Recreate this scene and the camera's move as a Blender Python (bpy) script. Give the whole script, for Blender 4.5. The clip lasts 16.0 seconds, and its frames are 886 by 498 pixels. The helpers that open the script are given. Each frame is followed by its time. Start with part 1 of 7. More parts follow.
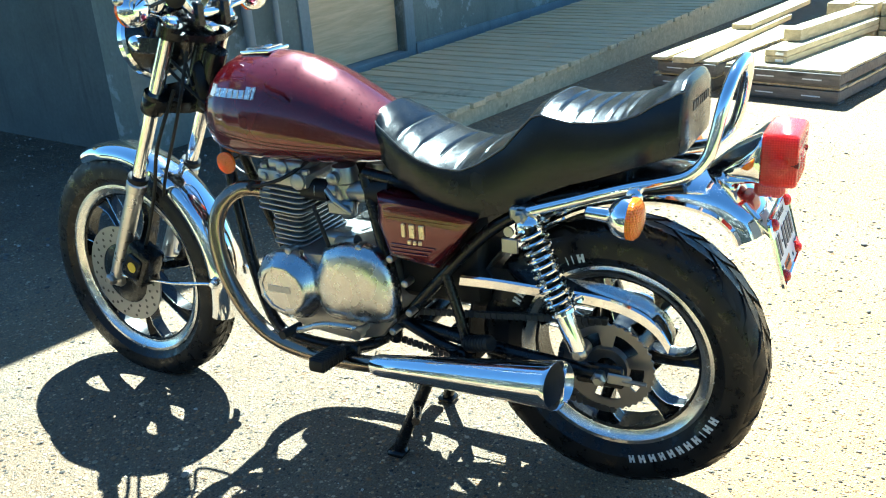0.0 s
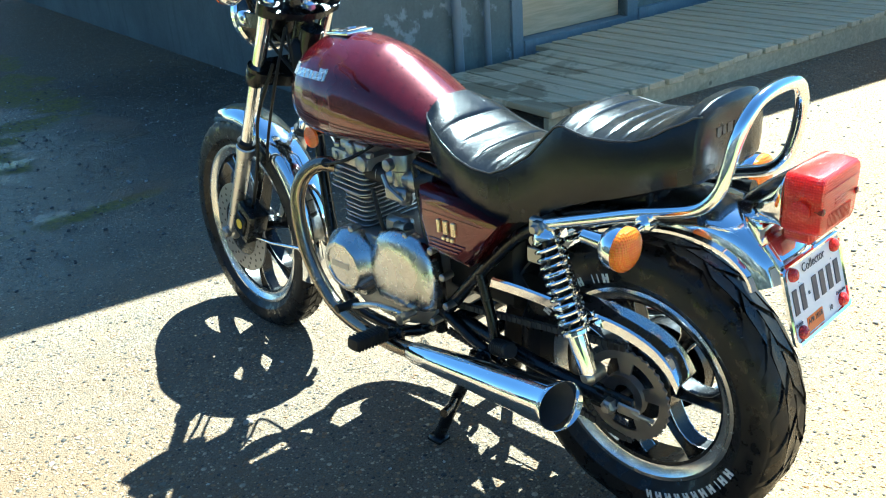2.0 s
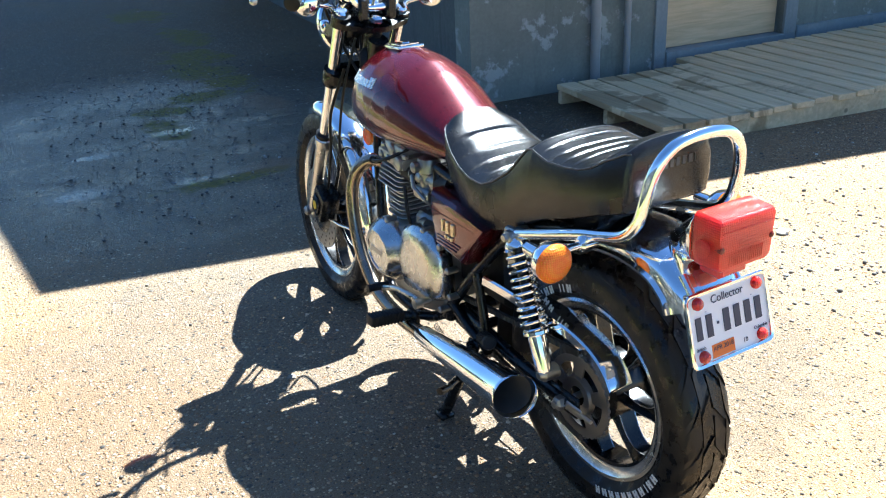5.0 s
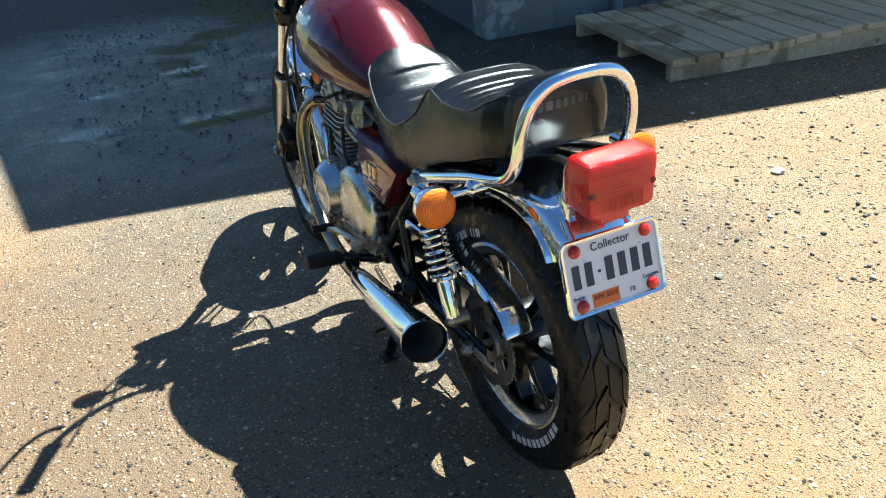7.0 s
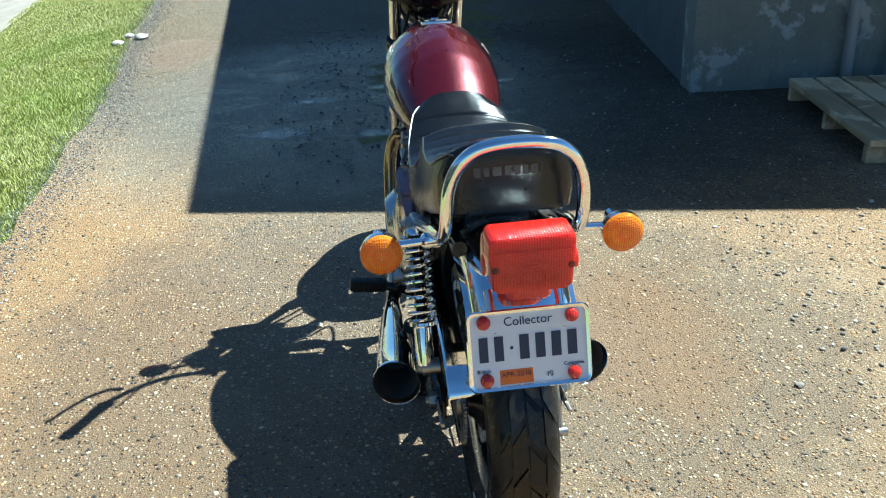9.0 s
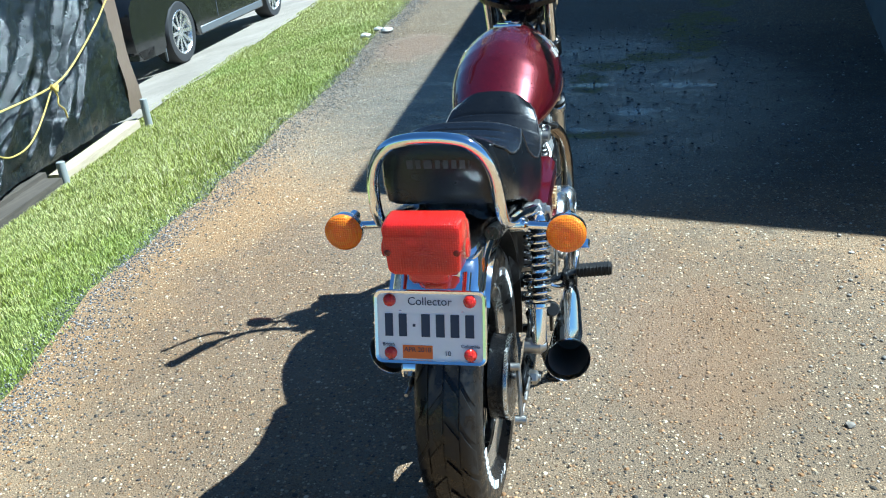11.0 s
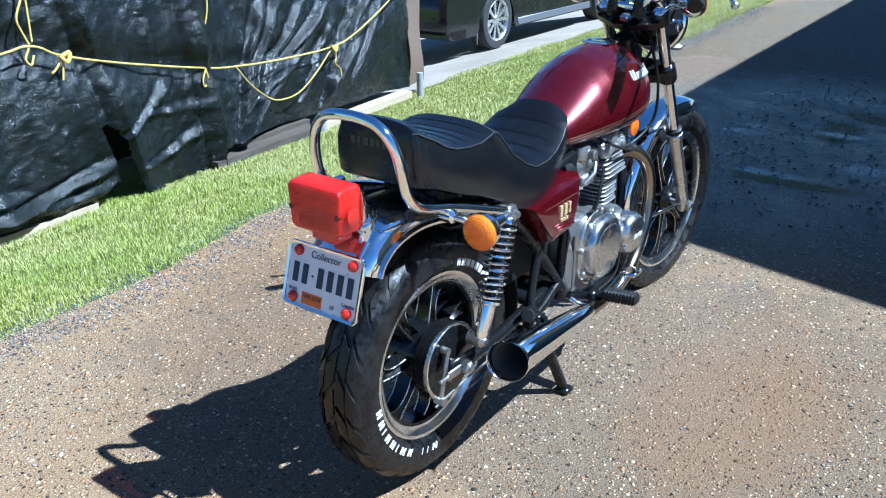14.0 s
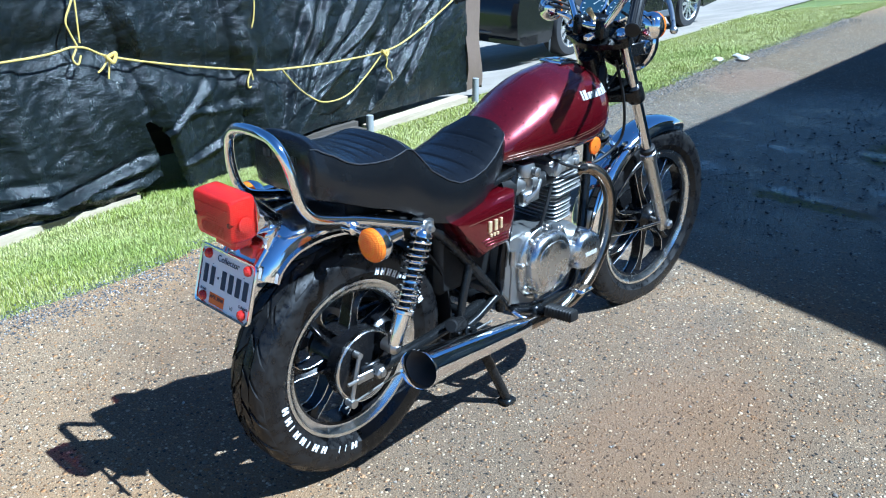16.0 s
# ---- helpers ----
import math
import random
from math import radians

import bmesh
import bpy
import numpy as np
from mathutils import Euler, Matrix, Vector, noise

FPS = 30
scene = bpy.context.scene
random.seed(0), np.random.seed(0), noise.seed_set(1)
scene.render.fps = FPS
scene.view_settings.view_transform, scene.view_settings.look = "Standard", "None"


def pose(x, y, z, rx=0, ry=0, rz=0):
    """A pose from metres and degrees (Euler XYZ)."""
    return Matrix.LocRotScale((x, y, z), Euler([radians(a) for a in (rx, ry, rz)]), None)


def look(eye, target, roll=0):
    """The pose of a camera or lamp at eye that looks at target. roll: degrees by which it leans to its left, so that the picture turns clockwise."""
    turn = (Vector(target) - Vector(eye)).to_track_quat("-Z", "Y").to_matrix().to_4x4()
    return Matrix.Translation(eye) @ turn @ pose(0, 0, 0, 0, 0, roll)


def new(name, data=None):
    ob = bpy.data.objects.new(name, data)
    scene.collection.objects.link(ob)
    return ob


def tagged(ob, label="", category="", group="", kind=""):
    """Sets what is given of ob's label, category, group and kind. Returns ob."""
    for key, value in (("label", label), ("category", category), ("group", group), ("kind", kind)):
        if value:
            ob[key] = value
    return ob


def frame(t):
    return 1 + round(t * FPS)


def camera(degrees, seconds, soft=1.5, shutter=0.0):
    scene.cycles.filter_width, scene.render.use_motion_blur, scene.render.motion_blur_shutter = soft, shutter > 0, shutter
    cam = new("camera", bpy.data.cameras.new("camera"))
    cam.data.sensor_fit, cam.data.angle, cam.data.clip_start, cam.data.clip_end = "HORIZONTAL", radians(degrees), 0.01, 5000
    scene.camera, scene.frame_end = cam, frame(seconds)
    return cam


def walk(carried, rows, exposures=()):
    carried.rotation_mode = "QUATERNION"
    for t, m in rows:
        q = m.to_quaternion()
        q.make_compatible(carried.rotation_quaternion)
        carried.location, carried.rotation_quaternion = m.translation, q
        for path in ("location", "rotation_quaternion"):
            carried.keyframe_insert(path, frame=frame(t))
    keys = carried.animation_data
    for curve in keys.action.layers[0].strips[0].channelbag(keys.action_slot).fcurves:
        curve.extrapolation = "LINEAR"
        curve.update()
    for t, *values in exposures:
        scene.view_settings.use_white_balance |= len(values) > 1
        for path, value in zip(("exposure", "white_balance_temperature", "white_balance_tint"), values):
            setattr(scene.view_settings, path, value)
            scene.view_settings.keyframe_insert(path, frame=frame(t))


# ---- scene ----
cam = camera(53.6, 16.0, soft=1.1)
PATH = [
    (0, (-1.624, -0.479, 1.256), (-0.021, 0.455, 0.509), -4.0),
    (0.5, (-1.61, -0.655, 1.278), (-0.133, 0.472, 0.537), -4.3),
    (1, (-1.598, -0.751, 1.254), (-0.149, 0.428, 0.541), -3.6),
    (1.5, (-1.49, -0.784, 1.268), (-0.064, 0.402, 0.521), -3.9),
    (2, (-1.302, -0.814, 1.308), (-0.082, 0.548, 0.499), -4.2),
    (2.5, (-1.223, -0.874, 1.369), (-0.075, 0.545, 0.551), -3.8),
    (3, (-1.176, -0.996, 1.384), (-0.151, 0.526, 0.589), -3.3),
    (3.2, (-1.159, -1.058, 1.391), (-0.216, 0.533, 0.631), -4.1),
    (5.3, (-1.108, -1.246, 1.397), (-0.215, 0.351, 0.589), -2.7),
    (5.5, (-1.102, -1.26, 1.393), (-0.194, 0.335, 0.598), -3.2),
    (6, (-1.06, -1.268, 1.378), (-0.176, 0.309, 0.522), -4.5),
    (6.5, (-0.923, -1.279, 1.359), (-0.115, 0.303, 0.439), -5.5),
    (7, (-0.794, -1.356, 1.379), (-0.076, 0.263, 0.45), -4.8),
    (7.5, (-0.671, -1.517, 1.373), (-0.142, 0.187, 0.471), -1.9),
    (8, (-0.553, -1.581, 1.375), (-0.202, 0.203, 0.542), -3.6),
    (8.5, (-0.381, -1.517, 1.376), (-0.08, 0.277, 0.545), -1.4),
    (9, (-0.244, -1.496, 1.387), (-0.074, 0.311, 0.546), -2.7),
    (9.5, (-0.064, -1.566, 1.385), (-0.109, 0.249, 0.546), -1.6),
    (10, (0.08, -1.631, 1.404), (-0.183, 0.181, 0.601), -2.7),
    (10.2, (0.136, -1.627, 1.407), (-0.19, 0.169, 0.59), -3.7),
    (12.3, (0.815, -1.476, 1.356), (0.088, 0.215, 0.574), -1.9),
    (12.5, (0.867, -1.437, 1.365), (0.057, 0.223, 0.598), -1.4),
    (13, (0.941, -1.39, 1.374), (0.01, 0.201, 0.597), -1.8),
    (13.5, (1.029, -1.378, 1.373), (0.005, 0.149, 0.587), -0.8),
    (14, (1.183, -1.408, 1.372), (0.063, 0.059, 0.6), 0.1),
    (14.5, (1.342, -1.443, 1.407), (0.148, -0.033, 0.642), -0.5),
    (15, (1.426, -1.4, 1.419), (0.19, -0.029, 0.648), -0.8),
    (15.5, (1.481, -1.259, 1.42), (0.216, 0.079, 0.64), 0.4),
    (16, (1.557, -1.174, 1.431), (0.265, 0.143, 0.659), 0.2),
]
walk(cam, [(t, look(eye, target, roll)) for t, eye, target, roll in PATH],
     exposures=[(0.0, 2.72, 4800, -12), (3.2, 2.72, 4750, -10), (5.3, 2.52, 5150, 4), (6.5, 2.12, 5250, 1), (8.0, 1.77, 5080, -4), (10.2, 1.59, 4730, -8), (12.3, 1.53, 4530, 6), (16.0, 1.48, 4310, 3)])

# ---- world, sun, exposure ----
SUN = Vector((0.66, 0.275, 1.0)).normalized()
world = bpy.data.worlds.new("sky")
scene.world = world
world.use_nodes = True
_n = world.node_tree.nodes
_sky = _n.new("ShaderNodeTexSky")
_sky.sky_type = "NISHITA"
_sky.sun_disc = False
_sky.dust_density, _sky.ozone_density, _sky.altitude = 0.2, 4.0, 700.0
_sky.sun_elevation = math.asin(SUN.z)
_sky.sun_rotation = math.atan2(SUN.x, SUN.y)
_n["Background"].inputs[1].default_value = 0.033
world.node_tree.links.new(_sky.outputs[0], _n["Background"].inputs[0])
_sun = bpy.data.lights.new("sun", "SUN")
_sun.energy, _sun.angle, _sun.color = 5.0, radians(0.5), (1.0, 0.91, 0.77)
sun = new("sun", _sun)
sun.matrix_world = look(SUN * 30, (0, 0, 0))

# ---- materials ----


class Mat:
    """A node material built step by step."""

    def __init__(self, name, color=(0.5, 0.5, 0.5), rough=0.5, metal=0.0, spec=0.5):
        self.m = bpy.data.materials.new(name)
        self.m.use_nodes = True
        self.t = self.m.node_tree
        self.b = self.t.nodes["Principled BSDF"]
        self.b.inputs["Base Color"].default_value = (*color, 1)
        self.b.inputs["Roughness"].default_value = rough
        self.b.inputs["Metallic"].default_value = metal
        self.b.inputs["Specular IOR Level"].default_value = spec
        self.pos = None

    def node(self, kind, **vals):
        n = self.t.nodes.new(kind)
        for k, v in vals.items():
            if k == "op":
                n.operation = v
            elif k == "feature":
                n.feature = v
            else:
                n.inputs[k].default_value = v
        return n

    def link(self, a, b):
        self.t.links.new(a, b)

    def coord(self):
        if self.pos is None:
            self.pos = self.node("ShaderNodeNewGeometry").outputs["Position"]
        return self.pos

    def local(self):
        return self.node("ShaderNodeTexCoord").outputs["Object"]

    def stretch(self, sx, sy, sz, src=None):
        n = self.node("ShaderNodeMapping", Scale=(sx, sy, sz))
        self.link(src or self.coord(), n.inputs["Vector"])
        return n.outputs[0]

    def noise(self, scale, detail=4, rough=0.55, src=None, dist=0.0):
        n = self.node("ShaderNodeTexNoise", Scale=scale, Detail=detail, Roughness=rough, Distortion=dist)
        self.link(src or self.coord(), n.inputs["Vector"])
        return n.outputs[0]

    def cells(self, scale, src=None, feature="F1", out="Distance", rnd=1.0):
        n = self.node("ShaderNodeTexVoronoi", Scale=scale, Randomness=rnd, feature=feature)
        self.link(src or self.coord(), n.inputs["Vector"])
        return n.outputs[out]

    def ramp(self, src, lo, hi, a=0.0, b=1.0):
        n = self.node("ShaderNodeMapRange")
        self.link(src, n.inputs[0])
        for i, v in zip((1, 2, 3, 4), (lo, hi, a, b)):
            n.inputs[i].default_value = v
        return n.outputs[0]

    def math(self, op, a, b):
        n = self.node("ShaderNodeMath", op=op)
        for i, v in enumerate((a, b)):
            if isinstance(v, (int, float)):
                n.inputs[i].default_value = v
            else:
                self.link(v, n.inputs[i])
        return n.outputs[0]

    def mix(self, fac, a, b, blend="MIX"):
        n = self.t.nodes.new("ShaderNodeMix")
        n.data_type, n.blend_type = "RGBA", blend
        for i, v in ((0, fac), (6, a), (7, b)):
            if isinstance(v, (int, float)):
                n.inputs[i].default_value = v
            elif isinstance(v, tuple):
                n.inputs[i].default_value = (*v, 1)
            else:
                self.link(v, n.inputs[i])
        return n.outputs[2]

    def color(self, src):
        self.link(src, self.b.inputs["Base Color"])

    def rough(self, src):
        self.link(src, self.b.inputs["Roughness"])

    def bump(self, src, dist, strength=1.0):
        n = self.node("ShaderNodeBump", Strength=strength, Distance=dist)
        self.link(src, n.inputs["Height"])
        if self.b.inputs["Normal"].links:
            self.link(self.b.inputs["Normal"].links[0].from_socket, n.inputs["Normal"])
        self.link(n.outputs[0], self.b.inputs["Normal"])
        return self

    def random(self):
        return self.node("ShaderNodeObjectInfo").outputs["Random"]


def simple(name, color, rough=0.5, metal=0.0, spec=0.5, vary=0.12, scale=40.0, bump=0.0):
    """Colour with fine mottling, roughness wear and a little relief."""
    m = Mat(name, color, rough, metal, spec)
    n = m.noise(scale, 5, 0.6, m.local())
    big = m.noise(scale * 0.12, 3, 0.5, m.local())
    dark = tuple(c * (1 - vary) for c in color)
    lite = tuple(min(1.0, c * (1 + vary)) for c in color)
    m.color(m.mix(m.math("ADD", m.math("MULTIPLY", n, 0.5), m.math("MULTIPLY", big, 0.5)), dark, lite))
    m.rough(m.ramp(n, 0.3, 0.7, max(0.02, rough - 0.06), min(1, rough + 0.1)))
    if bump:
        m.bump(n, bump)
    return m.m


def make_paving():
    m = Mat("worn_aggregate_asphalt", rough=0.85)
    xyz = m.node("ShaderNodeSeparateXYZ")
    m.link(m.coord(), xyz.inputs[0])
    px, py = xyz.outputs[0], xyz.outputs[1]
    big = m.noise(0.9, 4, 0.6)
    mid = m.noise(6.0, 4, 0.6)
    grain = m.noise(210, 3, 0.75)

    def spot(x, y, rx, ry, ragged=0.9, fine=5.0):
        """A ragged patch round a place."""
        u = m.math("DIVIDE", m.math("SUBTRACT", px, x), rx)
        v = m.math("DIVIDE", m.math("SUBTRACT", py, y), ry)
        r = m.math("ADD", m.math("MULTIPLY", u, u), m.math("MULTIPLY", v, v))
        return m.math("ADD", r, m.math("MULTIPLY", m.math("SUBTRACT", m.noise(fine, 6, 0.7), 0.5), ragged * 3))

    base = m.mix(m.ramp(big, 0.35, 0.68), (0.175, 0.137, 0.095), (0.300, 0.232, 0.145))
    base = m.mix(m.ramp(mid, 0.3, 0.75), m.mix(1.0, base, (0.56, 0.54, 0.52), "MULTIPLY"), base)
    base = m.mix(0.62, base, m.mix(m.ramp(grain, 0.38, 0.62), (0.035, 0.029, 0.023), (0.54, 0.45, 0.33)))
    rust = m.noise(0.7, 4, 0.55, m.stretch(1, 0.6, 1))
    base = m.mix(m.ramp(rust, 0.42, 0.60, 0.08, 0.62), base, (0.285, 0.180, 0.080))
    # aggregate in three sizes, each cell a stone of its own tint
    height = m.math("MULTIPLY", grain, 0.5)
    bright = None
    for scale, size, rate, lo, hi, tall in ((125, 0.40, 0.35, (0.03, 0.026, 0.022), (0.62, 0.55, 0.43), 0.6), (66, 0.37, 0.42, (0.035, 0.03, 0.026), (0.72, 0.65, 0.52), 1.0), (32, 0.27, 0.66, (0.05, 0.045, 0.04), (0.80, 0.73, 0.60), 1.2)):
        d, c = m.cells(scale), m.cells(scale, out="Color")
        sep = m.node("ShaderNodeSeparateColor")
        m.link(c, sep.inputs[0])
        show = m.math("MULTIPLY", m.ramp(d, size, size * 0.8), m.ramp(sep.outputs[0], rate, rate + 0.02))
        stone = m.mix(m.ramp(sep.outputs[1], 0.25, 0.9), lo, hi)
        stone = m.mix(m.ramp(sep.outputs[2], 0.72, 0.92, 0, 0.8), stone, (0.46, 0.27, 0.11))
        base = m.mix(show, base, stone)
        lit = m.math("MULTIPLY", show, m.ramp(sep.outputs[1], 0.45, 0.8))
        bright = lit if bright is None else m.math("MAXIMUM", bright, lit)
        height = m.math("ADD", height, m.math("MULTIPLY", m.math("MULTIPLY", show, m.ramp(d, size, 0.0)), tall))
    # damp film left by washing round the machine; in the yard, painted building shade too
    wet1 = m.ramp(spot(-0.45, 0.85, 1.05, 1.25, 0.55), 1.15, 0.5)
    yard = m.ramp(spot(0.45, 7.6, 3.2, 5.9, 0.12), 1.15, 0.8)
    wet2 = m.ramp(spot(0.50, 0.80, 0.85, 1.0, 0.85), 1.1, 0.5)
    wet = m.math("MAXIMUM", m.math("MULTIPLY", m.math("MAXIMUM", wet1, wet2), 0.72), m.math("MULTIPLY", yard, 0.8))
    # pale stones keep most of their brightness under the darkening
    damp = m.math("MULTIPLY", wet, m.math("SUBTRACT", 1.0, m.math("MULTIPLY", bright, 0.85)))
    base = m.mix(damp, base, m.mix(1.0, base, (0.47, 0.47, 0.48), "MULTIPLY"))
    # blue cast of the shade, tinted into the yard's stone
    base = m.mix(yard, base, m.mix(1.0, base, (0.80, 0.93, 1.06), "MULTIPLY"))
    pools = None
    for x, y, rx, ry in ((-0.10, 3.02, 0.26, 0.05), (0.0, 4.0, 0.20, 0.06), (0.28, 3.36, 0.16, 0.10), (-0.68, 3.15, 0.18, 0.10), (-0.50, 3.75, 0.16, 0.05), (0.55, 3.95, 0.24, 0.07)):
        pool = m.ramp(spot(x, y, rx, ry * 1.3, 1.0, 7.0), 1.4, 0.2)
        pools = pool if pools is None else m.math("MAXIMUM", pools, pool)
    # dark patch by the wall: its shade painted in along with damp
    wall_shade = m.ramp(spot(1.45, 3.7, 1.25, 2.1, 0.35), 1.2, 0.5)
    base = m.mix(m.math("MULTIPLY", wall_shade, m.ramp(mid, 0.3, 0.7, 1.0, 0.6)), base, m.mix(1.0, base, (0.40, 0.42, 0.42), "MULTIPLY"))
    moss = None
    # moss and rusty silt along the trickle
    for x, y, rx, ry in ((0.98, 7.3, 0.18, 0.55), (0.75, 6.2, 0.26, 0.40), (0.62, 5.6, 0.24, 0.26), (0.70, 5.1, 0.18, 0.30), (0.40, 4.75, 0.28, 0.18), (0.08, 4.5, 0.18, 0.12), (0.0, 4.05, 0.11, 0.26), (-0.05, 2.92, 0.34, 0.07), (0.9, 9.0, 0.30, 0.50)):
        patch = m.ramp(spot(x, y, rx * 1.1, ry * 1.1, 1.7, 4.2), 1.2, 0.35)
        moss = patch if moss is None else m.math("MAXIMUM", moss, patch)
    moss = m.math("MULTIPLY", moss, m.ramp(m.noise(16, 5, 0.7), 0.36, 0.52, 0.35, 1.0))
    base = m.mix(m.math("MULTIPLY", moss, m.ramp(grain, 0.3, 0.5, 0.6, 1.0)), base, m.mix(m.ramp(m.noise(40, 3, 0.6), 0.35, 0.65), (0.055, 0.065, 0.003), (0.24, 0.235, 0.010)))
    for x, y, rx, ry in ((0.70, 4.3, 0.15, 0.36), (0.25, 3.0, 0.20, 0.12), (0.55, 0.75, 0.30, 0.5), (-1.55, 5.45, 0.34, 0.60)):
        base = m.mix(m.math("MULTIPLY", m.ramp(spot(x, y, rx, ry, 0.6), 1.1, 0.3), 0.5), base, (0.19, 0.115, 0.055))
    base = m.mix(1.0, base, (1.0, 0.86, 0.67), "MULTIPLY")
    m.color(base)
    puddle = m.math("MULTIPLY", yard, m.ramp(m.noise(2.2, 7, 0.72, m.stretch(0.8, 1.6, 1)), 0.38, 0.66))
    wetshine = m.math("MULTIPLY", wet1, m.ramp(m.noise(3.5, 4, 0.6), 0.45, 0.6))
    m.rough(m.math("SUBTRACT", m.math("SUBTRACT", m.ramp(wet, 0, 1, 0.88, 0.75), m.math("MULTIPLY", puddle, 0.05)), m.math("MULTIPLY", wetshine, 0.15)))
    height = m.math("MULTIPLY", height, m.ramp(puddle, 0, 1, 1.0, 0.75))
    m.bump(height, 0.011, 1.0)
    m.bump(mid, 0.005, 0.4)
    # the water film over the damp parts: streaks of standing wet between dry stones
    streak = m.ramp(m.noise(2.6, 8, 0.78, m.stretch(0.7, 1.6, 1)), 0.42, 0.64)
    film = m.math("MULTIPLY", m.math("MAXIMUM", m.ramp(spot(-0.25, 3.7, 1.5, 2.0, 0.3), 1.25, 0.4), m.math("MULTIPLY", wet1, 0.75)), m.ramp(streak, 0, 1, 0.55, 1.0))
    silt = m.ramp(spot(-1.55, 5.45, 0.34, 0.6, 0.5), 1.1, 0.5)
    film = m.math("MAXIMUM", film, m.math("MULTIPLY", silt, 0.7))
    film = m.math("MULTIPLY", film, m.ramp(moss, 0, 0.7, 1.0, 0.12))
    film = m.math("MULTIPLY", film, m.ramp(m.noise(95, 4, 0.7), 0.42, 0.56, 0.35, 1.0))
    film = m.math("MAXIMUM", film, m.math("MULTIPLY", pools, m.ramp(m.noise(70, 3, 0.7), 0.35, 0.5, 0.45, 1.0)))
    m.link(film, m.b.inputs["Coat Weight"])
    m.b.inputs["Coat IOR"].default_value = 1.45
    m.link(m.ramp(film, 0.4, 1.0, 0.32, 0.13), m.b.inputs["Coat Roughness"])
    n = m.node("ShaderNodeBump", Strength=0.9, Distance=0.008)
    m.link(m.ramp(pools, 0, 1, 0.9, 0.25), n.inputs["Strength"])
    m.link(m.math("ADD", m.noise(60, 4, 0.7), grain), n.inputs["Height"])
    m.link(n.outputs[0], m.b.inputs["Coat Normal"])
    return m.m


def make_concrete(name, a, b, patch=None):
    m = Mat(name, rough=0.9)
    big, fine = m.noise(1.3, 5, 0.6), m.noise(45, 5, 0.65)
    c = m.mix(m.ramp(big, 0.35, 0.65), a, b)
    c = m.mix(m.ramp(fine, 0.3, 0.7, 0, 0.35), c, tuple(v * 0.6 for v in a))
    run = m.noise(4, 4, 0.6, m.stretch(2.5, 2.5, 0.35))
    c = m.mix(m.ramp(run, 0.55, 0.7, 0, 0.4), c, tuple(v * 0.55 for v in a))
    if patch:
        worn = m.noise(3.2, 6, 0.65)
        c = m.mix(m.ramp(worn, 0.56, 0.60), c, patch)
        m.bump(m.ramp(worn, 0.56, 0.6), 0.004, 0.6)
    m.color(c)
    m.bump(fine, 0.003, 0.7)
    m.bump(big, 0.01, 0.5)
    return m.m


def make_wood(name, a, b, axis=0, rough=0.75, wet=None, use_world=True):
    """Sawn timber with grain along one axis; wet gives damp stains with a shape of their own."""
    m = Mat(name, rough=rough)
    src = m.coord() if use_world else m.local()
    s = [14.0, 14.0, 14.0]
    s[axis] = 0.8
    g = m.noise(3.0, 6, 0.65, m.stretch(*s, src), 0.6)
    rings = m.noise(1.1, 3, 0.5, m.stretch(*s, src), 1.5)
    c = m.mix(m.ramp(g, 0.3, 0.7), a, b)
    c = m.mix(m.ramp(rings, 0.4, 0.62, 0, 0.35), c, tuple(v * 0.6 for v in a))
    c = m.mix(m.math("MULTIPLY", m.random(), 0.35), c, m.mix(1.0, c, (0.72, 0.74, 0.78), "MULTIPLY"))
    knots = m.cells(2.2, m.stretch(*[v / 6 for v in s], src))
    c = m.mix(m.ramp(knots, 0.09, 0.05, 0, 0.8), c, tuple(v * 0.3 for v in a))
    if wet:
        w = m.ramp(m.noise(2.6, 5, 0.6, None, 0.4), 0.5, 0.55, 0, 0.75)
        zone = m.node("ShaderNodeSeparateXYZ")
        m.link(m.coord(), zone.inputs[0])
        w = m.math("MULTIPLY", w, m.ramp(zone.outputs[0], wet + 0.5, wet - 0.3))
        c = m.mix(w, c, m.mix(1.0, c, (0.42, 0.37, 0.3), "MULTIPLY"))
    m.color(c)
    m.bump(g, 0.002, 0.6)
    return m.m


def make_grass_soil():
    m = Mat("lawn_soil", rough=0.95)
    c = m.mix(m.ramp(m.noise(1.1, 5, 0.65), 0.35, 0.65), (0.17, 0.21, 0.035), (0.25, 0.29, 0.07))
    c = m.mix(m.ramp(m.noise(55, 4, 0.7), 0.35, 0.65), c, (0.10, 0.13, 0.03))
    m.color(c)
    m.bump(m.noise(80, 4, 0.7), 0.02)
    return m.m


def make_blades():
    m = Mat("grass_blade", rough=0.5)
    r = m.node("ShaderNodeNewGeometry").outputs["Random Per Island"]
    patch = m.noise(0.9, 3, 0.5)
    c = m.mix(r, (0.20, 0.225, 0.022), (0.44, 0.44, 0.095))
    c = m.mix(m.ramp(r, 0.78, 0.84), c, (0.46, 0.42, 0.22))
    c = m.mix(m.ramp(patch, 0.45, 0.65, 0, 0.6), c, (0.42, 0.42, 0.15))
    c = m.mix(m.ramp(m.noise(0.55, 4, 0.6), 0.50, 0.62, 0, 0.6), c, (0.22, 0.29, 0.028))
    c = m.mix(m.ramp(m.noise(7, 3, 0.6), 0.52, 0.66, 0, 0.5), c, (0.48, 0.46, 0.17))
    m.color(c)
    return m.m


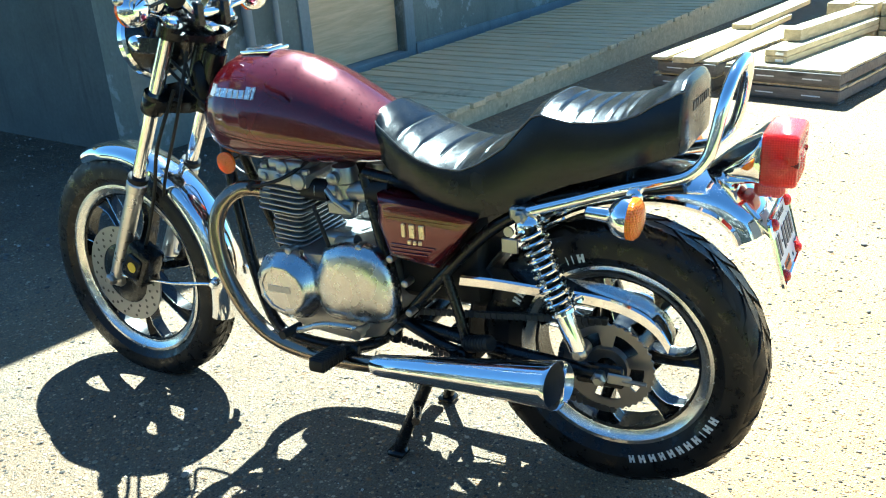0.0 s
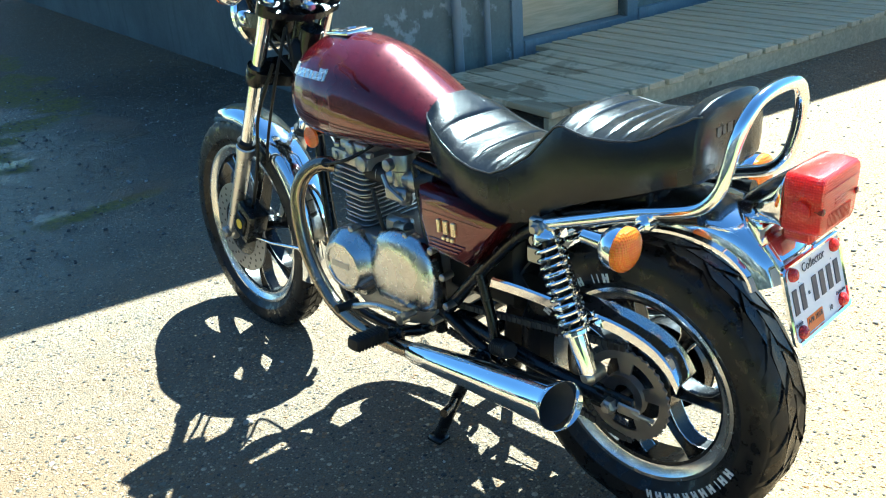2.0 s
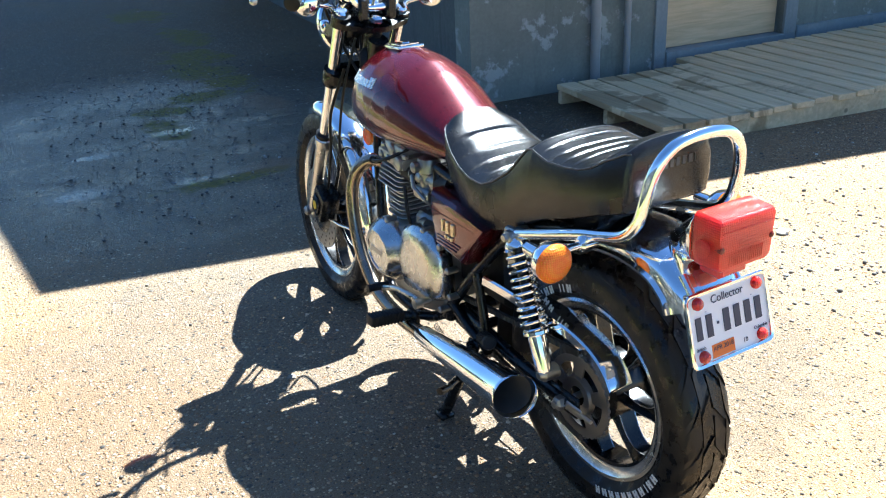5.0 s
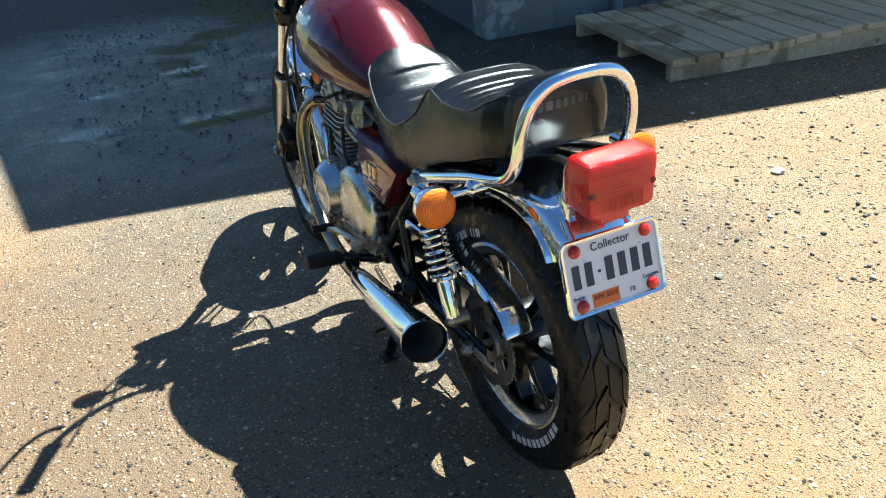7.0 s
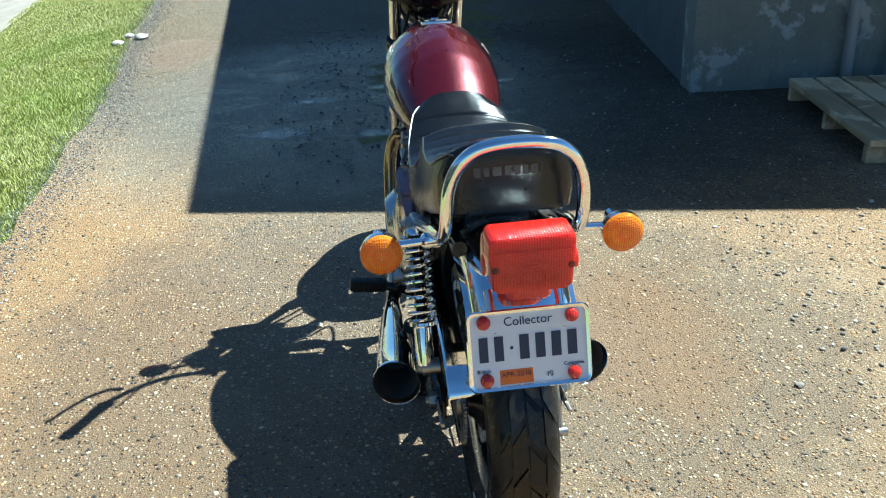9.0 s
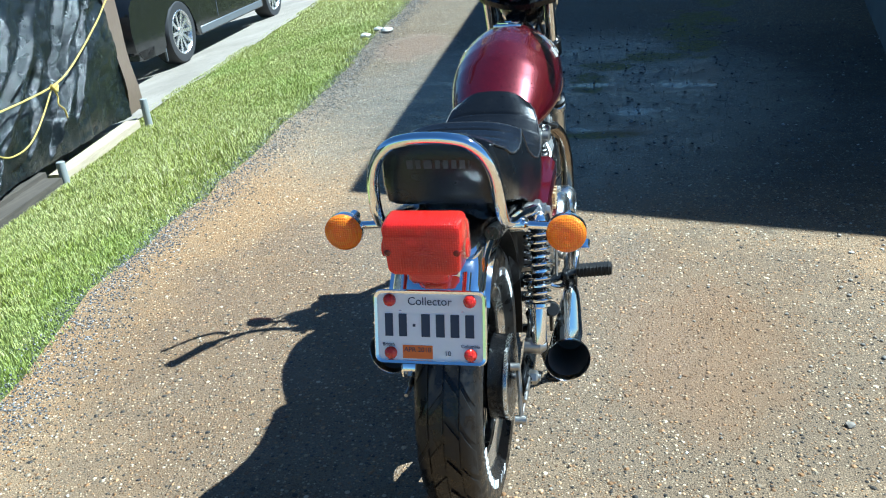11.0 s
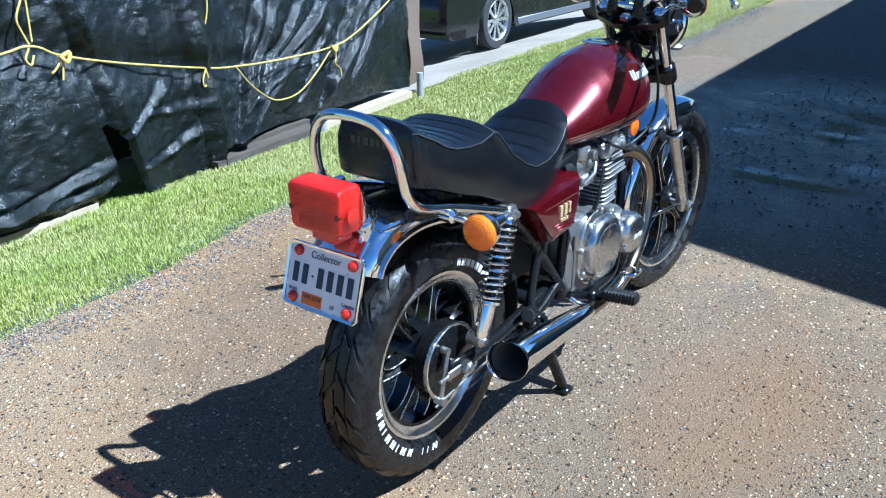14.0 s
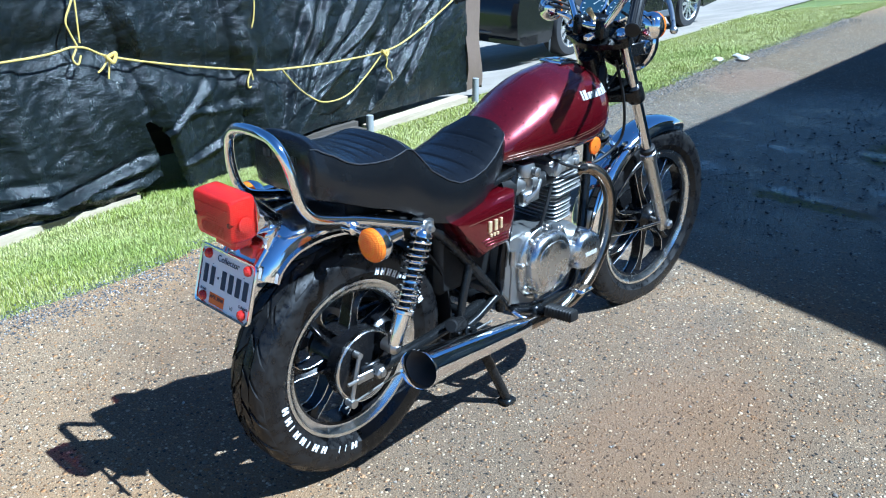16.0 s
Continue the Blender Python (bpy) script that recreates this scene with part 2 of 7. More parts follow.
def make_tarp():
    m = Mat("black_polythene_tarpaulin", (0.012, 0.014, 0.016), 0.3, 0.0, 0.42)
    w = m.noise(9, 6, 0.62, m.stretch(1, 1, 0.5))
    f = m.noise(70, 4, 0.6, m.stretch(1, 1, 1.6))
    m.rough(m.ramp(w, 0.35, 0.65, 0.17, 0.30))
    m.color(m.mix(m.ramp(w, 0.4, 0.7), (0.005, 0.007, 0.0075), (0.011, 0.0145, 0.0155)))
    m.bump(m.noise(20, 4, 0.65, m.stretch(1, 0.8, 2.6)), 0.008, 0.8)
    m.bump(f, 0.006, 0.9)
    m.bump(m.noise(190, 3, 0.6), 0.002, 0.7)
    return m.m


paving = make_paving()
wall_concrete = make_concrete("painted_block_wall", (0.175, 0.182, 0.150), (0.265, 0.275, 0.232), (0.35, 0.36, 0.33))
# side wall colour darkened in place of the shade it stands in
shaded_concrete = make_concrete("shade_darkened_concrete", (0.075, 0.082, 0.078), (0.13, 0.14, 0.13))
plinth_concrete = make_concrete("grey_trim_paint", (0.24, 0.255, 0.25), (0.33, 0.35, 0.34))
slab_concrete = make_concrete("pale_concrete", (0.26, 0.225, 0.18), (0.36, 0.315, 0.26))
ramp_wood = make_wood("weathered_ramp_boards", (0.64, 0.50, 0.28), (0.82, 0.67, 0.41), 1, 0.75, 3.0)
new_wood = make_wood("fresh_sawn_lumber", (0.46, 0.36, 0.20), (0.66, 0.54, 0.33), 0, 0.65)
# darker wood for the pallets' bearers, end boards and bottom boards
grey_wood = make_wood("dark_pallet_wood", (0.12, 0.105, 0.09), (0.22, 0.19, 0.155), 1, 0.8)
plywood = make_wood("plywood_sheet", (0.60, 0.43, 0.23), (0.74, 0.55, 0.32), 0, 0.6)
old_timber = make_wood("grey_old_timber", (0.050, 0.040, 0.030), (0.105, 0.086, 0.064), 1, 0.85)
pale_timber = make_wood("pale_edging_timber", (0.40, 0.32, 0.21), (0.52, 0.43, 0.30), 1, 0.75)
pipe_grey = simple("grey_pipe", (0.27, 0.275, 0.265), 0.45)
lawn_soil = make_grass_soil()
blade_mat = make_blades()
tarp_mat = make_tarp()
rope_mat = simple("yellow_rope", (0.50, 0.36, 0.085), 0.7, 0, 0.3, 0.3, 200, 0.001)
brown_tarp = simple("brown_tarp_lining", (0.16, 0.115, 0.085), 0.45, 0, 0.5, 0.25, 20, 0.003)
stone_mat = simple("pebble", (0.36, 0.33, 0.28), 0.8, 0, 0.4, 0.4, 60, 0.002)

# ---- mesh tools ----


def part(name, bm, mat, parent=None, label="", smooth=True):
    """Links a bmesh as one mesh object, under a thing or a part."""
    me = bpy.data.meshes.new(name)
    bmesh.ops.recalc_face_normals(bm, faces=bm.faces)
    bm.to_mesh(me)
    bm.free()
    if smooth:
        me.shade_smooth()
        me.set_sharp_from_angle(angle=radians(38))
    me.materials.append(mat)
    ob = new(name, me)
    ob.parent = parent
    if label:
        ob["label"] = label
    return ob


def thing(name, label, category, at=(0, 0, 0), rz=0.0, group=""):
    ob = new(name)
    ob.matrix_world = pose(*at, 0, 0, rz)
    return tagged(ob, label, category, group)


def box(bm, lo, hi, bevel=0.0, m=None, seg=1):
    """Adds a box between two corners, with bevelled edges."""
    made = bmesh.ops.create_cube(bm, size=1.0)["verts"]
    for v in made:
        v.co = Vector(((lo[i] + hi[i]) / 2 + v.co[i] * (hi[i] - lo[i]) for i in range(3)))
    if bevel:
        edges = {e for v in made for e in v.link_edges}
        out = bmesh.ops.bevel(bm, geom=list(edges), offset=bevel, segments=seg, affect="EDGES", profile=0.6)
        made = list({v for f in out["faces"] for v in f.verts} | {v for v in made if v.is_valid})
    if m is not None:
        for v in made:
            v.co = m @ v.co
    return bm


def B():
    return bmesh.new()


def rings(bm, loops, closed=True, caps=True):
    """Skins a row of vertex loops of equal length."""
    rows = [[bm.verts.new(p) for p in loop] for loop in loops]
    n = len(rows[0])
    for a, b in zip(rows, rows[1:]):
        for i in range(n if closed else n - 1):
            j = (i + 1) % n
            bm.faces.new((a[i], a[j], b[j], b[i]))
    if caps and closed:
        bm.faces.new(rows[0])
        bm.faces.new(rows[-1][::-1])
    return rows


def smooth_line(pts, per=6):
    """Catmull-Rom curve through the points."""
    P = [Vector(p) for p in pts]
    P = [P[0] * 2 - P[1]] + P + [P[-1] * 2 - P[-2]]
    out = []
    for i in range(1, len(P) - 2):
        a, b, c, d = P[i - 1], P[i], P[i + 1], P[i + 2]
        for k in range(per):
            t = k / per
            out.append(0.5 * (2 * b + (c - a) * t + (2 * a - 5 * b + 4 * c - d) * t * t + (3 * b - a - 3 * c + d) * t ** 3))
    return out + [P[-2]]


def tube(bm, pts, r, n=12, smooth=0, caps=True, loop=False):
    """A round tube along the points; r a number or one for each point."""
    if smooth:
        k = len(pts)
        pts2 = smooth_line(pts, smooth)
        if not isinstance(r, (int, float)):
            r = [r[min(k - 1, int(i / smooth))] * (1 - (i % smooth) / smooth) + r[min(k - 1, int(i / smooth) + 1)] * ((i % smooth) / smooth) for i in range(len(pts2))]
        pts = pts2
    P = [Vector(p) for p in pts]
    if isinstance(r, (int, float)):
        r = [r] * len(P)
    loops, up = [], None
    for i, p in enumerate(P):
        if loop:
            d = P[(i + 1) % len(P)] - P[i - 1]
        else:
            d = P[min(i + 1, len(P) - 1)] - P[max(i - 1, 0)]
        d.normalize()
        if up is None:
            up = d.orthogonal().normalized()
        up = (up - d * up.dot(d)).normalized()
        side = d.cross(up)
        loops.append([p + (up * math.cos(a) + side * math.sin(a)) * r[i] for a in (2 * math.pi * k / n for k in range(n))])
    if loop:
        loops.append(loops[0])
        rows = rings(bm, loops, True, False)
        bmesh.ops.remove_doubles(bm, verts=rows[0] + rows[-1], dist=1e-6)
    else:
        rings(bm, loops, True, caps)
    return bm


def lathe(bm, profile, n=48, axis="x", centre=(0, 0, 0), caps=False, closed=False):
    """Turns (along, radius) pairs round an axis through the centre."""
    c = Vector(centre)
    loops = []
    for a, r in profile:
        loop = []
        for k in range(n):
            t = 2 * math.pi * k / n
            u, v = r * math.cos(t), r * math.sin(t)
            loop.append(c + Vector({"x": (a, u, v), "y": (u, a, v), "z": (u, v, a)}[axis]))
        loops.append(loop)
    if closed:
        loops.append(loops[0])
    rows = rings(bm, loops, True, caps and not closed)
    if closed:
        bmesh.ops.remove_doubles(bm, verts=rows[0] + rows[-1], dist=1e-7)
    return bm


def along(a, b):
    """The pose at a whose z axis points to b."""
    a, b = Vector(a), Vector(b)
    return Matrix.Translation(a) @ (b - a).to_track_quat("Z", "Y").to_matrix().to_4x4()


def spin(bm, m, profile, n=20, caps=True):
    """Turns (along, radius) pairs round the z axis of a pose."""
    loops = [[m @ Vector((r * math.cos(2 * math.pi * k / n), r * math.sin(2 * math.pi * k / n), a)) for k in range(n)] for a, r in profile]
    rings(bm, loops, True, caps)
    return bm


def interp(table, x):
    """Linear look-up in rows of (x, values...)."""
    for p, q in zip(table, table[1:]):
        if x <= q[0]:
            t = (x - p[0]) / (q[0] - p[0])
            t = max(0.0, t)
            return [a + (b - a) * t for a, b in zip(p[1:], q[1:])]
    return list(table[-1][1:])

# ---- ground ----


EDGE = [(-60, -1.0), (-6, -1.05), (-0.31, -1.474), (0.13, -1.506), (0.47, -1.555), (1.0, -1.67), (1.93, -1.713), (2.94, -1.775), (4.1, -1.815), (4.55, -1.88), (5.58, -2.01), (6.42, -2.07), (7.8, -2.23), (20, -3.2), (60, -6.0)]
FAR = [(-60, -6.5), (-0.9, -3.03), (0.26, -3.02), (2.63, -3.36), (4.32, -3.60), (6.72, -3.84), (10.57, -4.27), (24, -5.4), (60, -8.0)]
FALL = 0.18  # the lawn falls away from the driveway


def strip(bm, y0, y1, left, right, steps, z, wob=0.0, cross=8):
    """A sheet between two edges that are functions of y."""
    rows = []
    for i in range(steps + 1):
        y = y0 + (y1 - y0) * i / steps
        a, b = left(y), right(y)
        rows.append([Vector((a + (b - a) * k / cross, y, z(a + (b - a) * k / cross, y))) for k in range(cross + 1)])
    rings(bm, rows, False)
    return bm


def edge_x(y):
    n = noise.noise(Vector((y * 1.7, 3.1, 0))) * 0.05 + noise.noise(Vector((y * 6, 7.7, 0))) * 0.025
    return interp(EDGE, y)[0] + n


def fall(x, y):
    """Height of the sloping ground beside the driveway."""
    return -FALL * max(0.0, interp(EDGE, y)[0] - x)


def far_x(y):
    return interp(FAR, y)[0] + noise.noise(Vector((y * 2.3, 9.4, 0))) * 0.04


bm = B()
bmesh.ops.create_grid(bm, x_segments=8, y_segments=8, size=600)
for v in bm.verts:
    v.co.z = -2.5
ground = tagged(part("ground", bm, lawn_soil), "green lawn and open ground reaching the horizon", "ground", kind="structure")

bm = B()
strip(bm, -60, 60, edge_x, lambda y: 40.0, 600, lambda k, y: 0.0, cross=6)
driveway = tagged(part("driveway", bm, paving), "worn brown-grey asphalt driveway with exposed gravel, damp patches and shade tinted into the yard", "driveway", kind="structure")

bm = B()
strip(bm, -60, 60, lambda y: -14.0, edge_x, 480, lambda x, y: fall(x, y) - 0.012 + 0.008 * noise.noise(Vector((x * 4, y * 3, 1))), cross=44)
verge = tagged(part("lawn_verge", bm, lawn_soil), "mown lawn sloping down beside the driveway", "lawn", kind="structure")

bm = B()
strip(bm, 2.0, 60, lambda y: -14.0, far_x, 240, lambda x, y: fall(x, y) + 0.006, cross=12)
slab = tagged(part("concrete_pad", bm, slab_concrete), "pale concrete parking pad beyond the grass", "pavement", kind="structure")


def blades(count, seed):
    rng = random.Random(seed)
    verts, faces = [], []
    while count:
        y = -1.2 + 13.0 * rng.random() ** 1.2
        k = rng.random()
        a, b = far_x(y) - 0.1, edge_x(y) + 0.03
        x = a + (b - a) * k
        if k > 0.9 and rng.random() < (k - 0.9) * 7:
            continue
        count -= 1
        z = fall(x, y) - 0.010
        h = rng.uniform(0.010, 0.030) * (1.25 if noise.noise(Vector((x * 2, y * 1.2, 5))) > 0.15 else 0.8)
        w = rng.uniform(0.0010, 0.0019) * (1 + y * 0.07)
        t, lean = rng.uniform(0, 2 * math.pi), rng.uniform(0.1, 0.9) * h
        dx, dy = math.cos(t), math.sin(t)
        i = len(verts)
        verts += [(x - dy * w, y + dx * w, z - 0.01), (x + dy * w, y - dx * w, z - 0.01),
                  (x + dx * lean * 0.35 + dy * w * 0.8, y + dy * lean * 0.35 - dx * w * 0.8, z + h * 0.6),
                  (x + dx * lean * 0.35 - dy * w * 0.8, y + dy * lean * 0.35 + dx * w * 0.8, z + h * 0.6),
                  (x + dx * lean, y + dy * lean, z + h)]
        faces += [(i, i + 1, i + 2, i + 3), (i + 3, i + 2, i + 4)]
    me = bpy.data.meshes.new("grass")
    me.from_pydata(verts, [], faces)
    me.materials.append(blade_mat)
    return new("grass", me)


tagged(blades(330000, 4), "short bright green grass with dry yellow tufts", "grass", kind="stuff")

# ---- building ----
CORNER, DIR = Vector((1.70, 3.34, 0)), Vector((1.0, -0.075, 0)).normalized()


def front(u, v, z):
    """A place on the front wall: u along it from the corner, v out of it."""
    n = Vector((DIR.y, -DIR.x, 0))
    p = CORNER + DIR * u + n * v
    return Vector((p.x, p.y, z))


def front_box(bm, u0, u1, v0, v1, z0, z1, bevel=0.0):
    m = Matrix(((DIR.x, DIR.y, 0, CORNER.x), (DIR.y, -DIR.x, 0, CORNER.y), (0, 0, 1, 0), (0, 0, 0, 1)))
    return box(bm, (u0, v0, z0), (u1, v1, z1), bevel, m)


WALL_H = 3.58
DOOR_A, DOOR_B, SILL = 1.48, 2.55, 0.16
bm = B()
front_box(bm, 0, DOOR_A, -0.2, 0, -0.05, WALL_H)
front_box(bm, DOOR_B, 11, -0.2, 0, -0.05, WALL_H)
front_box(bm, DOOR_A, DOOR_B, -0.2, 0, 2.15, WALL_H)
wall_front = tagged(part("wall_front", bm, wall_concrete, smooth=False), "grey rendered wall with flaking paint beside the ramp", "wall", kind="structure")
bm = B()
side = (Vector((0.13, 1.0, 0))).normalized()
sn = Vector((side.y, -side.x, 0))
c0 = CORNER - DIR * 0.0
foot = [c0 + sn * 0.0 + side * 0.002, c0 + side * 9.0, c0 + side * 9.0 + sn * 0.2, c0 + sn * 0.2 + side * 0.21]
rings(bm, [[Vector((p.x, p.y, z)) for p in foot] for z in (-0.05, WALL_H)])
wall_side = tagged(part("wall_side", bm, shaded_concrete, smooth=False), "bare grey concrete side wall, deep shade put into its colour", "wall", kind="structure")
bm = B()
EAVE = [(1.468, 3.09), (5.29, 2.31), (13.2, 0.90), (13.2, 16.0), (0.50, 16.0)]
rings(bm, [[Vector((x, y, z)) for x, y in EAVE] for z in (WALL_H + 0.004, WALL_H + 0.16)])
roof = tagged(part("roof", bm, plinth_concrete, smooth=False), "flat roof edge of the grey building", "roof", kind="structure")
bm = B()
front_box(bm, DOOR_A, DOOR_B, -0.12, -0.07, SILL, 2.15, 0.003)
door = part("door_1", bm, plywood, smooth=False)
tagged(door, "unpainted plywood sheet closing a doorway", "door", kind="structure")
bm = B()
front_box(bm, DOOR_A - 0.10, DOOR_A, -0.13, 0.02, 0.0, 2.2, 0.004)
front_box(bm, DOOR_B, DOOR_B + 0.12, -0.13, 0.02, 0.0, 2.2, 0.004)
front_box(bm, DOOR_A, DOOR_B, -0.13, 0.02, 2.15, 2.2, 0.004)
front_box(bm, DOOR_A, DOOR_B, -0.13, 0.035, 0.0, SILL - 0.004, 0.004)
part("door_frame", bm, plinth_concrete, door, "grey painted frame and sill")
bm = B()
front_box(bm, DOOR_B + 0.124, 11, 0.0, 0.03, -0.02, 0.2, 0.006)
tagged(part("baseboard", bm, plinth_concrete), "grey painted plinth along the wall foot", "trim", kind="structure")
for u, r in ((0.88, 0.032), (1.13, 0.022)):
    bm = B()
    tube(bm, [front(u, 0.05, -0.02), front(u, 0.05, 0.9), front(u, 0.05, 1.8), front(u, 0.05, 2.6)], r, 14)
    pipe = part("downpipe", bm, pipe_grey)
    tagged(pipe, "grey upright pipe fixed to the wall", "pipe", group="pipes on the wall")
    for z in (0.75, 2.1):
        bm = B()
        spin(bm, along(front(u, 0.05, z), front(u, 0.05, z + 0.04)), [(0, r + 0.006), (0.03, r + 0.006)], 14)
        front_box(bm, u - 0.008, u + 0.008, 0.0, 0.05, z + 0.005, z + 0.025)
        part("bracket", bm, pipe_grey, pipe)

# ---- ramp ----
def ramp_z(u):
    return 0.115 + 0.03 * max(0.0, u - 0.5)


ramp = thing("wooden_ramp", "weathered plank ramp along the wall with damp stains", "ramp")
RU = Vector((1.0, -0.15, 0)).normalized()
RV = Vector((RU.y, -RU.x, 0))
R0 = Vector((2.165, 3.09, 0))


def ramp_pt(u, v, z):
    p = R0 + RU * u + RV * v
    return Vector((p.x, p.y, z))


RM = Matrix(((RU.x, RV.x, 0, R0.x), (RU.y, RV.y, 0, R0.y), (0, 0, 1, 0), (0, 0, 0, 1)))
rng = random.Random(11)
for i in range(52):
    u = i * 0.142
    short = 0.0 if 0 <= i <= 6 else -0.17
    z = ramp_z(u + 0.07)
    bm = B()
    box(bm, (u, short + rng.uniform(-0.006, 0.006), z - 0.036), (u + 0.125, 1.12 + rng.uniform(-0.012, 0.012), z), 0.004, RM)
    part("plank", bm, ramp_wood, ramp)
for v in (0.02, 0.55, 1.06):
    bm = B()
    loops = []
    for u in (0.0, 2.0, 4.0, 7.4):
        z = ramp_z(u) - 0.038
        loops.append([ramp_pt(u, v, z), ramp_pt(u, v + 0.04, z), ramp_pt(u, v + 0.04, -0.02 if u > 0 else 0.0), ramp_pt(u, v, -0.02 if u > 0 else 0.0)])
    rings(bm, loops)
    part("stringer", bm, ramp_wood, ramp)

# ---- lumber and pallets ----


def pm(x, y, z=0.0, turn=0.0):
    """A pose in the lumber yard: its x axis runs away along the boards."""
    return pose(-1.6 + 1.07 * (x + 1.6), -0.65 + 1.07 * (y + 0.65), z, 0, 0, -14.4 + turn)


tag_white = simple("paper_tag", (0.75, 0.75, 0.74), 0.7)


def pallet(x, y, z, length, width, label, turn=0.0):
    """Deck boards over three bearers over bottom boards."""
    p = thing("pallet", label, "pallet", group="stacked pallets")
    p.matrix_world = pm(x, y, z, turn)
    r = random.Random(int(x * 100) + int(z * 1000))
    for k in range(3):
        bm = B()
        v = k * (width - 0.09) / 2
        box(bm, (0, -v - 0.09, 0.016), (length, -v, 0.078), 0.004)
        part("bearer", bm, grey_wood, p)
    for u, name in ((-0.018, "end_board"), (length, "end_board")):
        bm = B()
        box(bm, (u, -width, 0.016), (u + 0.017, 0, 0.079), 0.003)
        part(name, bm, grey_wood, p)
    for v in (-width + 0.10, -width * 0.45):
        bm = B()
        box(bm, (-0.0195, v, 0.040), (-0.0182, v + 0.11, 0.047))
        part("paper_tag", bm, tag_white, p, "white printed paper tag", smooth=False)
    n = int(length / 0.115)
    for i in range(n):
        bm = B()
        u = i * length / n
        box(bm, (u + 0.004, -width + r.uniform(-0.006, 0.006), 0.080), (u + length / n - 0.004, r.uniform(-0.006, 0.006), 0.096), 0.003)
        part("deck_board", bm, new_wood, p)
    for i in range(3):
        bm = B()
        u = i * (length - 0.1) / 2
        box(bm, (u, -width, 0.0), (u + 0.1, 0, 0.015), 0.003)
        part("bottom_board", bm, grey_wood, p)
    return p


pallet(3.70, 1.03, 0.0, 1.5, 0.42, "narrow pallet of pale lumber on the ground")
pallet(3.66, 0.99, 0.098, 1.5, 0.40, "narrow pallet of pale lumber stacked on another")
pallet(3.56, 0.57, 0.0, 1.22, 0.69, "wide pallet with dark ends on the ground")
pallet(3.55, 0.57, 0.098, 1.22, 0.69, "wide bright pallet with dark ends stacked on another")


def board(x, y, z, length, w, h, label, turn=0.0):
    bm = B()
    box(bm, (0, -w / 2, 0), (length, w / 2, h), 0.003)
    ob = part("lumber_board", bm, new_wood)
    ob.matrix_world = pm(x, y, z, turn)
    return tagged(ob, label, "board", group="loose lumber boards")


board(3.50, 0.80, 0.196, 1.9, 0.14, 0.038, "fresh sawn board lying on the pallets", 6)
board(3.58, 0.97, 0.196, 1.7, 0.10, 0.020, "thin pale board lying on the pallets", 3)
board(4.50, 0.68, 0.236, 1.4, 0.14, 0.038, "fresh sawn board lying across another board", 6)
board(3.58, 0.31, 0.196, 1.4, 0.14, 0.038, "fresh sawn board with a paper tag", -2)
board(3.585, 0.31, 0.235, 1.4, 0.14, 0.038, "fresh sawn board with a paper tag", -2)
board(3.86, 0.27, 0.274, 1.4, 0.11, 0.075, "thick fresh sawn beam on top of the boards", -2)
for i in range(3):
    for j in range(4):
        board(4.82 + 0.02 * j, 0.14 - 0.165 * i, 0.092 * j, 0.9, 0.15, 0.088, "short thick lumber piled in rows" if j else "short thick lumber at the foot of the pile", 2 * ((i + j) % 2))
for z in (0.205, 0.244):
    bm = B()
    box(bm, (-0.0016, -0.05, 0.008), (-0.0004, 0.0, 0.024))
    tag = part("paper_tag", bm, tag_white, smooth=False)
    tag.matrix_world = pm(3.579, 0.31, z - 0.009, -2)
    tagged(tag, "white printed tag on a board end", "tag", group="paper tags")

# ---- tarpaulin-covered stack ----
def face_x(y):
    return -2.193 - 0.168 * y


def far_end(y):
    """Stretches the load's far half to fit points tracked in the camera's view."""
    return y if y < 1.53 else 1.53 + (y - 1.53) * 1.14


# tight creases pulled across the sheet by the rope: y, z at both ends, and height
CREASES = ((1.50, 0.10, 2.42, 0.80, 0.024), (1.54, 0.13, 2.15, 0.52, 0.020), (2.26, 0.16, 2.86, 0.84, 0.024), (2.30, 0.22, 2.78, 0.95, 0.016), (2.34, 0.20, 2.62, 0.46, 0.015),
           (1.55, 0.20, 1.83, 0.80, 0.018), (1.62, 0.22, 2.02, 0.95, 0.014), (2.05, 0.20, 2.40, 0.62, 0.013), (2.55, 0.25, 3.02, 0.86, 0.013), (1.72, 0.30, 2.22, 0.90, 0.012),
           (0.72, 0.30, 1.10, 0.52, 0.010), (0.10, 0.12, 0.70, 0.20, 0.022), (-0.3, 0.16, 0.66, 0.10, 0.018), (-0.5, 0.30, 0.30, 0.16, 0.014), (0.86, 0.16, 1.30, 0.24, 0.012), (0.9, 0.40, 1.3, 0.36, 0.008))


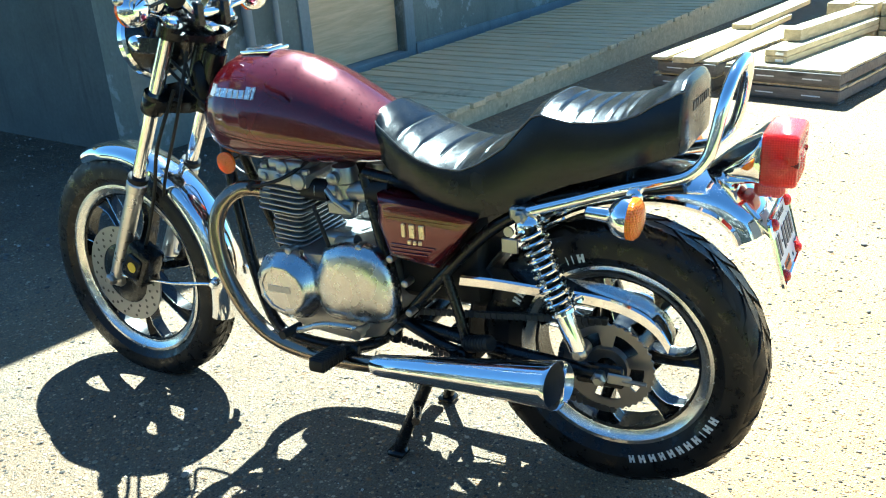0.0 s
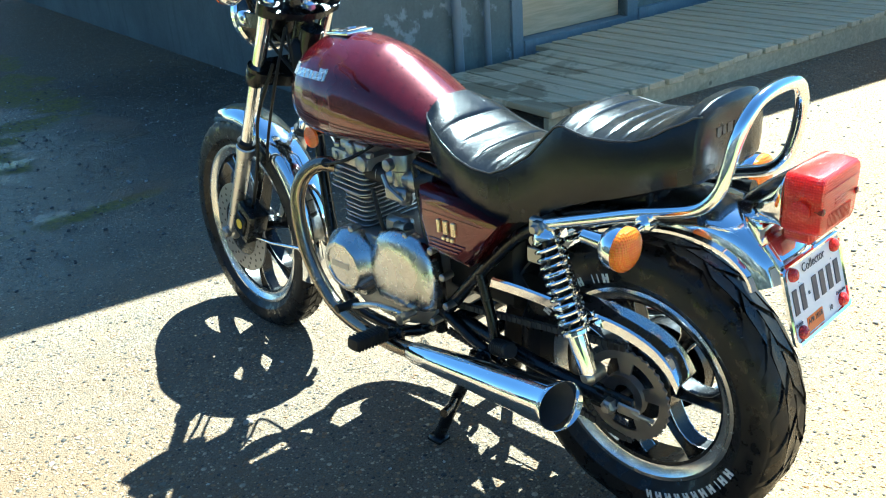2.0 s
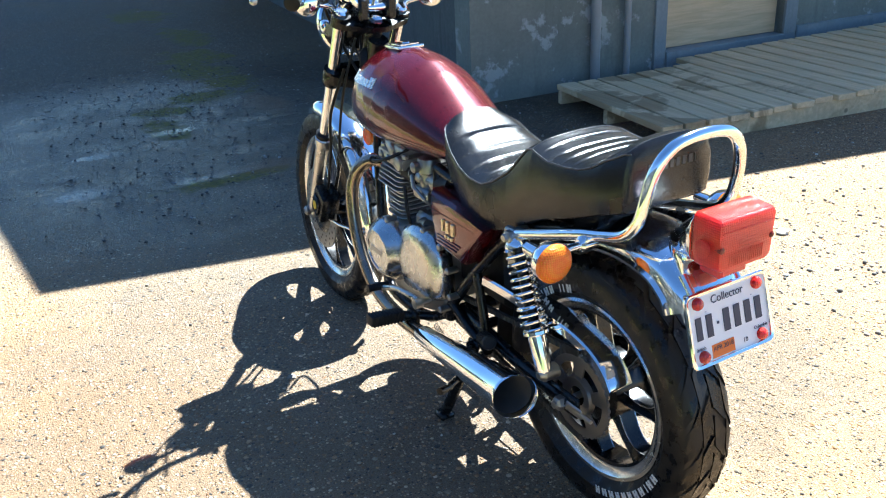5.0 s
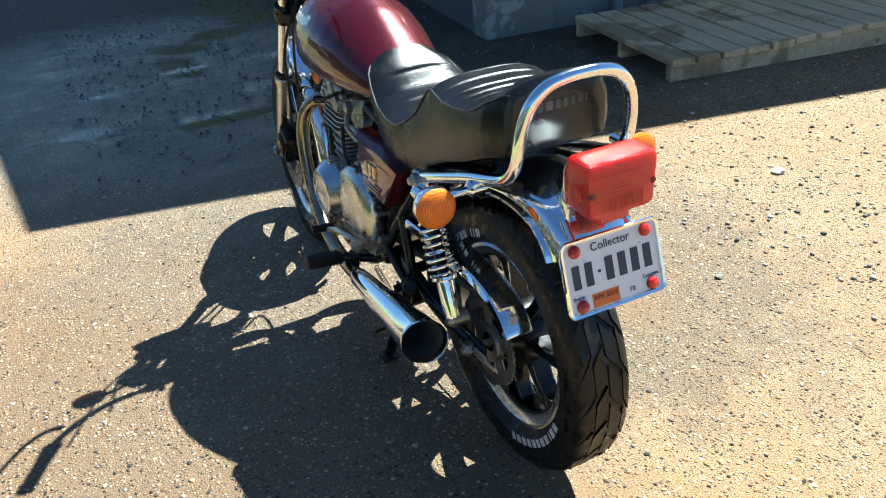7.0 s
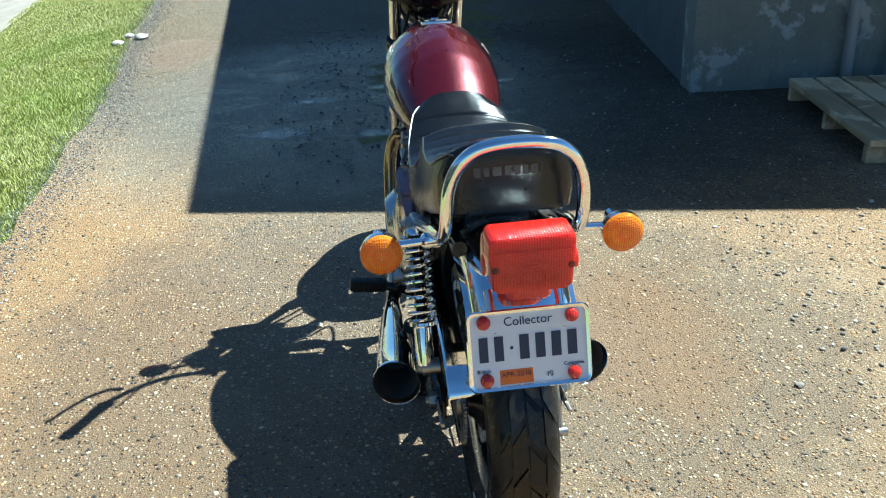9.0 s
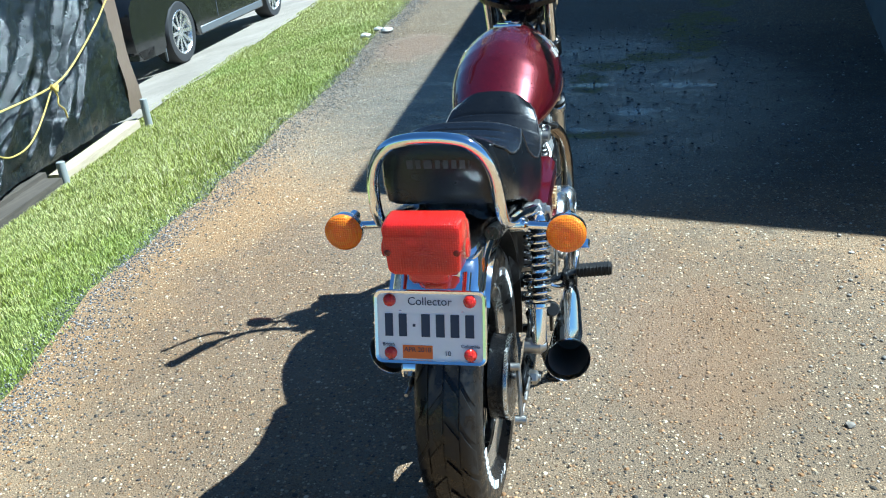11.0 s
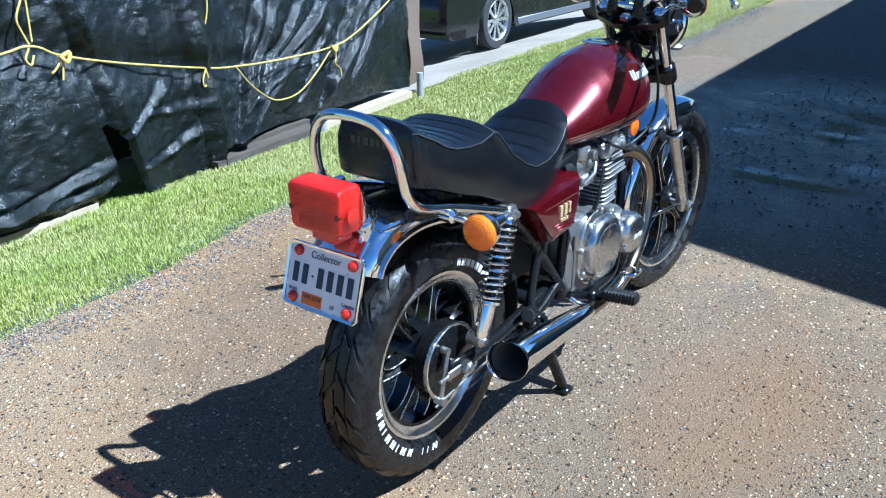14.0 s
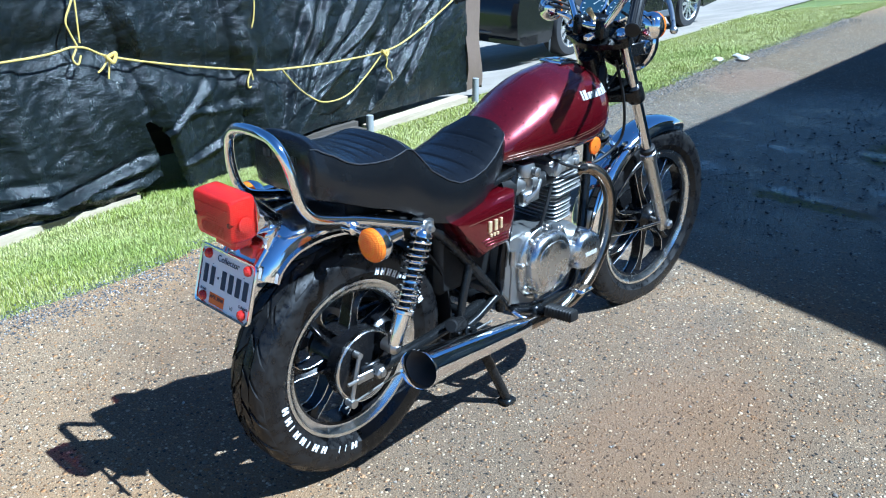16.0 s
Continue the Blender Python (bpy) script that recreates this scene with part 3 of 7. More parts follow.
def tarp_point(y, z):
    """The sheet's face: broad sag, small crumples, and creases that run out from where the rope pulls it."""
    out = 0.040 * noise.noise(Vector((y * 2.2, z * 1.3, 2))) + 0.016 * noise.noise(Vector((y * 7 + z * 4, z * 3.0, 4)))
    out += 0.007 * noise.noise(Vector((y * 17 - z * 9, z * 20, 8))) + 0.0038 * noise.noise(Vector((y * 30, z * 62, 3)))
    for ya, za, yb, zb, high in CREASES:
        u, v = yb - ya, zb - za
        L = math.hypot(u, v)
        t = ((y - ya) * u + (z - za) * v) / (L * L)
        if -0.1 < t < 1.1:
            d = ((y - ya) * v - (z - za) * u) / L + 0.012 * noise.noise(Vector((t * 5, ya * 3, 1)))
            w = 0.011 + 0.019 * max(0.0, t)
            if abs(d) < w * 3:
                out += 1.9 * high * (math.exp(-(d / w) ** 2) - 0.5 * math.exp(-((d + w * 1.6) / w) ** 2)) * max(0.0, min(1.0, (t + 0.1) * 6, (1.1 - t) * 4))
    for fy, w, deep in ((0.10, 0.07, 0.03), (-0.6, 0.08, 0.04), (1.05, 0.03, 0.014)):
        lean = fy - 0.12 * (z - 0.4)
        out += deep * math.exp(-((y - lean) / w) ** 2)
    # laps that step forward along a leaning fold
    for fy, slope, w, deep in ((1.39, 0.13, 0.10, 0.075), (0.86, 0.26, 0.075, 0.065)):
        d = fy - slope * (z - 0.05) - y
        if d < 0:
            out += deep * math.exp(d / 0.22)
        elif d < w:
            out += deep * (1 - d / w) ** 0.8
    # the sheet is drawn in under the rope
    rope_z = interp(ROPE, y)[0]
    out -= 0.035 * math.exp(-((z - rope_z) / 0.08) ** 2)
    q = far_end(y)
    return Vector((face_x(q) + out - 0.10 * max(0, z - 0.5), q, z))


ROPE = [(-1.5, 0.80), (0.06, 0.77), (0.37, 0.785), (0.52, 0.725), (0.84, 0.64), (1.31, 0.54), (1.53, 0.51), (1.86, 0.485), (2.28, 0.48), (2.52, 0.53), (2.89, 0.68), (3.12, 0.80)]
LOW_A = [(1.33, 0.11), (1.83, 0.11), (2.18, 0.09), (2.57, 0.08), (2.81, 0.07), (3.17, 0.035)]
LOW_B = [(-2.5, 0.12), (-0.11, 0.10), (0.15, 0.085), (0.44, 0.06), (0.62, 0.095), (0.72, 0.12), (0.80, 0.07), (0.87, 0.035), (1.13, 0.012), (1.36, 0.012)]
# a slanting tear-shaped hole, cut to stand in for a fold's dark shade
FOLD_HOLE = [(0.655, 0.395), (0.690, 0.400), (0.725, 0.370), (0.762, 0.300), (0.790, 0.20), (0.842, 0.05), (0.80, 0.0), (0.730, 0.126), (0.712, 0.24), (0.680, 0.32)]


def in_fold_hole(y, z):
    inside = False
    for (ya, za), (yb, zb) in zip(FOLD_HOLE, FOLD_HOLE[1:] + FOLD_HOLE[:1]):
        if (za > z) != (zb > z) and y < ya + (z - za) * (yb - ya) / (zb - za):
            inside = not inside
    return inside


cover_thing = thing("covered_stack", "load under a wrinkled black plastic tarpaulin tied with yellow rope", "tarpaulin", (-3.7, 1.4, -0.27))


# the stack is scaled up about one camera position to fit its view
STACK = Matrix.Translation((-0.245, 0.2625, -0.268)) @ Matrix.Scale(1.185, 4)


def under(ob, parent):
    ob.data.transform(STACK)
    ob.parent = parent
    ob.matrix_parent_inverse = parent.matrix_world.inverted()
    return ob


for low, y0, y1, proud, name in ((LOW_A, 1.30, 3.17, 0.0, "sheet"), (LOW_B, -2.5, 1.37, 0.03, "overlapping_sheet")):
    bm = B()
    rows = []
    n = int((y1 - y0) / 0.0085)
    for i in range(n + 1):
        y = y0 + (y1 - y0) * i / n
        lo = interp(low, y)[0]
        col = [tarp_point(y, lo + (1.25 - lo) * k / 130) + Vector((proud, 0, 0)) for k in range(131)]
        col += [col[-1] + Vector((-0.35, 0, 0.45)), col[-1] + Vector((-1.2, 0, 0.5))]
        rows.append(col)
    rings(bm, rows, False)
    if low is LOW_B:
        bmesh.ops.delete(bm, geom=[f for f in bm.faces if in_fold_hole(f.calc_center_median().y, f.calc_center_median().z)], context="FACES")
    under(part(name, bm, tarp_mat), cover_thing)
bm = B()
end = []
for j in range(13):
    t = j / 12
    end.append([Vector((face_x(3.40) - 0.02 - 1.5 * t ** 1.7 + 0.02 * math.sin(9 * t + k * 0.5), 3.40 + 0.22 * math.sin(min(1, t * 7) * math.pi / 2) + 0.015 * math.sin(k * 0.9 + j), 0.035 + (1.3 - 0.035) * k / 16 + (0.02 * math.sin(j * 2.0) if k == 0 else 0))) for k in range(17)])
rings(bm, end, False)
under(part("end_flap", bm, brown_tarp, label="dull brown crumpled underside of the tarpaulin"), cover_thing)
bm = B()
box(bm, (-4.2, -2.4, 0.10), (-2.90, 3.2, 1.05), 0.03)
box(bm, (-2.92, -2.4, 0.10), (-2.62, 2.0, 1.02), 0.03)
under(part("load", bm, old_timber), cover_thing)


def rope_at(y, z, lift=0.02):
    q = far_end(y)
    return Vector((face_x(q) + 0.05 + lift - 0.10 * max(0, z - 0.5), q, z))


rope_thing = thing("rope", "yellow braided rope tied round the tarpaulin with knots", "rope", (-3.0, 1.4, -0.27))


def rope_part(pts, r=0.0048, name="strand"):
    bm = B()
    line = smooth_line(pts, 8)
    tube(bm, line, r, 8)
    # the lay of the braid
    turns = []
    for k, p in enumerate(line):
        turns.append(p + Vector((0.6 * r * math.cos(k * 1.3), 0, 0.6 * r * math.sin(k * 1.3))))
    tube(bm, turns, r * 0.62, 6)
    return under(part(name, bm, rope_mat), rope_thing)


rope_part([rope_at(y, z) for y, z in ROPE])
rope_part([rope_at(y, z) for y, z in ((1.53, 0.51), (1.62, 0.40), (1.74, 0.30), (1.84, 0.265), (1.98, 0.275), (2.12, 0.35), (2.28, 0.475))], 0.004, "hanging_loop")
rope_part([rope_at(0.46, 1.2), rope_at(0.405, 1.0), rope_at(0.352, 0.90), rope_at(0.358, 0.85), rope_at(0.38, 0.79)], 0.0045)
rope_part([rope_at(0.41, 1.2), rope_at(0.41, 1.0), rope_at(0.395, 0.80)], 0.004)
rope_part([rope_at(1.42, 1.2, 0.05), rope_at(1.37, 0.84, 0.05), rope_at(1.33, 0.72, 0.04), rope_at(1.325, 0.635, 0.035)], 0.004)
rope_part([rope_at(2.28, 0.475), rope_at(2.31, 0.42), rope_at(2.30, 0.38), rope_at(2.34, 0.34), rope_at(2.35, 0.29)], 0.0045, "knot")
rope_part([rope_at(2.26, 0.49, 0.03), rope_at(2.29, 0.455, 0.035), rope_at(2.31, 0.48, 0.03), rope_at(2.27, 0.47, 0.02)], 0.009, "knot")
rope_part([rope_at(0.50, 0.73, 0.03), rope_at(0.53, 0.70, 0.035), rope_at(0.55, 0.735, 0.03), rope_at(0.51, 0.72, 0.02)], 0.009, "knot")
rope_part([rope_at(0.52, 0.72), rope_at(0.48, 0.68), rope_at(0.455, 0.665)], 0.0045, "loose_end")
rope_part([rope_at(0.525, 0.72), rope_at(0.51, 0.67), rope_at(0.50, 0.63)], 0.0045, "loose_end")
rope_part([rope_at(0.37, 0.78, 0.03), rope_at(0.345, 0.74, 0.03), rope_at(0.365, 0.715, 0.03), rope_at(0.385, 0.75, 0.03)], 0.0045, "knot")
rope_part([rope_at(1.31, 0.54, 0.03), rope_at(1.28, 0.49, 0.03), rope_at(1.285, 0.455, 0.03), rope_at(1.315, 0.475, 0.03), rope_at(1.31, 0.53, 0.03)], 0.0045, "knot")

# timbers and stub posts at the foot of the stack


def timber(name, a, b, w, h, mat, label):
    m = along(a, b)
    L = (Vector(b) - Vector(a)).length
    d = (Vector(b) - Vector(a)).normalized()
    side = Vector((d.y, -d.x, 0)).normalized() * (w / 2)
    bm = B()
    loops = []
    for k in range(9):
        p = Vector(a).lerp(Vector(b), k / 8)
        j = 0.004 * noise.noise(p * 7)
        loops.append([p - side + Vector((j, 0, 0)), p + side + Vector((j, 0, 0)), p + side + Vector((j, 0, h)), p - side + Vector((j, 0, h + j))])
    rings(bm, loops)
    ob = part(name, bm, mat, smooth=False)
    ob.data.transform(STACK)
    return tagged(ob, label, "timber", group="timbers at the foot of the stack")


timber("timber_beam", (-2.36, 1.30, 0.0), (-2.47, 2.14, 0.0), 0.10, 0.062, old_timber, "grey weathered timber beam lying in the grass")
timber("timber_beam", (-2.43, 1.25, 0.0), (-2.55, 2.16, 0.0), 0.06, 0.085, old_timber, "dark weathered timber behind the beam")
timber("edging_board", (-2.13, -0.35, 0.015), (-2.27, 0.58, 0.010), 0.05, 0.055, pale_timber, "pale new edging board in the grass")
timber("edging_board", (-2.52, 2.24, 0.0), (-2.68, 3.26, 0.0), 0.09, 0.045, pale_timber, "pale edging board in the grass")
timber("edging_board", (-2.24, 0.92, 0.0), (-2.27, 1.12, 0.0), 0.05, 0.03, pale_timber, "short pale board end in the grass")
for x, y, h in ((-2.43, 2.18, 0.135), (-2.60, 3.31, 0.17), (-2.21, 0.085, 0.09)):
    bm = B()
    spin(bm, along((x, y, -0.02), (x - 0.01, y + 0.008, h)), [(0, 0.024), (h + 0.016, 0.023), (h + 0.02, 0.018)], 14)
    post = part("stub_post", bm, pipe_grey)
    post.data.transform(STACK)
    tagged(post, "short grey pipe post driven into the lawn", "post", group="stub posts")

# ---- parked car ----
car_rubber = simple("car_tyre_rubber", (0.03, 0.03, 0.032), 0.7, 0, 0.4, 0.3, 40)
car_alloy = simple("car_alloy", (0.66, 0.67, 0.68), 0.25, 0.9)
white_stone = simple("white_stone", (0.46, 0.44, 0.40), 0.85, 0, 0.4, 0.25, 30, 0.004)
car_black = simple("black_car_paint", (0.008, 0.009, 0.010), 0.12, 0.0, 0.6, 0.2, 10)
car_grey = simple("grey_car_cladding", (0.10, 0.11, 0.12), 0.4, 0.0, 0.5, 0.2, 30)
car_glass = Mat("dark_car_glass", (0.01, 0.012, 0.014), 0.03).m
car = thing("car", "black parked car with silver alloy wheels on the concrete", "car", (-4.69, 7.325, -0.455), 3.0)
car.scale = (1.08, 1.08, 1.08)
WR = 0.315


def arch(cx, r, n=12):
    return [(cx - r * math.cos(math.pi * k / n), WR - 0.06 + r * math.sin(math.pi * k / n)) for k in range(n + 1)]


outline = [(-0.86, 0.20), (-0.98, 0.30), (-1.00, 0.50), (-0.96, 0.70), (-0.80, 0.84), (0.2, 1.0), (0.5, 1.02), (3.3, 1.02), (3.55, 0.95), (3.62, 0.6), (3.55, 0.28)]
under_line = [(3.13, 0.23)] + arch(2.72, 0.37)[::-1] + [(2.33, 0.20), (0.42, 0.20)] + arch(0.0, 0.37)[::-1] + [(-0.42, 0.20)]
prof = outline + under_line


def car_slice(v, k):
    return [Vector((-v, y if not (y < -0.7) else y + (1 - k) * 0.3, z * (1 if z < 0.6 else 1 - (1 - k) * 0.05))) for y, z in prof]


bm = B()
rings(bm, [car_slice(0.0, 0.94), car_slice(0.025, 0.97), car_slice(0.10, 1.0), car_slice(1.62, 1.0), car_slice(1.70, 0.97), car_slice(1.72, 0.94)])
bmesh.ops.triangulate(bm, faces=[f for f in bm.faces if len(f.verts) > 4])
part("body", bm, car_black, car)
bm = B()
loops = [[Vector((-v, y, z)) for y, z in ((0.55, 1.02), (1.15, 1.45), (2.6, 1.47), (3.35, 1.02))] for v in (0.12, 0.22, 1.50, 1.60)]
for lp_, ins in zip(loops, (0.06, 0.0, 0.0, 0.06)):
    lp_[1].y += ins
    lp_[2].y -= ins
    lp_[1].z -= ins * 1.5
    lp_[2].z -= ins * 1.5
rings(bm, loops)
part("cabin_glass", bm, car_glass, car, "dark tinted cabin glass")
bm = B()
box(bm, (-0.10, 0.44, 0.195), (0.008, 2.30, 0.30), 0.02)
part("sill", bm, car_grey, car, "dull grey side sill")
bm = B()
tube(bm, [(-0.03, -0.70, 0.335), (-0.12, -0.90, 0.33), (-0.5, -1.005, 0.325), (-0.86, -1.012, 0.325)], 0.012, 8, 4)
part("bumper_trim", bm, car_grey, car)
bm = B()
loops = [[Vector((-v, y, z)) for y, z in ((-0.62, 0.20), (-0.80, 0.205), (-0.93, 0.22), (-0.93, 0.30), (-0.62, 0.30))] for v in (0.0, 0.05, 0.4)]
rings(bm, loops)
part("bumper_lip", bm, car_black, car)
bm = B()
spin(bm, along((-0.16, -0.90, 0.42), (-0.12, -0.985, 0.42)), [(0, 0.05), (0.06, 0.055), (0.075, 0.05)], 20)
fog = part("fog_lamp", bm, car_grey, car, "round fog lamp in the bumper")
bm = B()
spin(bm, along((-0.125, -0.972, 0.42), (-0.118, -0.992, 0.42)), [(0, 0.042), (0.012, 0.036), (0.018, 0.01)], 20)
part("lamp_glass", bm, car_glass, fog)
bm = B()
box(bm, (-0.02, -0.40, 0.10), (0.0, -0.385, 0.24), 0.004)
part("mud_flap", bm, car_grey, car)
bm = B()
tube(bm, [(0.0, 0.95, 0.98), (0.003, 0.95, 0.6), (0.0, 0.95, 0.32)], 0.004, 6)
tube(bm, [(0.0, 2.0, 0.98), (0.003, 2.0, 0.6), (0.0, 2.0, 0.32)], 0.004, 6)
part("door_gap", bm, car_grey, car)
for u in (0.0, 2.72):
    for v, s in ((-0.09, 1), (-1.63, -1)):
        wh = new("car_wheel")
        wh.parent = car
        c = Vector((v, u, WR))
        bm = B()
        lathe(bm, [(-0.10, 0.215), (-0.105, 0.25), (-0.10, 0.295), (-0.075, 0.313), (0.075, 0.313), (0.10, 0.295), (0.105, 0.25), (0.10, 0.215)], 48, "x", c)
        part("car_tyre", bm, car_rubber, wh)
        bm = B()
        lathe(bm, [(s * 0.10, 0.222), (s * 0.105, 0.215), (s * 0.09, 0.20), (s * 0.03, 0.19), (-s * 0.09, 0.20)], 48, "x", c)
        lathe(bm, [(s * 0.085, 0.001), (s * 0.085, 0.045), (s * 0.07, 0.06), (s * 0.03, 0.06)], 24, "x", c)
        for k in range(10):
            a = 2 * math.pi * k / 10
            d, e = Vector((0, math.cos(a), math.sin(a))), Vector((0, -math.sin(a), math.cos(a)))
            loops = []
            for r, w, x in ((0.04, 0.016, 0.078), (0.12, 0.018, 0.085), (0.205, 0.022, 0.095)):
                loops.append([c + d * r + e * w + Vector((s * x, 0, 0)), c + d * r - e * w + Vector((s * x, 0, 0)), c + d * r - e * w * 0.6 + Vector((s * (x - 0.03), 0, 0)), c + d * r + e * w * 0.6 + Vector((s * (x - 0.03), 0, 0))])
            rings(bm, loops)
        part("alloy_rim", bm, car_alloy, wh, "silver ten-spoke alloy rim")

# ---- loose stones ----


def pebbles(name, count, place, lo, hi, mat, seed):
    """Many small rounded stones as one mesh."""
    rng = random.Random(seed)
    t = (1 + 5 ** 0.5) / 2
    ico = [Vector(v).normalized() for v in ((-1, t, 0), (1, t, 0), (-1, -t, 0), (1, -t, 0), (0, -1, t), (0, 1, t), (0, -1, -t), (0, 1, -t), (t, 0, -1), (t, 0, 1), (-t, 0, -1), (-t, 0, 1))]
    tri = [(0, 11, 5), (0, 5, 1), (0, 1, 7), (0, 7, 10), (0, 10, 11), (1, 5, 9), (5, 11, 4), (11, 10, 2), (10, 7, 6), (7, 1, 8), (3, 9, 4), (3, 4, 2), (3, 2, 6), (3, 6, 8), (3, 8, 9), (4, 9, 5), (2, 4, 11), (6, 2, 10), (8, 6, 7), (9, 8, 1)]
    verts, faces = [], []
    for _ in range(count):
        x, y = place(rng)
        base = fall(x, y)
        r = lo + (hi - lo) * rng.random() ** 2.2
        a = rng.uniform(0, 6.28)
        sx, sy, sz = r * rng.uniform(0.7, 1.3), r * rng.uniform(0.6, 1.0), r * rng.uniform(0.4, 0.75)
        i = len(verts)
        for v in ico:
            q = rng.uniform(0.82, 1.15)
            u, w = v.x * sx * q, v.y * sy * q
            verts.append((x + u * math.cos(a) - w * math.sin(a), y + u * math.sin(a) + w * math.cos(a), base + sz * 0.45 + v.z * sz * q))
        faces += [(p + i, q2 + i, s2 + i) for p, q2, s2 in tri]
    me = bpy.data.meshes.new(name)
    me.from_pydata(verts, [], faces)
    me.shade_smooth()
    me.materials.append(mat)
    return new(name, me)


def make_gravel(name, dark, lite, pale):
    m = Mat(name, rough=0.8)
    r = m.node("ShaderNodeNewGeometry").outputs["Random Per Island"]
    c = m.mix(r, dark, lite)
    c = m.mix(m.ramp(r, 0.87, 0.89), c, pale)
    m.color(m.mix(m.ramp(m.noise(300, 3, 0.6), 0.35, 0.65, 0, 0.4), c, dark))
    return m.m


gravel_mat = make_gravel("loose_gravel", (0.06, 0.054, 0.048), (0.42, 0.36, 0.28), (0.72, 0.67, 0.57))
edge_mat = make_gravel("dark_edge_gravel", (0.04, 0.04, 0.041), (0.21, 0.205, 0.20), (0.48, 0.47, 0.45))


def on_drive(rng):
    while True:
        x, y = rng.uniform(-1.6, 4.2), rng.uniform(-1.2, 5.2)
        if x > edge_x(y) + 0.02 and not (x > 2.0 and 1.7 < y < 3.3) and not (x > 3.3 and -0.4 < y < 1.4):
            return x, y


def on_right(rng):
    return 1.0 + abs(rng.gauss(0, 0.9)), rng.gauss(0.75, 0.6)


def on_edge(rng):
    y = -1.5 + 11.0 * rng.random() ** 1.3
    return edge_x(y) + rng.gauss(0.06, 0.085) * (1 + 0.5 * noise.noise(Vector((y, 0, 0)))), y


def in_yard(rng):
    return rng.uniform(-0.7, 2.0), rng.uniform(2.3, 6.0)


tagged(pebbles("yard_gravel", 1700, in_yard, 0.003, 0.0115, edge_mat, 14), "dark wet gravel strewn over the shaded yard", "gravel", kind="stuff")
tagged(pebbles("loose_gravel", 4600, on_drive, 0.0018, 0.0070, gravel_mat, 3), "scattered pale and dark gravel lying on the driveway", "gravel", kind="stuff")
tagged(pebbles("coarse_gravel", 800, on_right, 0.003, 0.012, gravel_mat, 8), "looser coarse gravel on the dry side of the driveway", "gravel", kind="stuff")
tagged(pebbles("edge_gravel", 30000, on_edge, 0.0016, 0.0056, edge_mat, 5), "dark grey gravel band along the lawn edge", "gravel", kind="stuff")
for x, y, r, lab in ((1.607, 0.884, 0.024, "brown pebble lying on the driveway"), (-2.14, 6.03, 0.050, "white broken stone at the lawn edge"), (-1.97, 6.15, 0.055, "flat white stone at the lawn edge"), (-2.10, 6.30, 0.040, "small white stone at the lawn edge"), (0.892, 0.40, 0.012, "small grey pebble on the driveway"), (-0.42, 0.98, 0.013, "small tan pebble on the driveway")):
    bm = B()
    bmesh.ops.create_icosphere(bm, subdivisions=2, radius=r)
    for v in bm.verts:
        v.co *= 1 + 0.35 * noise.noise(v.co * (1.4 / r) + Vector((x, y, 0)))
        v.co.z *= 0.55
        v.co += Vector((x, y, fall(x, y) + r * 0.35))
    tagged(part("stone", bm, gravel_mat if r < 0.03 else white_stone), lab, "stone", group="single stones")

# ---- motorcycle: materials ----


def make_chrome():
    m = Mat("chrome_plate", (0.87, 0.88, 0.89), 0.05, 1.0)
    n = m.noise(30, 4, 0.6, m.local())
    m.rough(m.ramp(n, 0.35, 0.75, 0.03, 0.13))
    m.bump(m.noise(9, 2, 0.5, m.local()), 0.0008, 0.5)
    return m.m


def make_drops(m, scale, size, height):
    """Beads of water standing on a surface."""
    d = m.cells(scale, m.local())
    m.bump(m.ramp(d, size, size * 0.2), height, 1.0)


def make_red():
    m = Mat("wine_red_metallic_paint", (0.17, 0.006, 0.018), 0.30, 0.55)
    flake = m.noise(900, 2, 0.6, m.local())
    cloud = m.noise(5, 3, 0.5, m.local())
    deep = m.mix(cloud, (0.042, 0.0008, 0.0035), (0.058, 0.0011, 0.005))
    m.color(m.mix(m.ramp(flake, 0.35, 0.7), deep, (0.150, 0.0020, 0.007)))
    m.rough(m.ramp(cloud, 0.3, 0.7, 0.22, 0.28))
    m.b.inputs["Coat Weight"].default_value = 1.0
    m.b.inputs["Coat Roughness"].default_value = 0.025
    return m.m


def make_vinyl():
    m = Mat("black_seat_vinyl", (0.0055, 0.006, 0.007), 0.30, 0.0, 0.42)
    g = m.noise(420, 3, 0.6, m.local())
    m.rough(m.ramp(m.noise(12, 4, 0.6, m.local()), 0.35, 0.7, 0.17, 0.30))
    m.bump(g, 0.0006, 0.6)
    m.bump(m.noise(14, 3, 0.5, m.local()), 0.003, 0.4)
    make_drops(m, 80, 0.13, 0.0012)
    return m.m


def make_rubber():
    m = Mat("tyre_rubber", (0.010, 0.010, 0.010), 0.45, 0.0, 0.35)
    n = m.noise(30, 5, 0.65, m.local())
    m.color(m.mix(m.ramp(n, 0.4, 0.75), (0.0045, 0.0045, 0.005), (0.013, 0.0125, 0.012)))
    # still wet in patches
    m.rough(m.ramp(n, 0.42, 0.58, 0.24, 0.55))
    m.bump(m.noise(160, 3, 0.6, m.local()), 0.0008, 0.6)
    return m.m


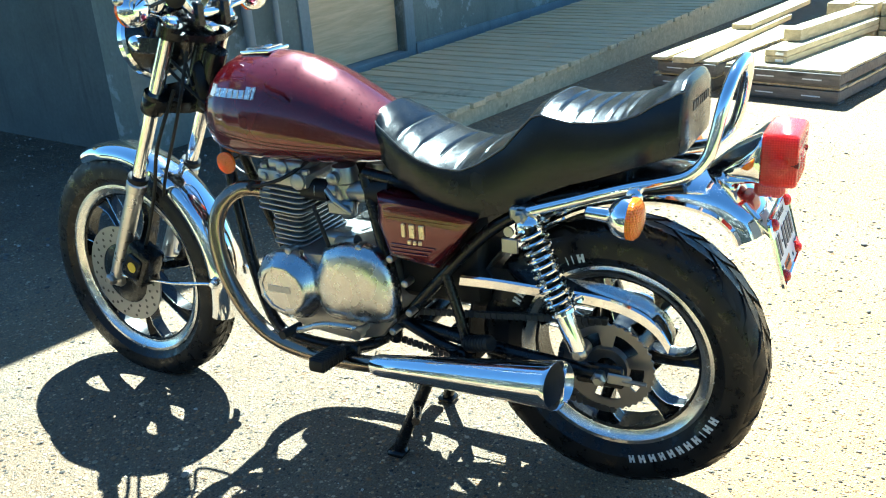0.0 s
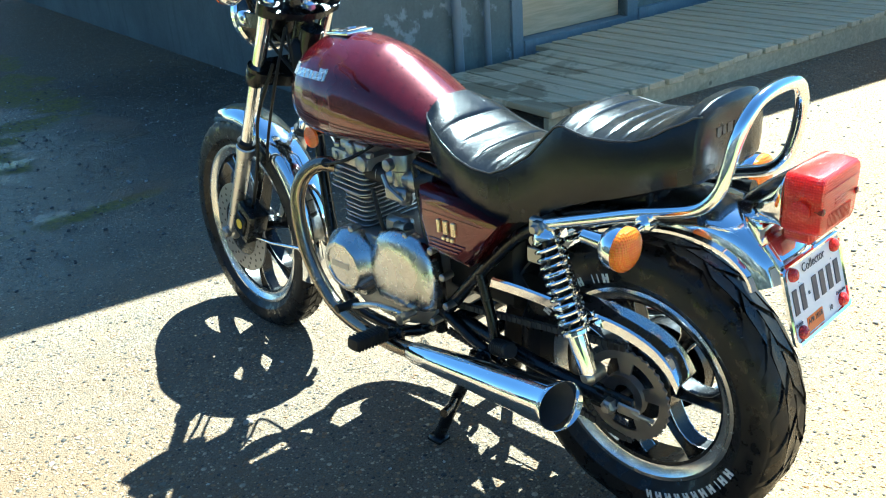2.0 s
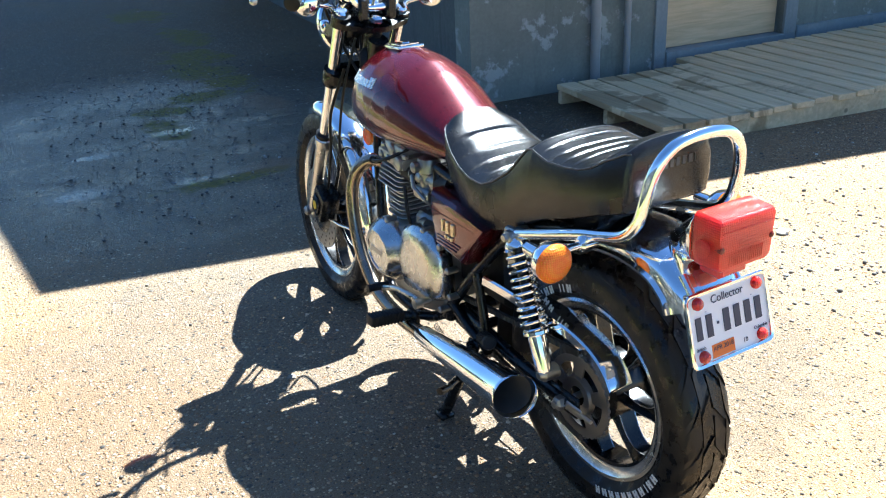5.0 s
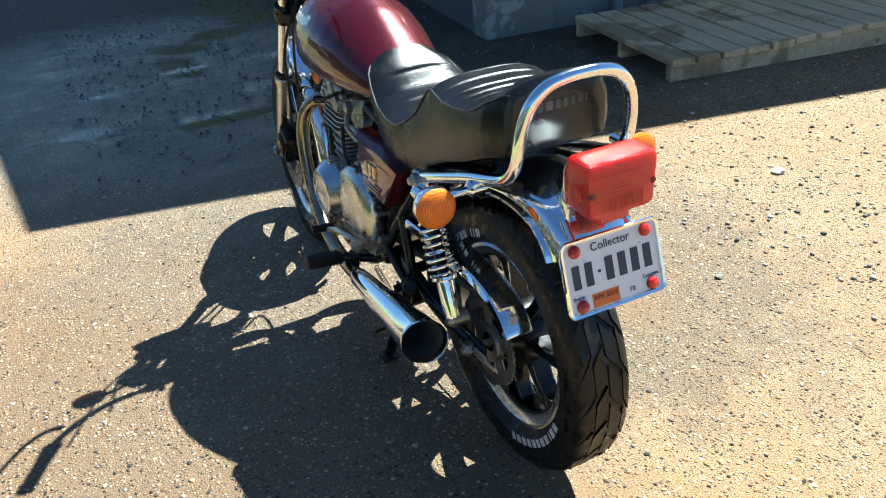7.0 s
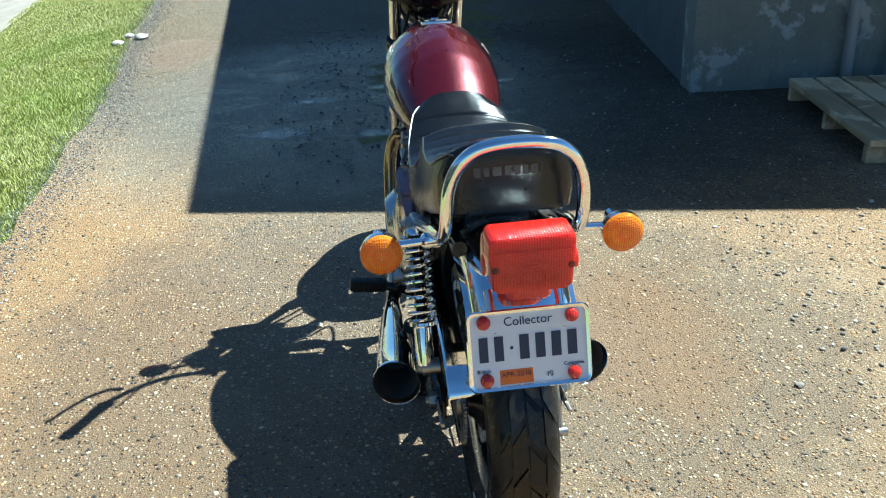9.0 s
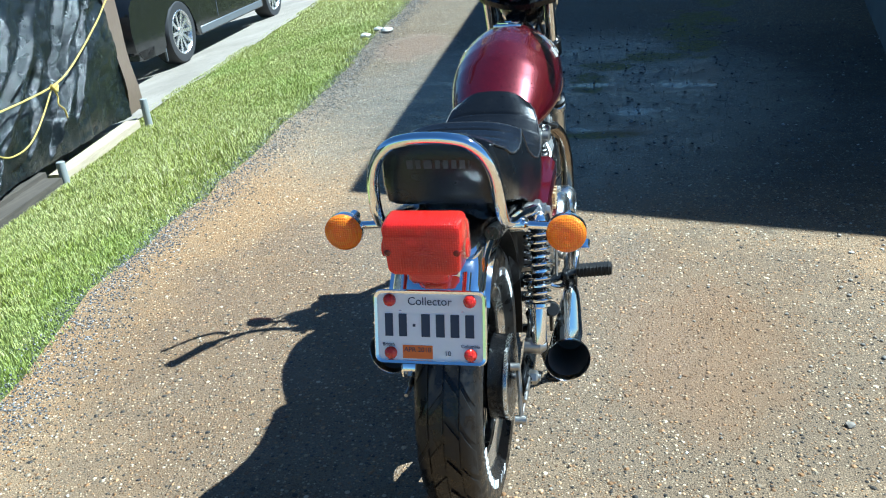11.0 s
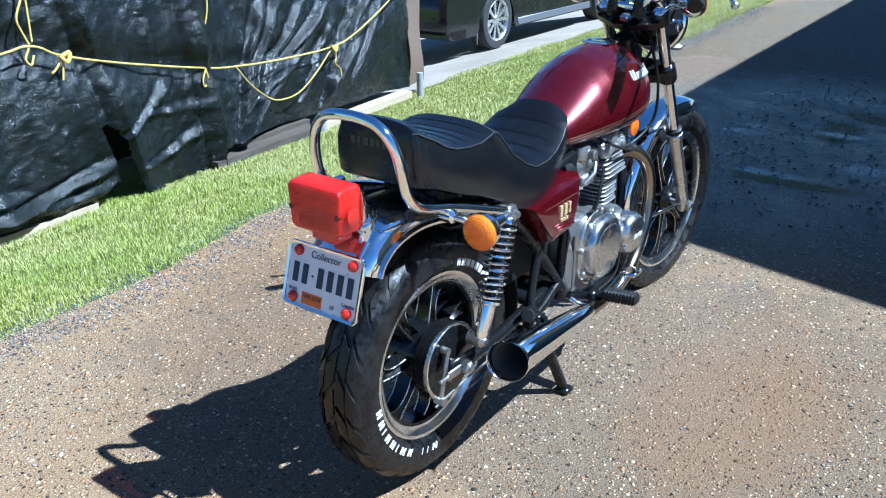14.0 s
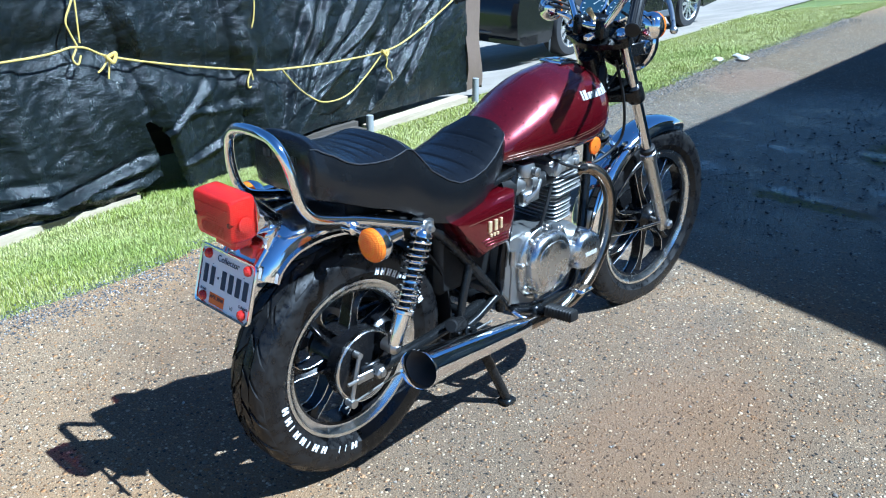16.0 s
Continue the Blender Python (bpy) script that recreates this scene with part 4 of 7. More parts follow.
def make_lens(name, color, deep, clear=0.5, glow=0.6):
    """Tinted moulded plastic that lets light through to the reflector behind it."""
    m = Mat(name, color, 0.10)
    ribs = m.cells(230, m.local(), rnd=0.2)
    m.color(m.mix(m.ramp(ribs, 0.2, 0.6), color, deep))
    m.b.inputs["Coat Weight"].default_value = 0.5
    m.b.inputs["Subsurface Weight"].default_value = glow
    m.b.inputs["Subsurface Radius"].default_value = (0.05, 0.012, 0.006)
    m.b.inputs["Subsurface Scale"].default_value = 1.0
    m.bump(ribs, 0.0025, 0.8)
    see = m.node("ShaderNodeBsdfTransparent")
    see.inputs[0].default_value = (min(1.0, color[0] * 1.25), color[1] * 1.1, color[2], 1)
    both = m.node("ShaderNodeMixShader")
    m.link(m.ramp(ribs, 0.15, 0.6, clear + 0.12, clear - 0.15), both.inputs[0])
    m.link(m.b.outputs[0], both.inputs[1])
    m.link(see.outputs[0], both.inputs[2])
    m.link(both.outputs[0], m.t.nodes["Material Output"].inputs["Surface"])
    return m.m


chrome = make_chrome()
red_paint = make_red()
vinyl = make_vinyl()
rubber = make_rubber()
red_lens = make_lens("red_lens", (0.78, 0.026, 0.010), (0.46, 0.010, 0.005), 0.25)
solid_red = make_lens("red_reflector", (0.70, 0.040, 0.022), (0.48, 0.015, 0.009), 0.16)
brown_lens = make_lens("dark_red_lens", (0.20, 0.02, 0.01), (0.12, 0.01, 0.006))
amber_lens = make_lens("amber_lens", (1.0, 0.40, 0.010), (0.72, 0.16, 0.003), 0.36, 0.2)
solid_amber = make_lens("amber_reflector", (0.95, 0.25, 0.008), (0.70, 0.14, 0.004), 0.16)
polished = simple("polished_alloy", (0.74, 0.74, 0.72), 0.20, 1.0, 0.5, 0.10, 35)
cast_alloy = simple("cast_alloy", (0.42, 0.42, 0.405), 0.38, 0.8, 0.5, 0.25, 70, 0.0006)
case_alloy = simple("dull_case_alloy", (0.34, 0.34, 0.33), 0.36, 0.9, 0.5, 0.2, 60, 0.0005)
satin_alloy = simple("satin_engine_alloy", (0.56, 0.56, 0.55), 0.24, 1.0, 0.5, 0.12, 25)
dark_cast = simple("dark_metal", (0.05, 0.05, 0.05), 0.6, 0.3, 0.5, 0.3, 60)
fork_alloy = simple("satin_fork_alloy", (0.62, 0.61, 0.58), 0.30, 1.0, 0.5, 0.12, 50)
black_paint = simple("black_frame_paint", (0.007, 0.0075, 0.008), 0.22, 0.0, 0.35, 0.3, 30)
wheel_black = simple("black_wheel_paint", (0.006, 0.006, 0.0065), 0.22, 0.0, 0.4, 0.3, 30)
black_rubber = simple("moulded_rubber", (0.009, 0.009, 0.009), 0.5, 0.0, 0.3, 0.3, 80, 0.0005)
steel = simple("worn_steel", (0.40, 0.39, 0.37), 0.38, 1.0, 0.5, 0.25, 60)
dark_steel = simple("oily_dark_steel", (0.26, 0.245, 0.23), 0.4, 0.9, 0.5, 0.25, 60)
pipe_chrome = simple("heat_tinted_chrome", (0.27, 0.225, 0.175), 0.20, 1.0, 0.5, 0.4, 14)
soot_shade = simple("pipe_soot_and_hole_shade", (0.075, 0.070, 0.064), 0.8)
white_letter = simple("raised_white_letter", (0.72, 0.72, 0.70), 0.6, 0, 0.4, 0.2, 90)
silver_letter = simple("silver_badge", (0.80, 0.80, 0.76), 0.25, 0.6)
gold_letter = simple("gold_badge", (0.78, 0.62, 0.36), 0.28, 0.6)
gold_line = simple("gold_pinstripe", (0.085, 0.036, 0.014), 0.35, 0.3)
plate_white = simple("plate_enamel", (0.78, 0.79, 0.83), 0.35, 0.0, 0.5, 0.06, 60)
plate_blue = simple("plate_ink", (0.02, 0.03, 0.07), 0.4)
sticker_orange = simple("orange_decal", (0.66, 0.15, 0.012), 0.45)
sticker_yellow = simple("yellow_decal", (0.85, 0.58, 0.03), 0.45)
glass_dark = Mat("gauge_glass", (0.03, 0.06, 0.09), 0.04).m
brass = simple("brass_key", (0.62, 0.45, 0.20), 0.3, 1.0)
seam_grey = simple("seat_piping", (0.028, 0.028, 0.030), 0.3)
vinyl_print = simple("grey_seat_print", (0.022, 0.022, 0.022), 0.5)

# ---- motorcycle ----
bike = thing("motorcycle", "wet dark red cruiser motorcycle with chrome fenders on its centre stand", "motorcycle", (0.005, 0, 0), 1.05)
RW, FW = Vector((0, 0.045, 0.325)), Vector((0, 1.462, 0.318))


def arc_box(bm, c, r0, r1, a0, a1, x0, x1, steps=2):
    """A curved block in a wheel's plane between two radii and two angles."""
    rows = []
    for i in range(steps + 1):
        a = a0 + (a1 - a0) * i / steps
        u, v = math.cos(a), math.sin(a)
        rows.append([Vector((x, c.y + r * u, c.z + r * v)) for x, r in ((x0, r0), (x1, r0), (x1, r1), (x0, r1))])
    rings(bm, rows)


def lettering(parent, c, r0, r1, start, widths, side, x, gap=0.011):
    """Raised white blocks round a tyre's sidewall, one a letter."""
    a = start
    for w in widths:
        if w > 0:
            step = w / ((r0 + r1) / 2)
            bm = B()
            stem = step * 0.34
            arc_box(bm, c, r0, r1, a, a + stem, x, x + side * 0.0016)
            if w > 0.008:
                arc_box(bm, c, r0, r1, a + step - stem, a + step, x, x + side * 0.0016)
                arc_box(bm, c, (r0 + r1) / 2 - 0.0025, (r0 + r1) / 2 + 0.0025, a + stem, a + step - stem, x, x + side * 0.0015)
            part("raised_block", bm, white_letter, parent, smooth=False)
        a += (abs(w) + gap * 0.55) / ((r0 + r1) / 2)


def wheel(name, c, R, w, rim_r, hub_r, hub_w, pitch, turn, label):
    wh = new(name)
    wh.parent = bike
    wh["label"] = label
    # tyre
    h = w / 2
    side = R - rim_r
    prof = [(-h * 0.62, rim_r - 0.006), (-h * 0.80, rim_r + 0.008), (-h * 0.985, rim_r + side * 0.22), (-h, rim_r + side * 0.52), (-h * 0.95, rim_r + side * 0.70),
            (-h * 0.80, R - side * 0.14 - 0.003), (-h * 0.55, R - side * 0.05 - 0.004), (-h * 0.28, R - 0.0095), (0, R - 0.0085)]
    prof = prof + [(-a, r) for a, r in prof[-2::-1]]
    bm = B()
    lathe(bm, prof, 96, "x", c)
    tyre = part("tyre", bm, rubber, wh, "wet black tyre with blocky tread")
    # tread blocks
    bm = B()
    n = pitch
    def skin(x, lift):
        t = abs(x) / h
        r = interp([(0, R - 0.005), (0.28, R - 0.006), (0.55, R - side * 0.05), (0.80, R - side * 0.14), (0.95, R - side * 0.30)], t)[0]
        return r + lift
    for s in (-1, 1):
        for i in range(n):
            a0 = 2 * math.pi * (i + (0.5 if s > 0 else 0)) / n
            for f0, f1, lag0, lag1 in ((0.035, 0.44, 0.0, 0.42), (0.49, 0.90, 0.20, 0.85)):
                width = 2 * math.pi / n * 0.88
                loops = []
                for k in range(4):
                    f = f0 + (f1 - f0) * k / 3
                    lag = (lag0 + (lag1 - lag0) * k / 3) * 2 * math.pi / n
                    x = s * f * h
                    lo, hi = skin(x, -0.016), skin(x, 0.0008)
                    loops.append([Vector((c.x + x, c.y + r * math.cos(a0 + lag + d), c.z + r * math.sin(a0 + lag + d))) for r, d in ((lo, 0), (hi, width * 0.06), (hi, width * 0.94), (lo, width))])
                rings(bm, loops)
    part("tread", bm, rubber, wh, "worn tread blocks")
    # rim
    bm = B()
    q = h * 0.66
    lathe(bm, [(-q, rim_r), (-q - 0.004, rim_r - 0.002), (-q - 0.004, rim_r - 0.010), (-q + 0.006, rim_r - 0.022), (-q + 0.008, rim_r - 0.030),
               (q - 0.008, rim_r - 0.030), (q - 0.006, rim_r - 0.022), (q + 0.004, rim_r - 0.010), (q + 0.004, rim_r - 0.002), (q, rim_r)], 96, "x", c, closed=True)
    rim = part("rim", bm, polished, wh, "machined alloy rim")
    bm = B()
    lathe(bm, [(-q + 0.010, rim_r - 0.0305), (-q + 0.012, rim_r - 0.036), (q - 0.012, rim_r - 0.036), (q - 0.010, rim_r - 0.0305)], 96, "x", c)
    part("rim_well", bm, wheel_black, wh, "black painted rim well")
    # hub
    bm = B()
    lathe(bm, [(-hub_w, 0.0001), (-hub_w, hub_r * 0.55), (-hub_w * 0.85, hub_r * 0.62), (-hub_w * 0.6, hub_r), (hub_w * 0.6, hub_r), (hub_w * 0.85, hub_r * 0.62), (hub_w, hub_r * 0.55), (hub_w, 0.0001)], 40, "x", c)
    part("hub", bm, wheel_black, wh)
    # spokes: tapered curved beams, black with machined edges
    for i in range(7):
        a0 = turn + 2 * math.pi * i / 7
        body, edge = B(), B()
        loops, e1, e2 = [], [], []
        for k in range(9):
            t = k / 8
            r = hub_r * 0.85 + (rim_r - 0.032 - hub_r * 0.85) * t
            a = a0 + 0.11 * math.sin(t * math.pi * 0.9) - 0.06 * t
            half = (0.017 - 0.006 * math.sin(math.pi * min(1, t * 1.1)) + (0.012 * max(0, t - 0.8) / 0.2)) / r
            th = 0.020 - 0.005 * t
            P = lambda x, aa, rr=r: Vector((c.x + x, c.y + rr * math.cos(aa), c.z + rr * math.sin(aa)))
            loops.append([P(-th, a - half), P(-th * 0.5, a - half * 0.3), P(-th * 0.5, a + half * 0.3), P(-th, a + half),
                          P(th, a + half), P(th * 0.5, a + half * 0.3), P(th * 0.5, a - half * 0.3), P(th, a - half)])
        rings(body, loops)
        sp = part("spoke", body, wheel_black, wh)
        for side_i, (i0, i1) in ((-1, (0, 3)), (1, (7, 4))):
            for idx in (i0, i1):
                line = [lp[idx] + Vector((side_i * 0.0012, 0, 0)) for lp in loops]
                tube(edge, line, 0.0014, 5)
        part("machined_edge", edge, polished, wh, "bright machined spoke edges")
    return wh, tyre


rear, rear_tyre = wheel("rear_wheel", RW, 0.312, 0.132, 0.212, 0.075, 0.07, 23, 0.35, "seven-spoke black cast wheel with a fat white-lettered tyre")
front, front_tyre = wheel("front_wheel", FW, 0.338, 0.096, 0.254, 0.052, 0.05, 44, 0.15, "seven-spoke black cast front wheel with a slim tyre")
word = [0.014, 0.014, 0.005, 0.014, 0.014, 0.012, 0.013, 0.012, 0.014, 0.014, 0.012]
second = [0.013, 0.013, 0.005, 0.012, 0.012, 0.005, 0.014, 0.012, -0.012, 0.005, 0.005, 0.014]
for s in (-1, 1):
    x = s * 0.0652
    lettering(rear, RW, 0.227, 0.245, -2.76 if s < 0 else -3.02, word if s < 0 else [w * 1.35 for w in second], s, x, 0.018 if s < 0 else 0.026)
    lettering(rear, RW, 0.227, 0.245, 0.45 if s < 0 else 0.40, second if s < 0 else word, s, x, 0.014)

# rear drum, axle, sprocket, chain
bm = B()
lathe(bm, [(0.0855, 0.0955), (0.0875, 0.0960), (0.0925, 0.0905), (0.0920, 0.0885)], 56, "x", RW)
part("drum_edge", bm, polished, rear, "bright machined edge of the brake drum")
bm = B()
lathe(bm, [(0.05, 0.095), (0.085, 0.095), (0.092, 0.088), (0.094, 0.05), (0.098, 0.03), (0.098, 0.0001)], 48, "x", RW)
drum = part("brake_drum", bm, wheel_black, rear, "black rear drum brake plate with a bright rim")
bm = B()
lathe(bm, [(0.084, 0.094), (0.092, 0.094), (0.092, 0.0975), (0.084, 0.0975)], 48, "x", RW, closed=True)
part("drum_edge", bm, polished, rear)
bm = B()
spin(bm, along((-0.155, *RW.yz), (0.155, *RW.yz)), [(0, 0.008), (0.31, 0.008)], 12)
for s in (-1, 1):
    spin(bm, along((s * 0.128, *RW.yz), (s * 0.150, *RW.yz)), [(0, 0.016), (0.003, 0.017), (0.018, 0.016), (0.022, 0.011)], 6)
part("axle", bm, steel, rear, "bright rear axle with hexagon nuts")
bm = B()
teeth = 38
outer = []
for k in range(teeth * 4):
    r = 0.1000 if k % 4 in (1, 2) else 0.0965
    a = 2 * math.pi * k / (teeth * 4)
    outer.append((r * math.cos(a), r * math.sin(a)))
for k in range(teeth * 4):
    p, q2 = outer[k], outer[(k + 1) % len(outer)]
    a, b = 2 * math.pi * k / (teeth * 4), 2 * math.pi * (k + 1) / (teeth * 4)
    for x in (-0.088, -0.082):
        vs = [bm.verts.new((x, RW.y + y, RW.z + z)) for y, z in (p, q2, (0.078 * math.cos(b), 0.078 * math.sin(b)), (0.078 * math.cos(a), 0.078 * math.sin(a)))]
        bm.faces.new(vs)
    vs = [bm.verts.new((x, RW.y + y, RW.z + z)) for x, (y, z) in ((-0.088, p), (-0.088, q2), (-0.082, q2), (-0.082, p))]
    bm.faces.new(vs)
for i in range(5):
    a = 2 * math.pi * i / 5 + 0.3
    arc_box(bm, RW, 0.04, 0.080, a - 0.24, a + 0.24, -0.0875, -0.0825, 4)
lathe(bm, [(-0.090, 0.022), (-0.095, 0.045), (-0.080, 0.048)], 32, "x", RW)
bmesh.ops.remove_doubles(bm, verts=bm.verts, dist=1e-6)
part("sprocket", bm, dark_steel, rear, "worn steel chain sprocket with lightening holes")
bm = B()
for i in range(26):
    a = -1.7 + 3.2 * i / 25
    for x in (-0.0905, -0.0825):
        arc_box(bm, RW, 0.096, 0.108, a - 0.05, a + 0.05, x, x + 0.003)
for z0, z1 in ((0.105, 0.045), (-0.102, -0.03)):
    for k in range(36):
        t0, t1 = k / 36, (k + 0.82) / 36
        y0, y1 = RW.y + 0.5 * t0, RW.y + 0.5 * t1
        za, zb = RW.z + z0 + (z1 - z0) * t0, RW.z + z0 + (z1 - z0) * t1
        for x in (-0.0905, -0.0825):
            box(bm, (x, min(y0, y1), min(za, zb) - 0.006), (x + 0.003, max(y0, y1), max(za, zb) + 0.006))
part("chain", bm, dark_cast, bike, "oily drive chain", smooth=False)
# inner mudguard in front of the rear wheel
bm = B()
arc_box(bm, RW, 0.324, 0.329, radians(-12), radians(86), -0.074, 0.074, 14)
part("inner_mudguard", bm, black_rubber, bike, "black plastic guard ahead of the rear wheel")
# chain guard
bm = B()
line = [(0.36, 0.500), (0.28, 0.503), (0.20, 0.502), (0.10, 0.502), (0.03, 0.497), (-0.03, 0.480), (-0.07, 0.452), (-0.092, 0.420)]
loops = [[Vector((-0.062, y, z)), Vector((-0.118, y, z)), Vector((-0.122, y, z - 0.004)), Vector((-0.122, y + 0.004, z - 0.022)), Vector((-0.119, y + 0.004, z - 0.022)), Vector((-0.118, y, z - 0.006)), Vector((-0.062, y, z - 0.003))] for y, z in ((p.y, p.z) for p in smooth_line([(0, *q) for q in line], 4))]
rings(bm, loops)
part("chain_guard", bm, chrome, bike, "chrome chain guard over the sprocket")
# swingarm
bm = B()
for s in (-1, 1):
    tube(bm, [(s * 0.085, 0.50, 0.345), (s * 0.10, 0.42, 0.342), (s * 0.118, 0.25, 0.335), (s * 0.122, 0.10, 0.328), (s * 0.122, 0.03, 0.325)], 0.016, 12)
    box(bm, (s * 0.122 - 0.006, 0.0, 0.300), (s * 0.122 + 0.006, 0.10, 0.350), 0.004)
tube(bm, [(-0.10, 0.49, 0.345), (0.10, 0.49, 0.345)], 0.022, 12)
tube(bm, [(-0.105, 0.40, 0.342), (0.105, 0.40, 0.342)], 0.014, 12)
part("swingarm", bm, black_paint, bike)
for s in (-1, 1):
    bm = B()
    box(bm, (s * 0.131 - 0.003, -0.02, 0.313), (s * 0.131 + 0.003, 0.07, 0.337), 0.003)
    tube(bm, [(s * 0.131, -0.05, 0.325), (s * 0.131, 0.0, 0.325)], 0.0045, 8)
    part("chain_adjuster", bm, steel, bike)
# brake rod and arm
bm = B()
tube(bm, [(0.112, 0.005, 0.375), (0.116, -0.012, 0.325), (0.118, -0.03, 0.262)], 0.0055, 8)
spin(bm, along((0.095, 0.005, 0.375), (0.116, 0.005, 0.375)), [(0, 0.009), (0.021, 0.009)], 10)
spin(bm, along((0.105, -0.03, 0.262), (0.13, -0.03, 0.262)), [(0, 0.011), (0.025, 0.011)], 10)
tube(bm, [(0.118, -0.05, 0.255), (0.118, 0.1, 0.275), (0.128, 0.48, 0.30)], 0.003, 8)
part("brake_rod", bm, steel, bike, "bright rear brake arm and rod")
# shock absorbers
for s in (-1, 1):
    lo, hi = Vector((s * 0.148, 0.085, 0.382)), Vector((s * 0.141, 0.198, 0.664))
    m = along(lo, hi)
    L = (hi - lo).length
    sh = new("shock_absorber")
    sh.parent = bike
    sh["label"] = "chrome coil-spring shock absorber"
    bm = B()
    spin(bm, m, [(0.0, 0.016), (0.012, 0.019), (0.085, 0.020), (0.089, 0.028), (0.096, 0.028), (0.097, 0.012)], 24)
    part("damper", bm, chrome, sh)
    bm = B()
    spin(bm, m, [(0.096, 0.013), (L - 0.022, 0.013)], 16)
    part("damper_rod", bm, black_paint, sh, "dark damper body inside the spring")
    bm = B()
    spin(bm, m, [(L - 0.024, 0.028), (L - 0.016, 0.028), (L - 0.008, 0.022), (L, 0.014)], 24)
    part("spring_seat", bm, chrome, sh)
    bm = B()
    turns, r = 11.0, 0.0275
    pts = [m @ Vector((r * math.cos(2 * math.pi * turns * k / 230), r * math.sin(2 * math.pi * turns * k / 230), 0.099 + (L - 0.126) * k / 230)) for k in range(231)]
    tube(bm, pts, 0.0042, 8)
    part("spring", bm, chrome, sh)
    for p in (lo, hi):
        bm = B()
        spin(bm, along(p + Vector((-s * 0.03, 0, 0)), p + Vector((s * 0.018, 0, 0))), [(0, 0.018), (0.036, 0.018), (0.040, 0.014), (0.044, 0.012), (0.048, 0.008)], 16)
        part("mounting_bolt", bm, steel, sh)

# grab rail
bm = B()
half = [(0.142, 0.215, 0.662), (0.138, 0.10, 0.700), (0.130, 0.0, 0.732), (0.125, -0.06, 0.747), (0.121, -0.112, 0.764), (0.118, -0.142, 0.796), (0.116, -0.155, 0.838), (0.110, -0.162, 0.880), (0.095, -0.168, 0.914), (0.069, -0.172, 0.937), (0.036, -0.174, 0.946)]
pts = half + [(0, -0.174, 0.948)] + [(-x, y, z) for x, y, z in half[::-1]]
tube(bm, pts, 0.0115, 16, 5)
rail = part("grab_rail", bm, chrome, bike, "bent chrome passenger grab rail behind the seat")
for s in (-1, 1):
    bm = B()
    box(bm, (s * 0.142 - 0.010, 0.172, 0.652), (s * 0.142 + 0.010, 0.228, 0.680), 0.005)
    spin(bm, along((s * 0.142, 0.200, 0.665), (s * 0.172, 0.200, 0.665)), [(0, 0.015), (0.02, 0.015), (0.022, 0.010), (0.030, 0.008)], 6)
    part("clamp", bm, steel, rail)
    bm = B()
    spin(bm, along((s * 0.115, -0.022, 0.722), (s * 0.150, -0.022, 0.722)), [(0, 0.015), (0.03, 0.016), (0.036, 0.010)], 14)
    part("rail_bolt", bm, chrome, rail)

# rear indicators
def lens_dome(bm, m):
    """A moulded lens: a rim, a shoulder and a shallow dome, open behind."""
    spin(bm, m, [(0, 0.0385), (0.009, 0.0388), (0.013, 0.0365), (0.018, 0.031), (0.022, 0.021), (0.0240, 0.010), (0.0243, 0.001)], 32, False)


def lamp_inside(m, parent):
    bm = B()
    spin(bm, m, [(0.0015, 0.0375), (0.0010, 0.024), (0.0008, 0.008), (0.0008, 0.0005)], 28, False)
    part("reflector", bm, polished, parent, "silver reflector behind the lens")
    bm = B()
    bmesh.ops.create_uvsphere(bm, u_segments=14, v_segments=8, radius=0.0075, matrix=m @ Matrix.Translation((0, 0, 0.011)))
    part("bulb", bm, plate_white, parent)


for s in (-1, 1):
    ind = new("rear_indicator")
    ind.parent = bike
    bm = B()
    c = Vector((s * 0.2265, -0.036, 0.712))
    m = along(c, c + Vector((0, 1, 0.05)))
    spin(bm, m, [(-0.004, 0.039), (0.008, 0.039), (0.020, 0.034), (0.030, 0.024), (0.036, 0.014), (0.075, 0.012), (0.078, 0.009)], 28)
    tube(bm, [(s * 0.12, -0.022, 0.722), (s * 0.205, -0.022, 0.718), (s * 0.225, -0.021, 0.717)], 0.008, 12)
    part("bowl", bm, chrome, ind, "chrome lamp bowl on a short stalk")
    bm = B()
    m2 = along(c + Vector((0, -0.003, 0)), c + Vector((0, -1, -0.05)))
    lens_dome(bm, m2)
    part("amber_lens", bm, amber_lens, ind, "ribbed amber lens")
    lamp_inside(m2, ind)

# rear fender
bm = B()
spine = [(0.20, 0.665), (0.12, 0.708), (0.04, 0.733), (-0.04, 0.745), (-0.11, 0.742), (-0.172, 0.725), (-0.216, 0.694), (-0.236, 0.668), (-0.245, 0.648)]
P = smooth_line([(0, *q) for q in spine], 4)
loops = []
for i, p in enumerate(P):
    d = (P[min(i + 1, len(P) - 1)] - P[max(i - 1, 0)]).normalized()
    nrm = Vector((0, d.z, -d.y))
    if nrm.z < 0 and i < len(P) * 0.6:
        nrm = -nrm
    if nrm.dot(p - RW) < 0:
        nrm = -nrm
    W = 0.088
    half = [(-W - 0.008, -0.051), (-W - 0.009, -0.045), (-W, -0.041), (-W * 0.965, -0.028), (-W * 0.88, -0.016), (-W * 0.72, -0.006), (-W * 0.40, 0.003)]
    sec = half + [(0, 0.006)] + [(-x, v) for x, v in half[::-1]]
    inner = [(x * 0.965, v - 0.005) for x, v in sec[::-1] if abs(x) <= W]
    loops.append([p + Vector((x, 0, 0)) + nrm * v for x, v in sec + inner])
rings(bm, loops)
fender = part("rear_fender", bm, chrome, bike, "flared chrome rear fender")
bm = B()
box(bm, (-0.080, 0.010, 0.70), (0.080, 0.16, 0.785), 0.02, None, 3)
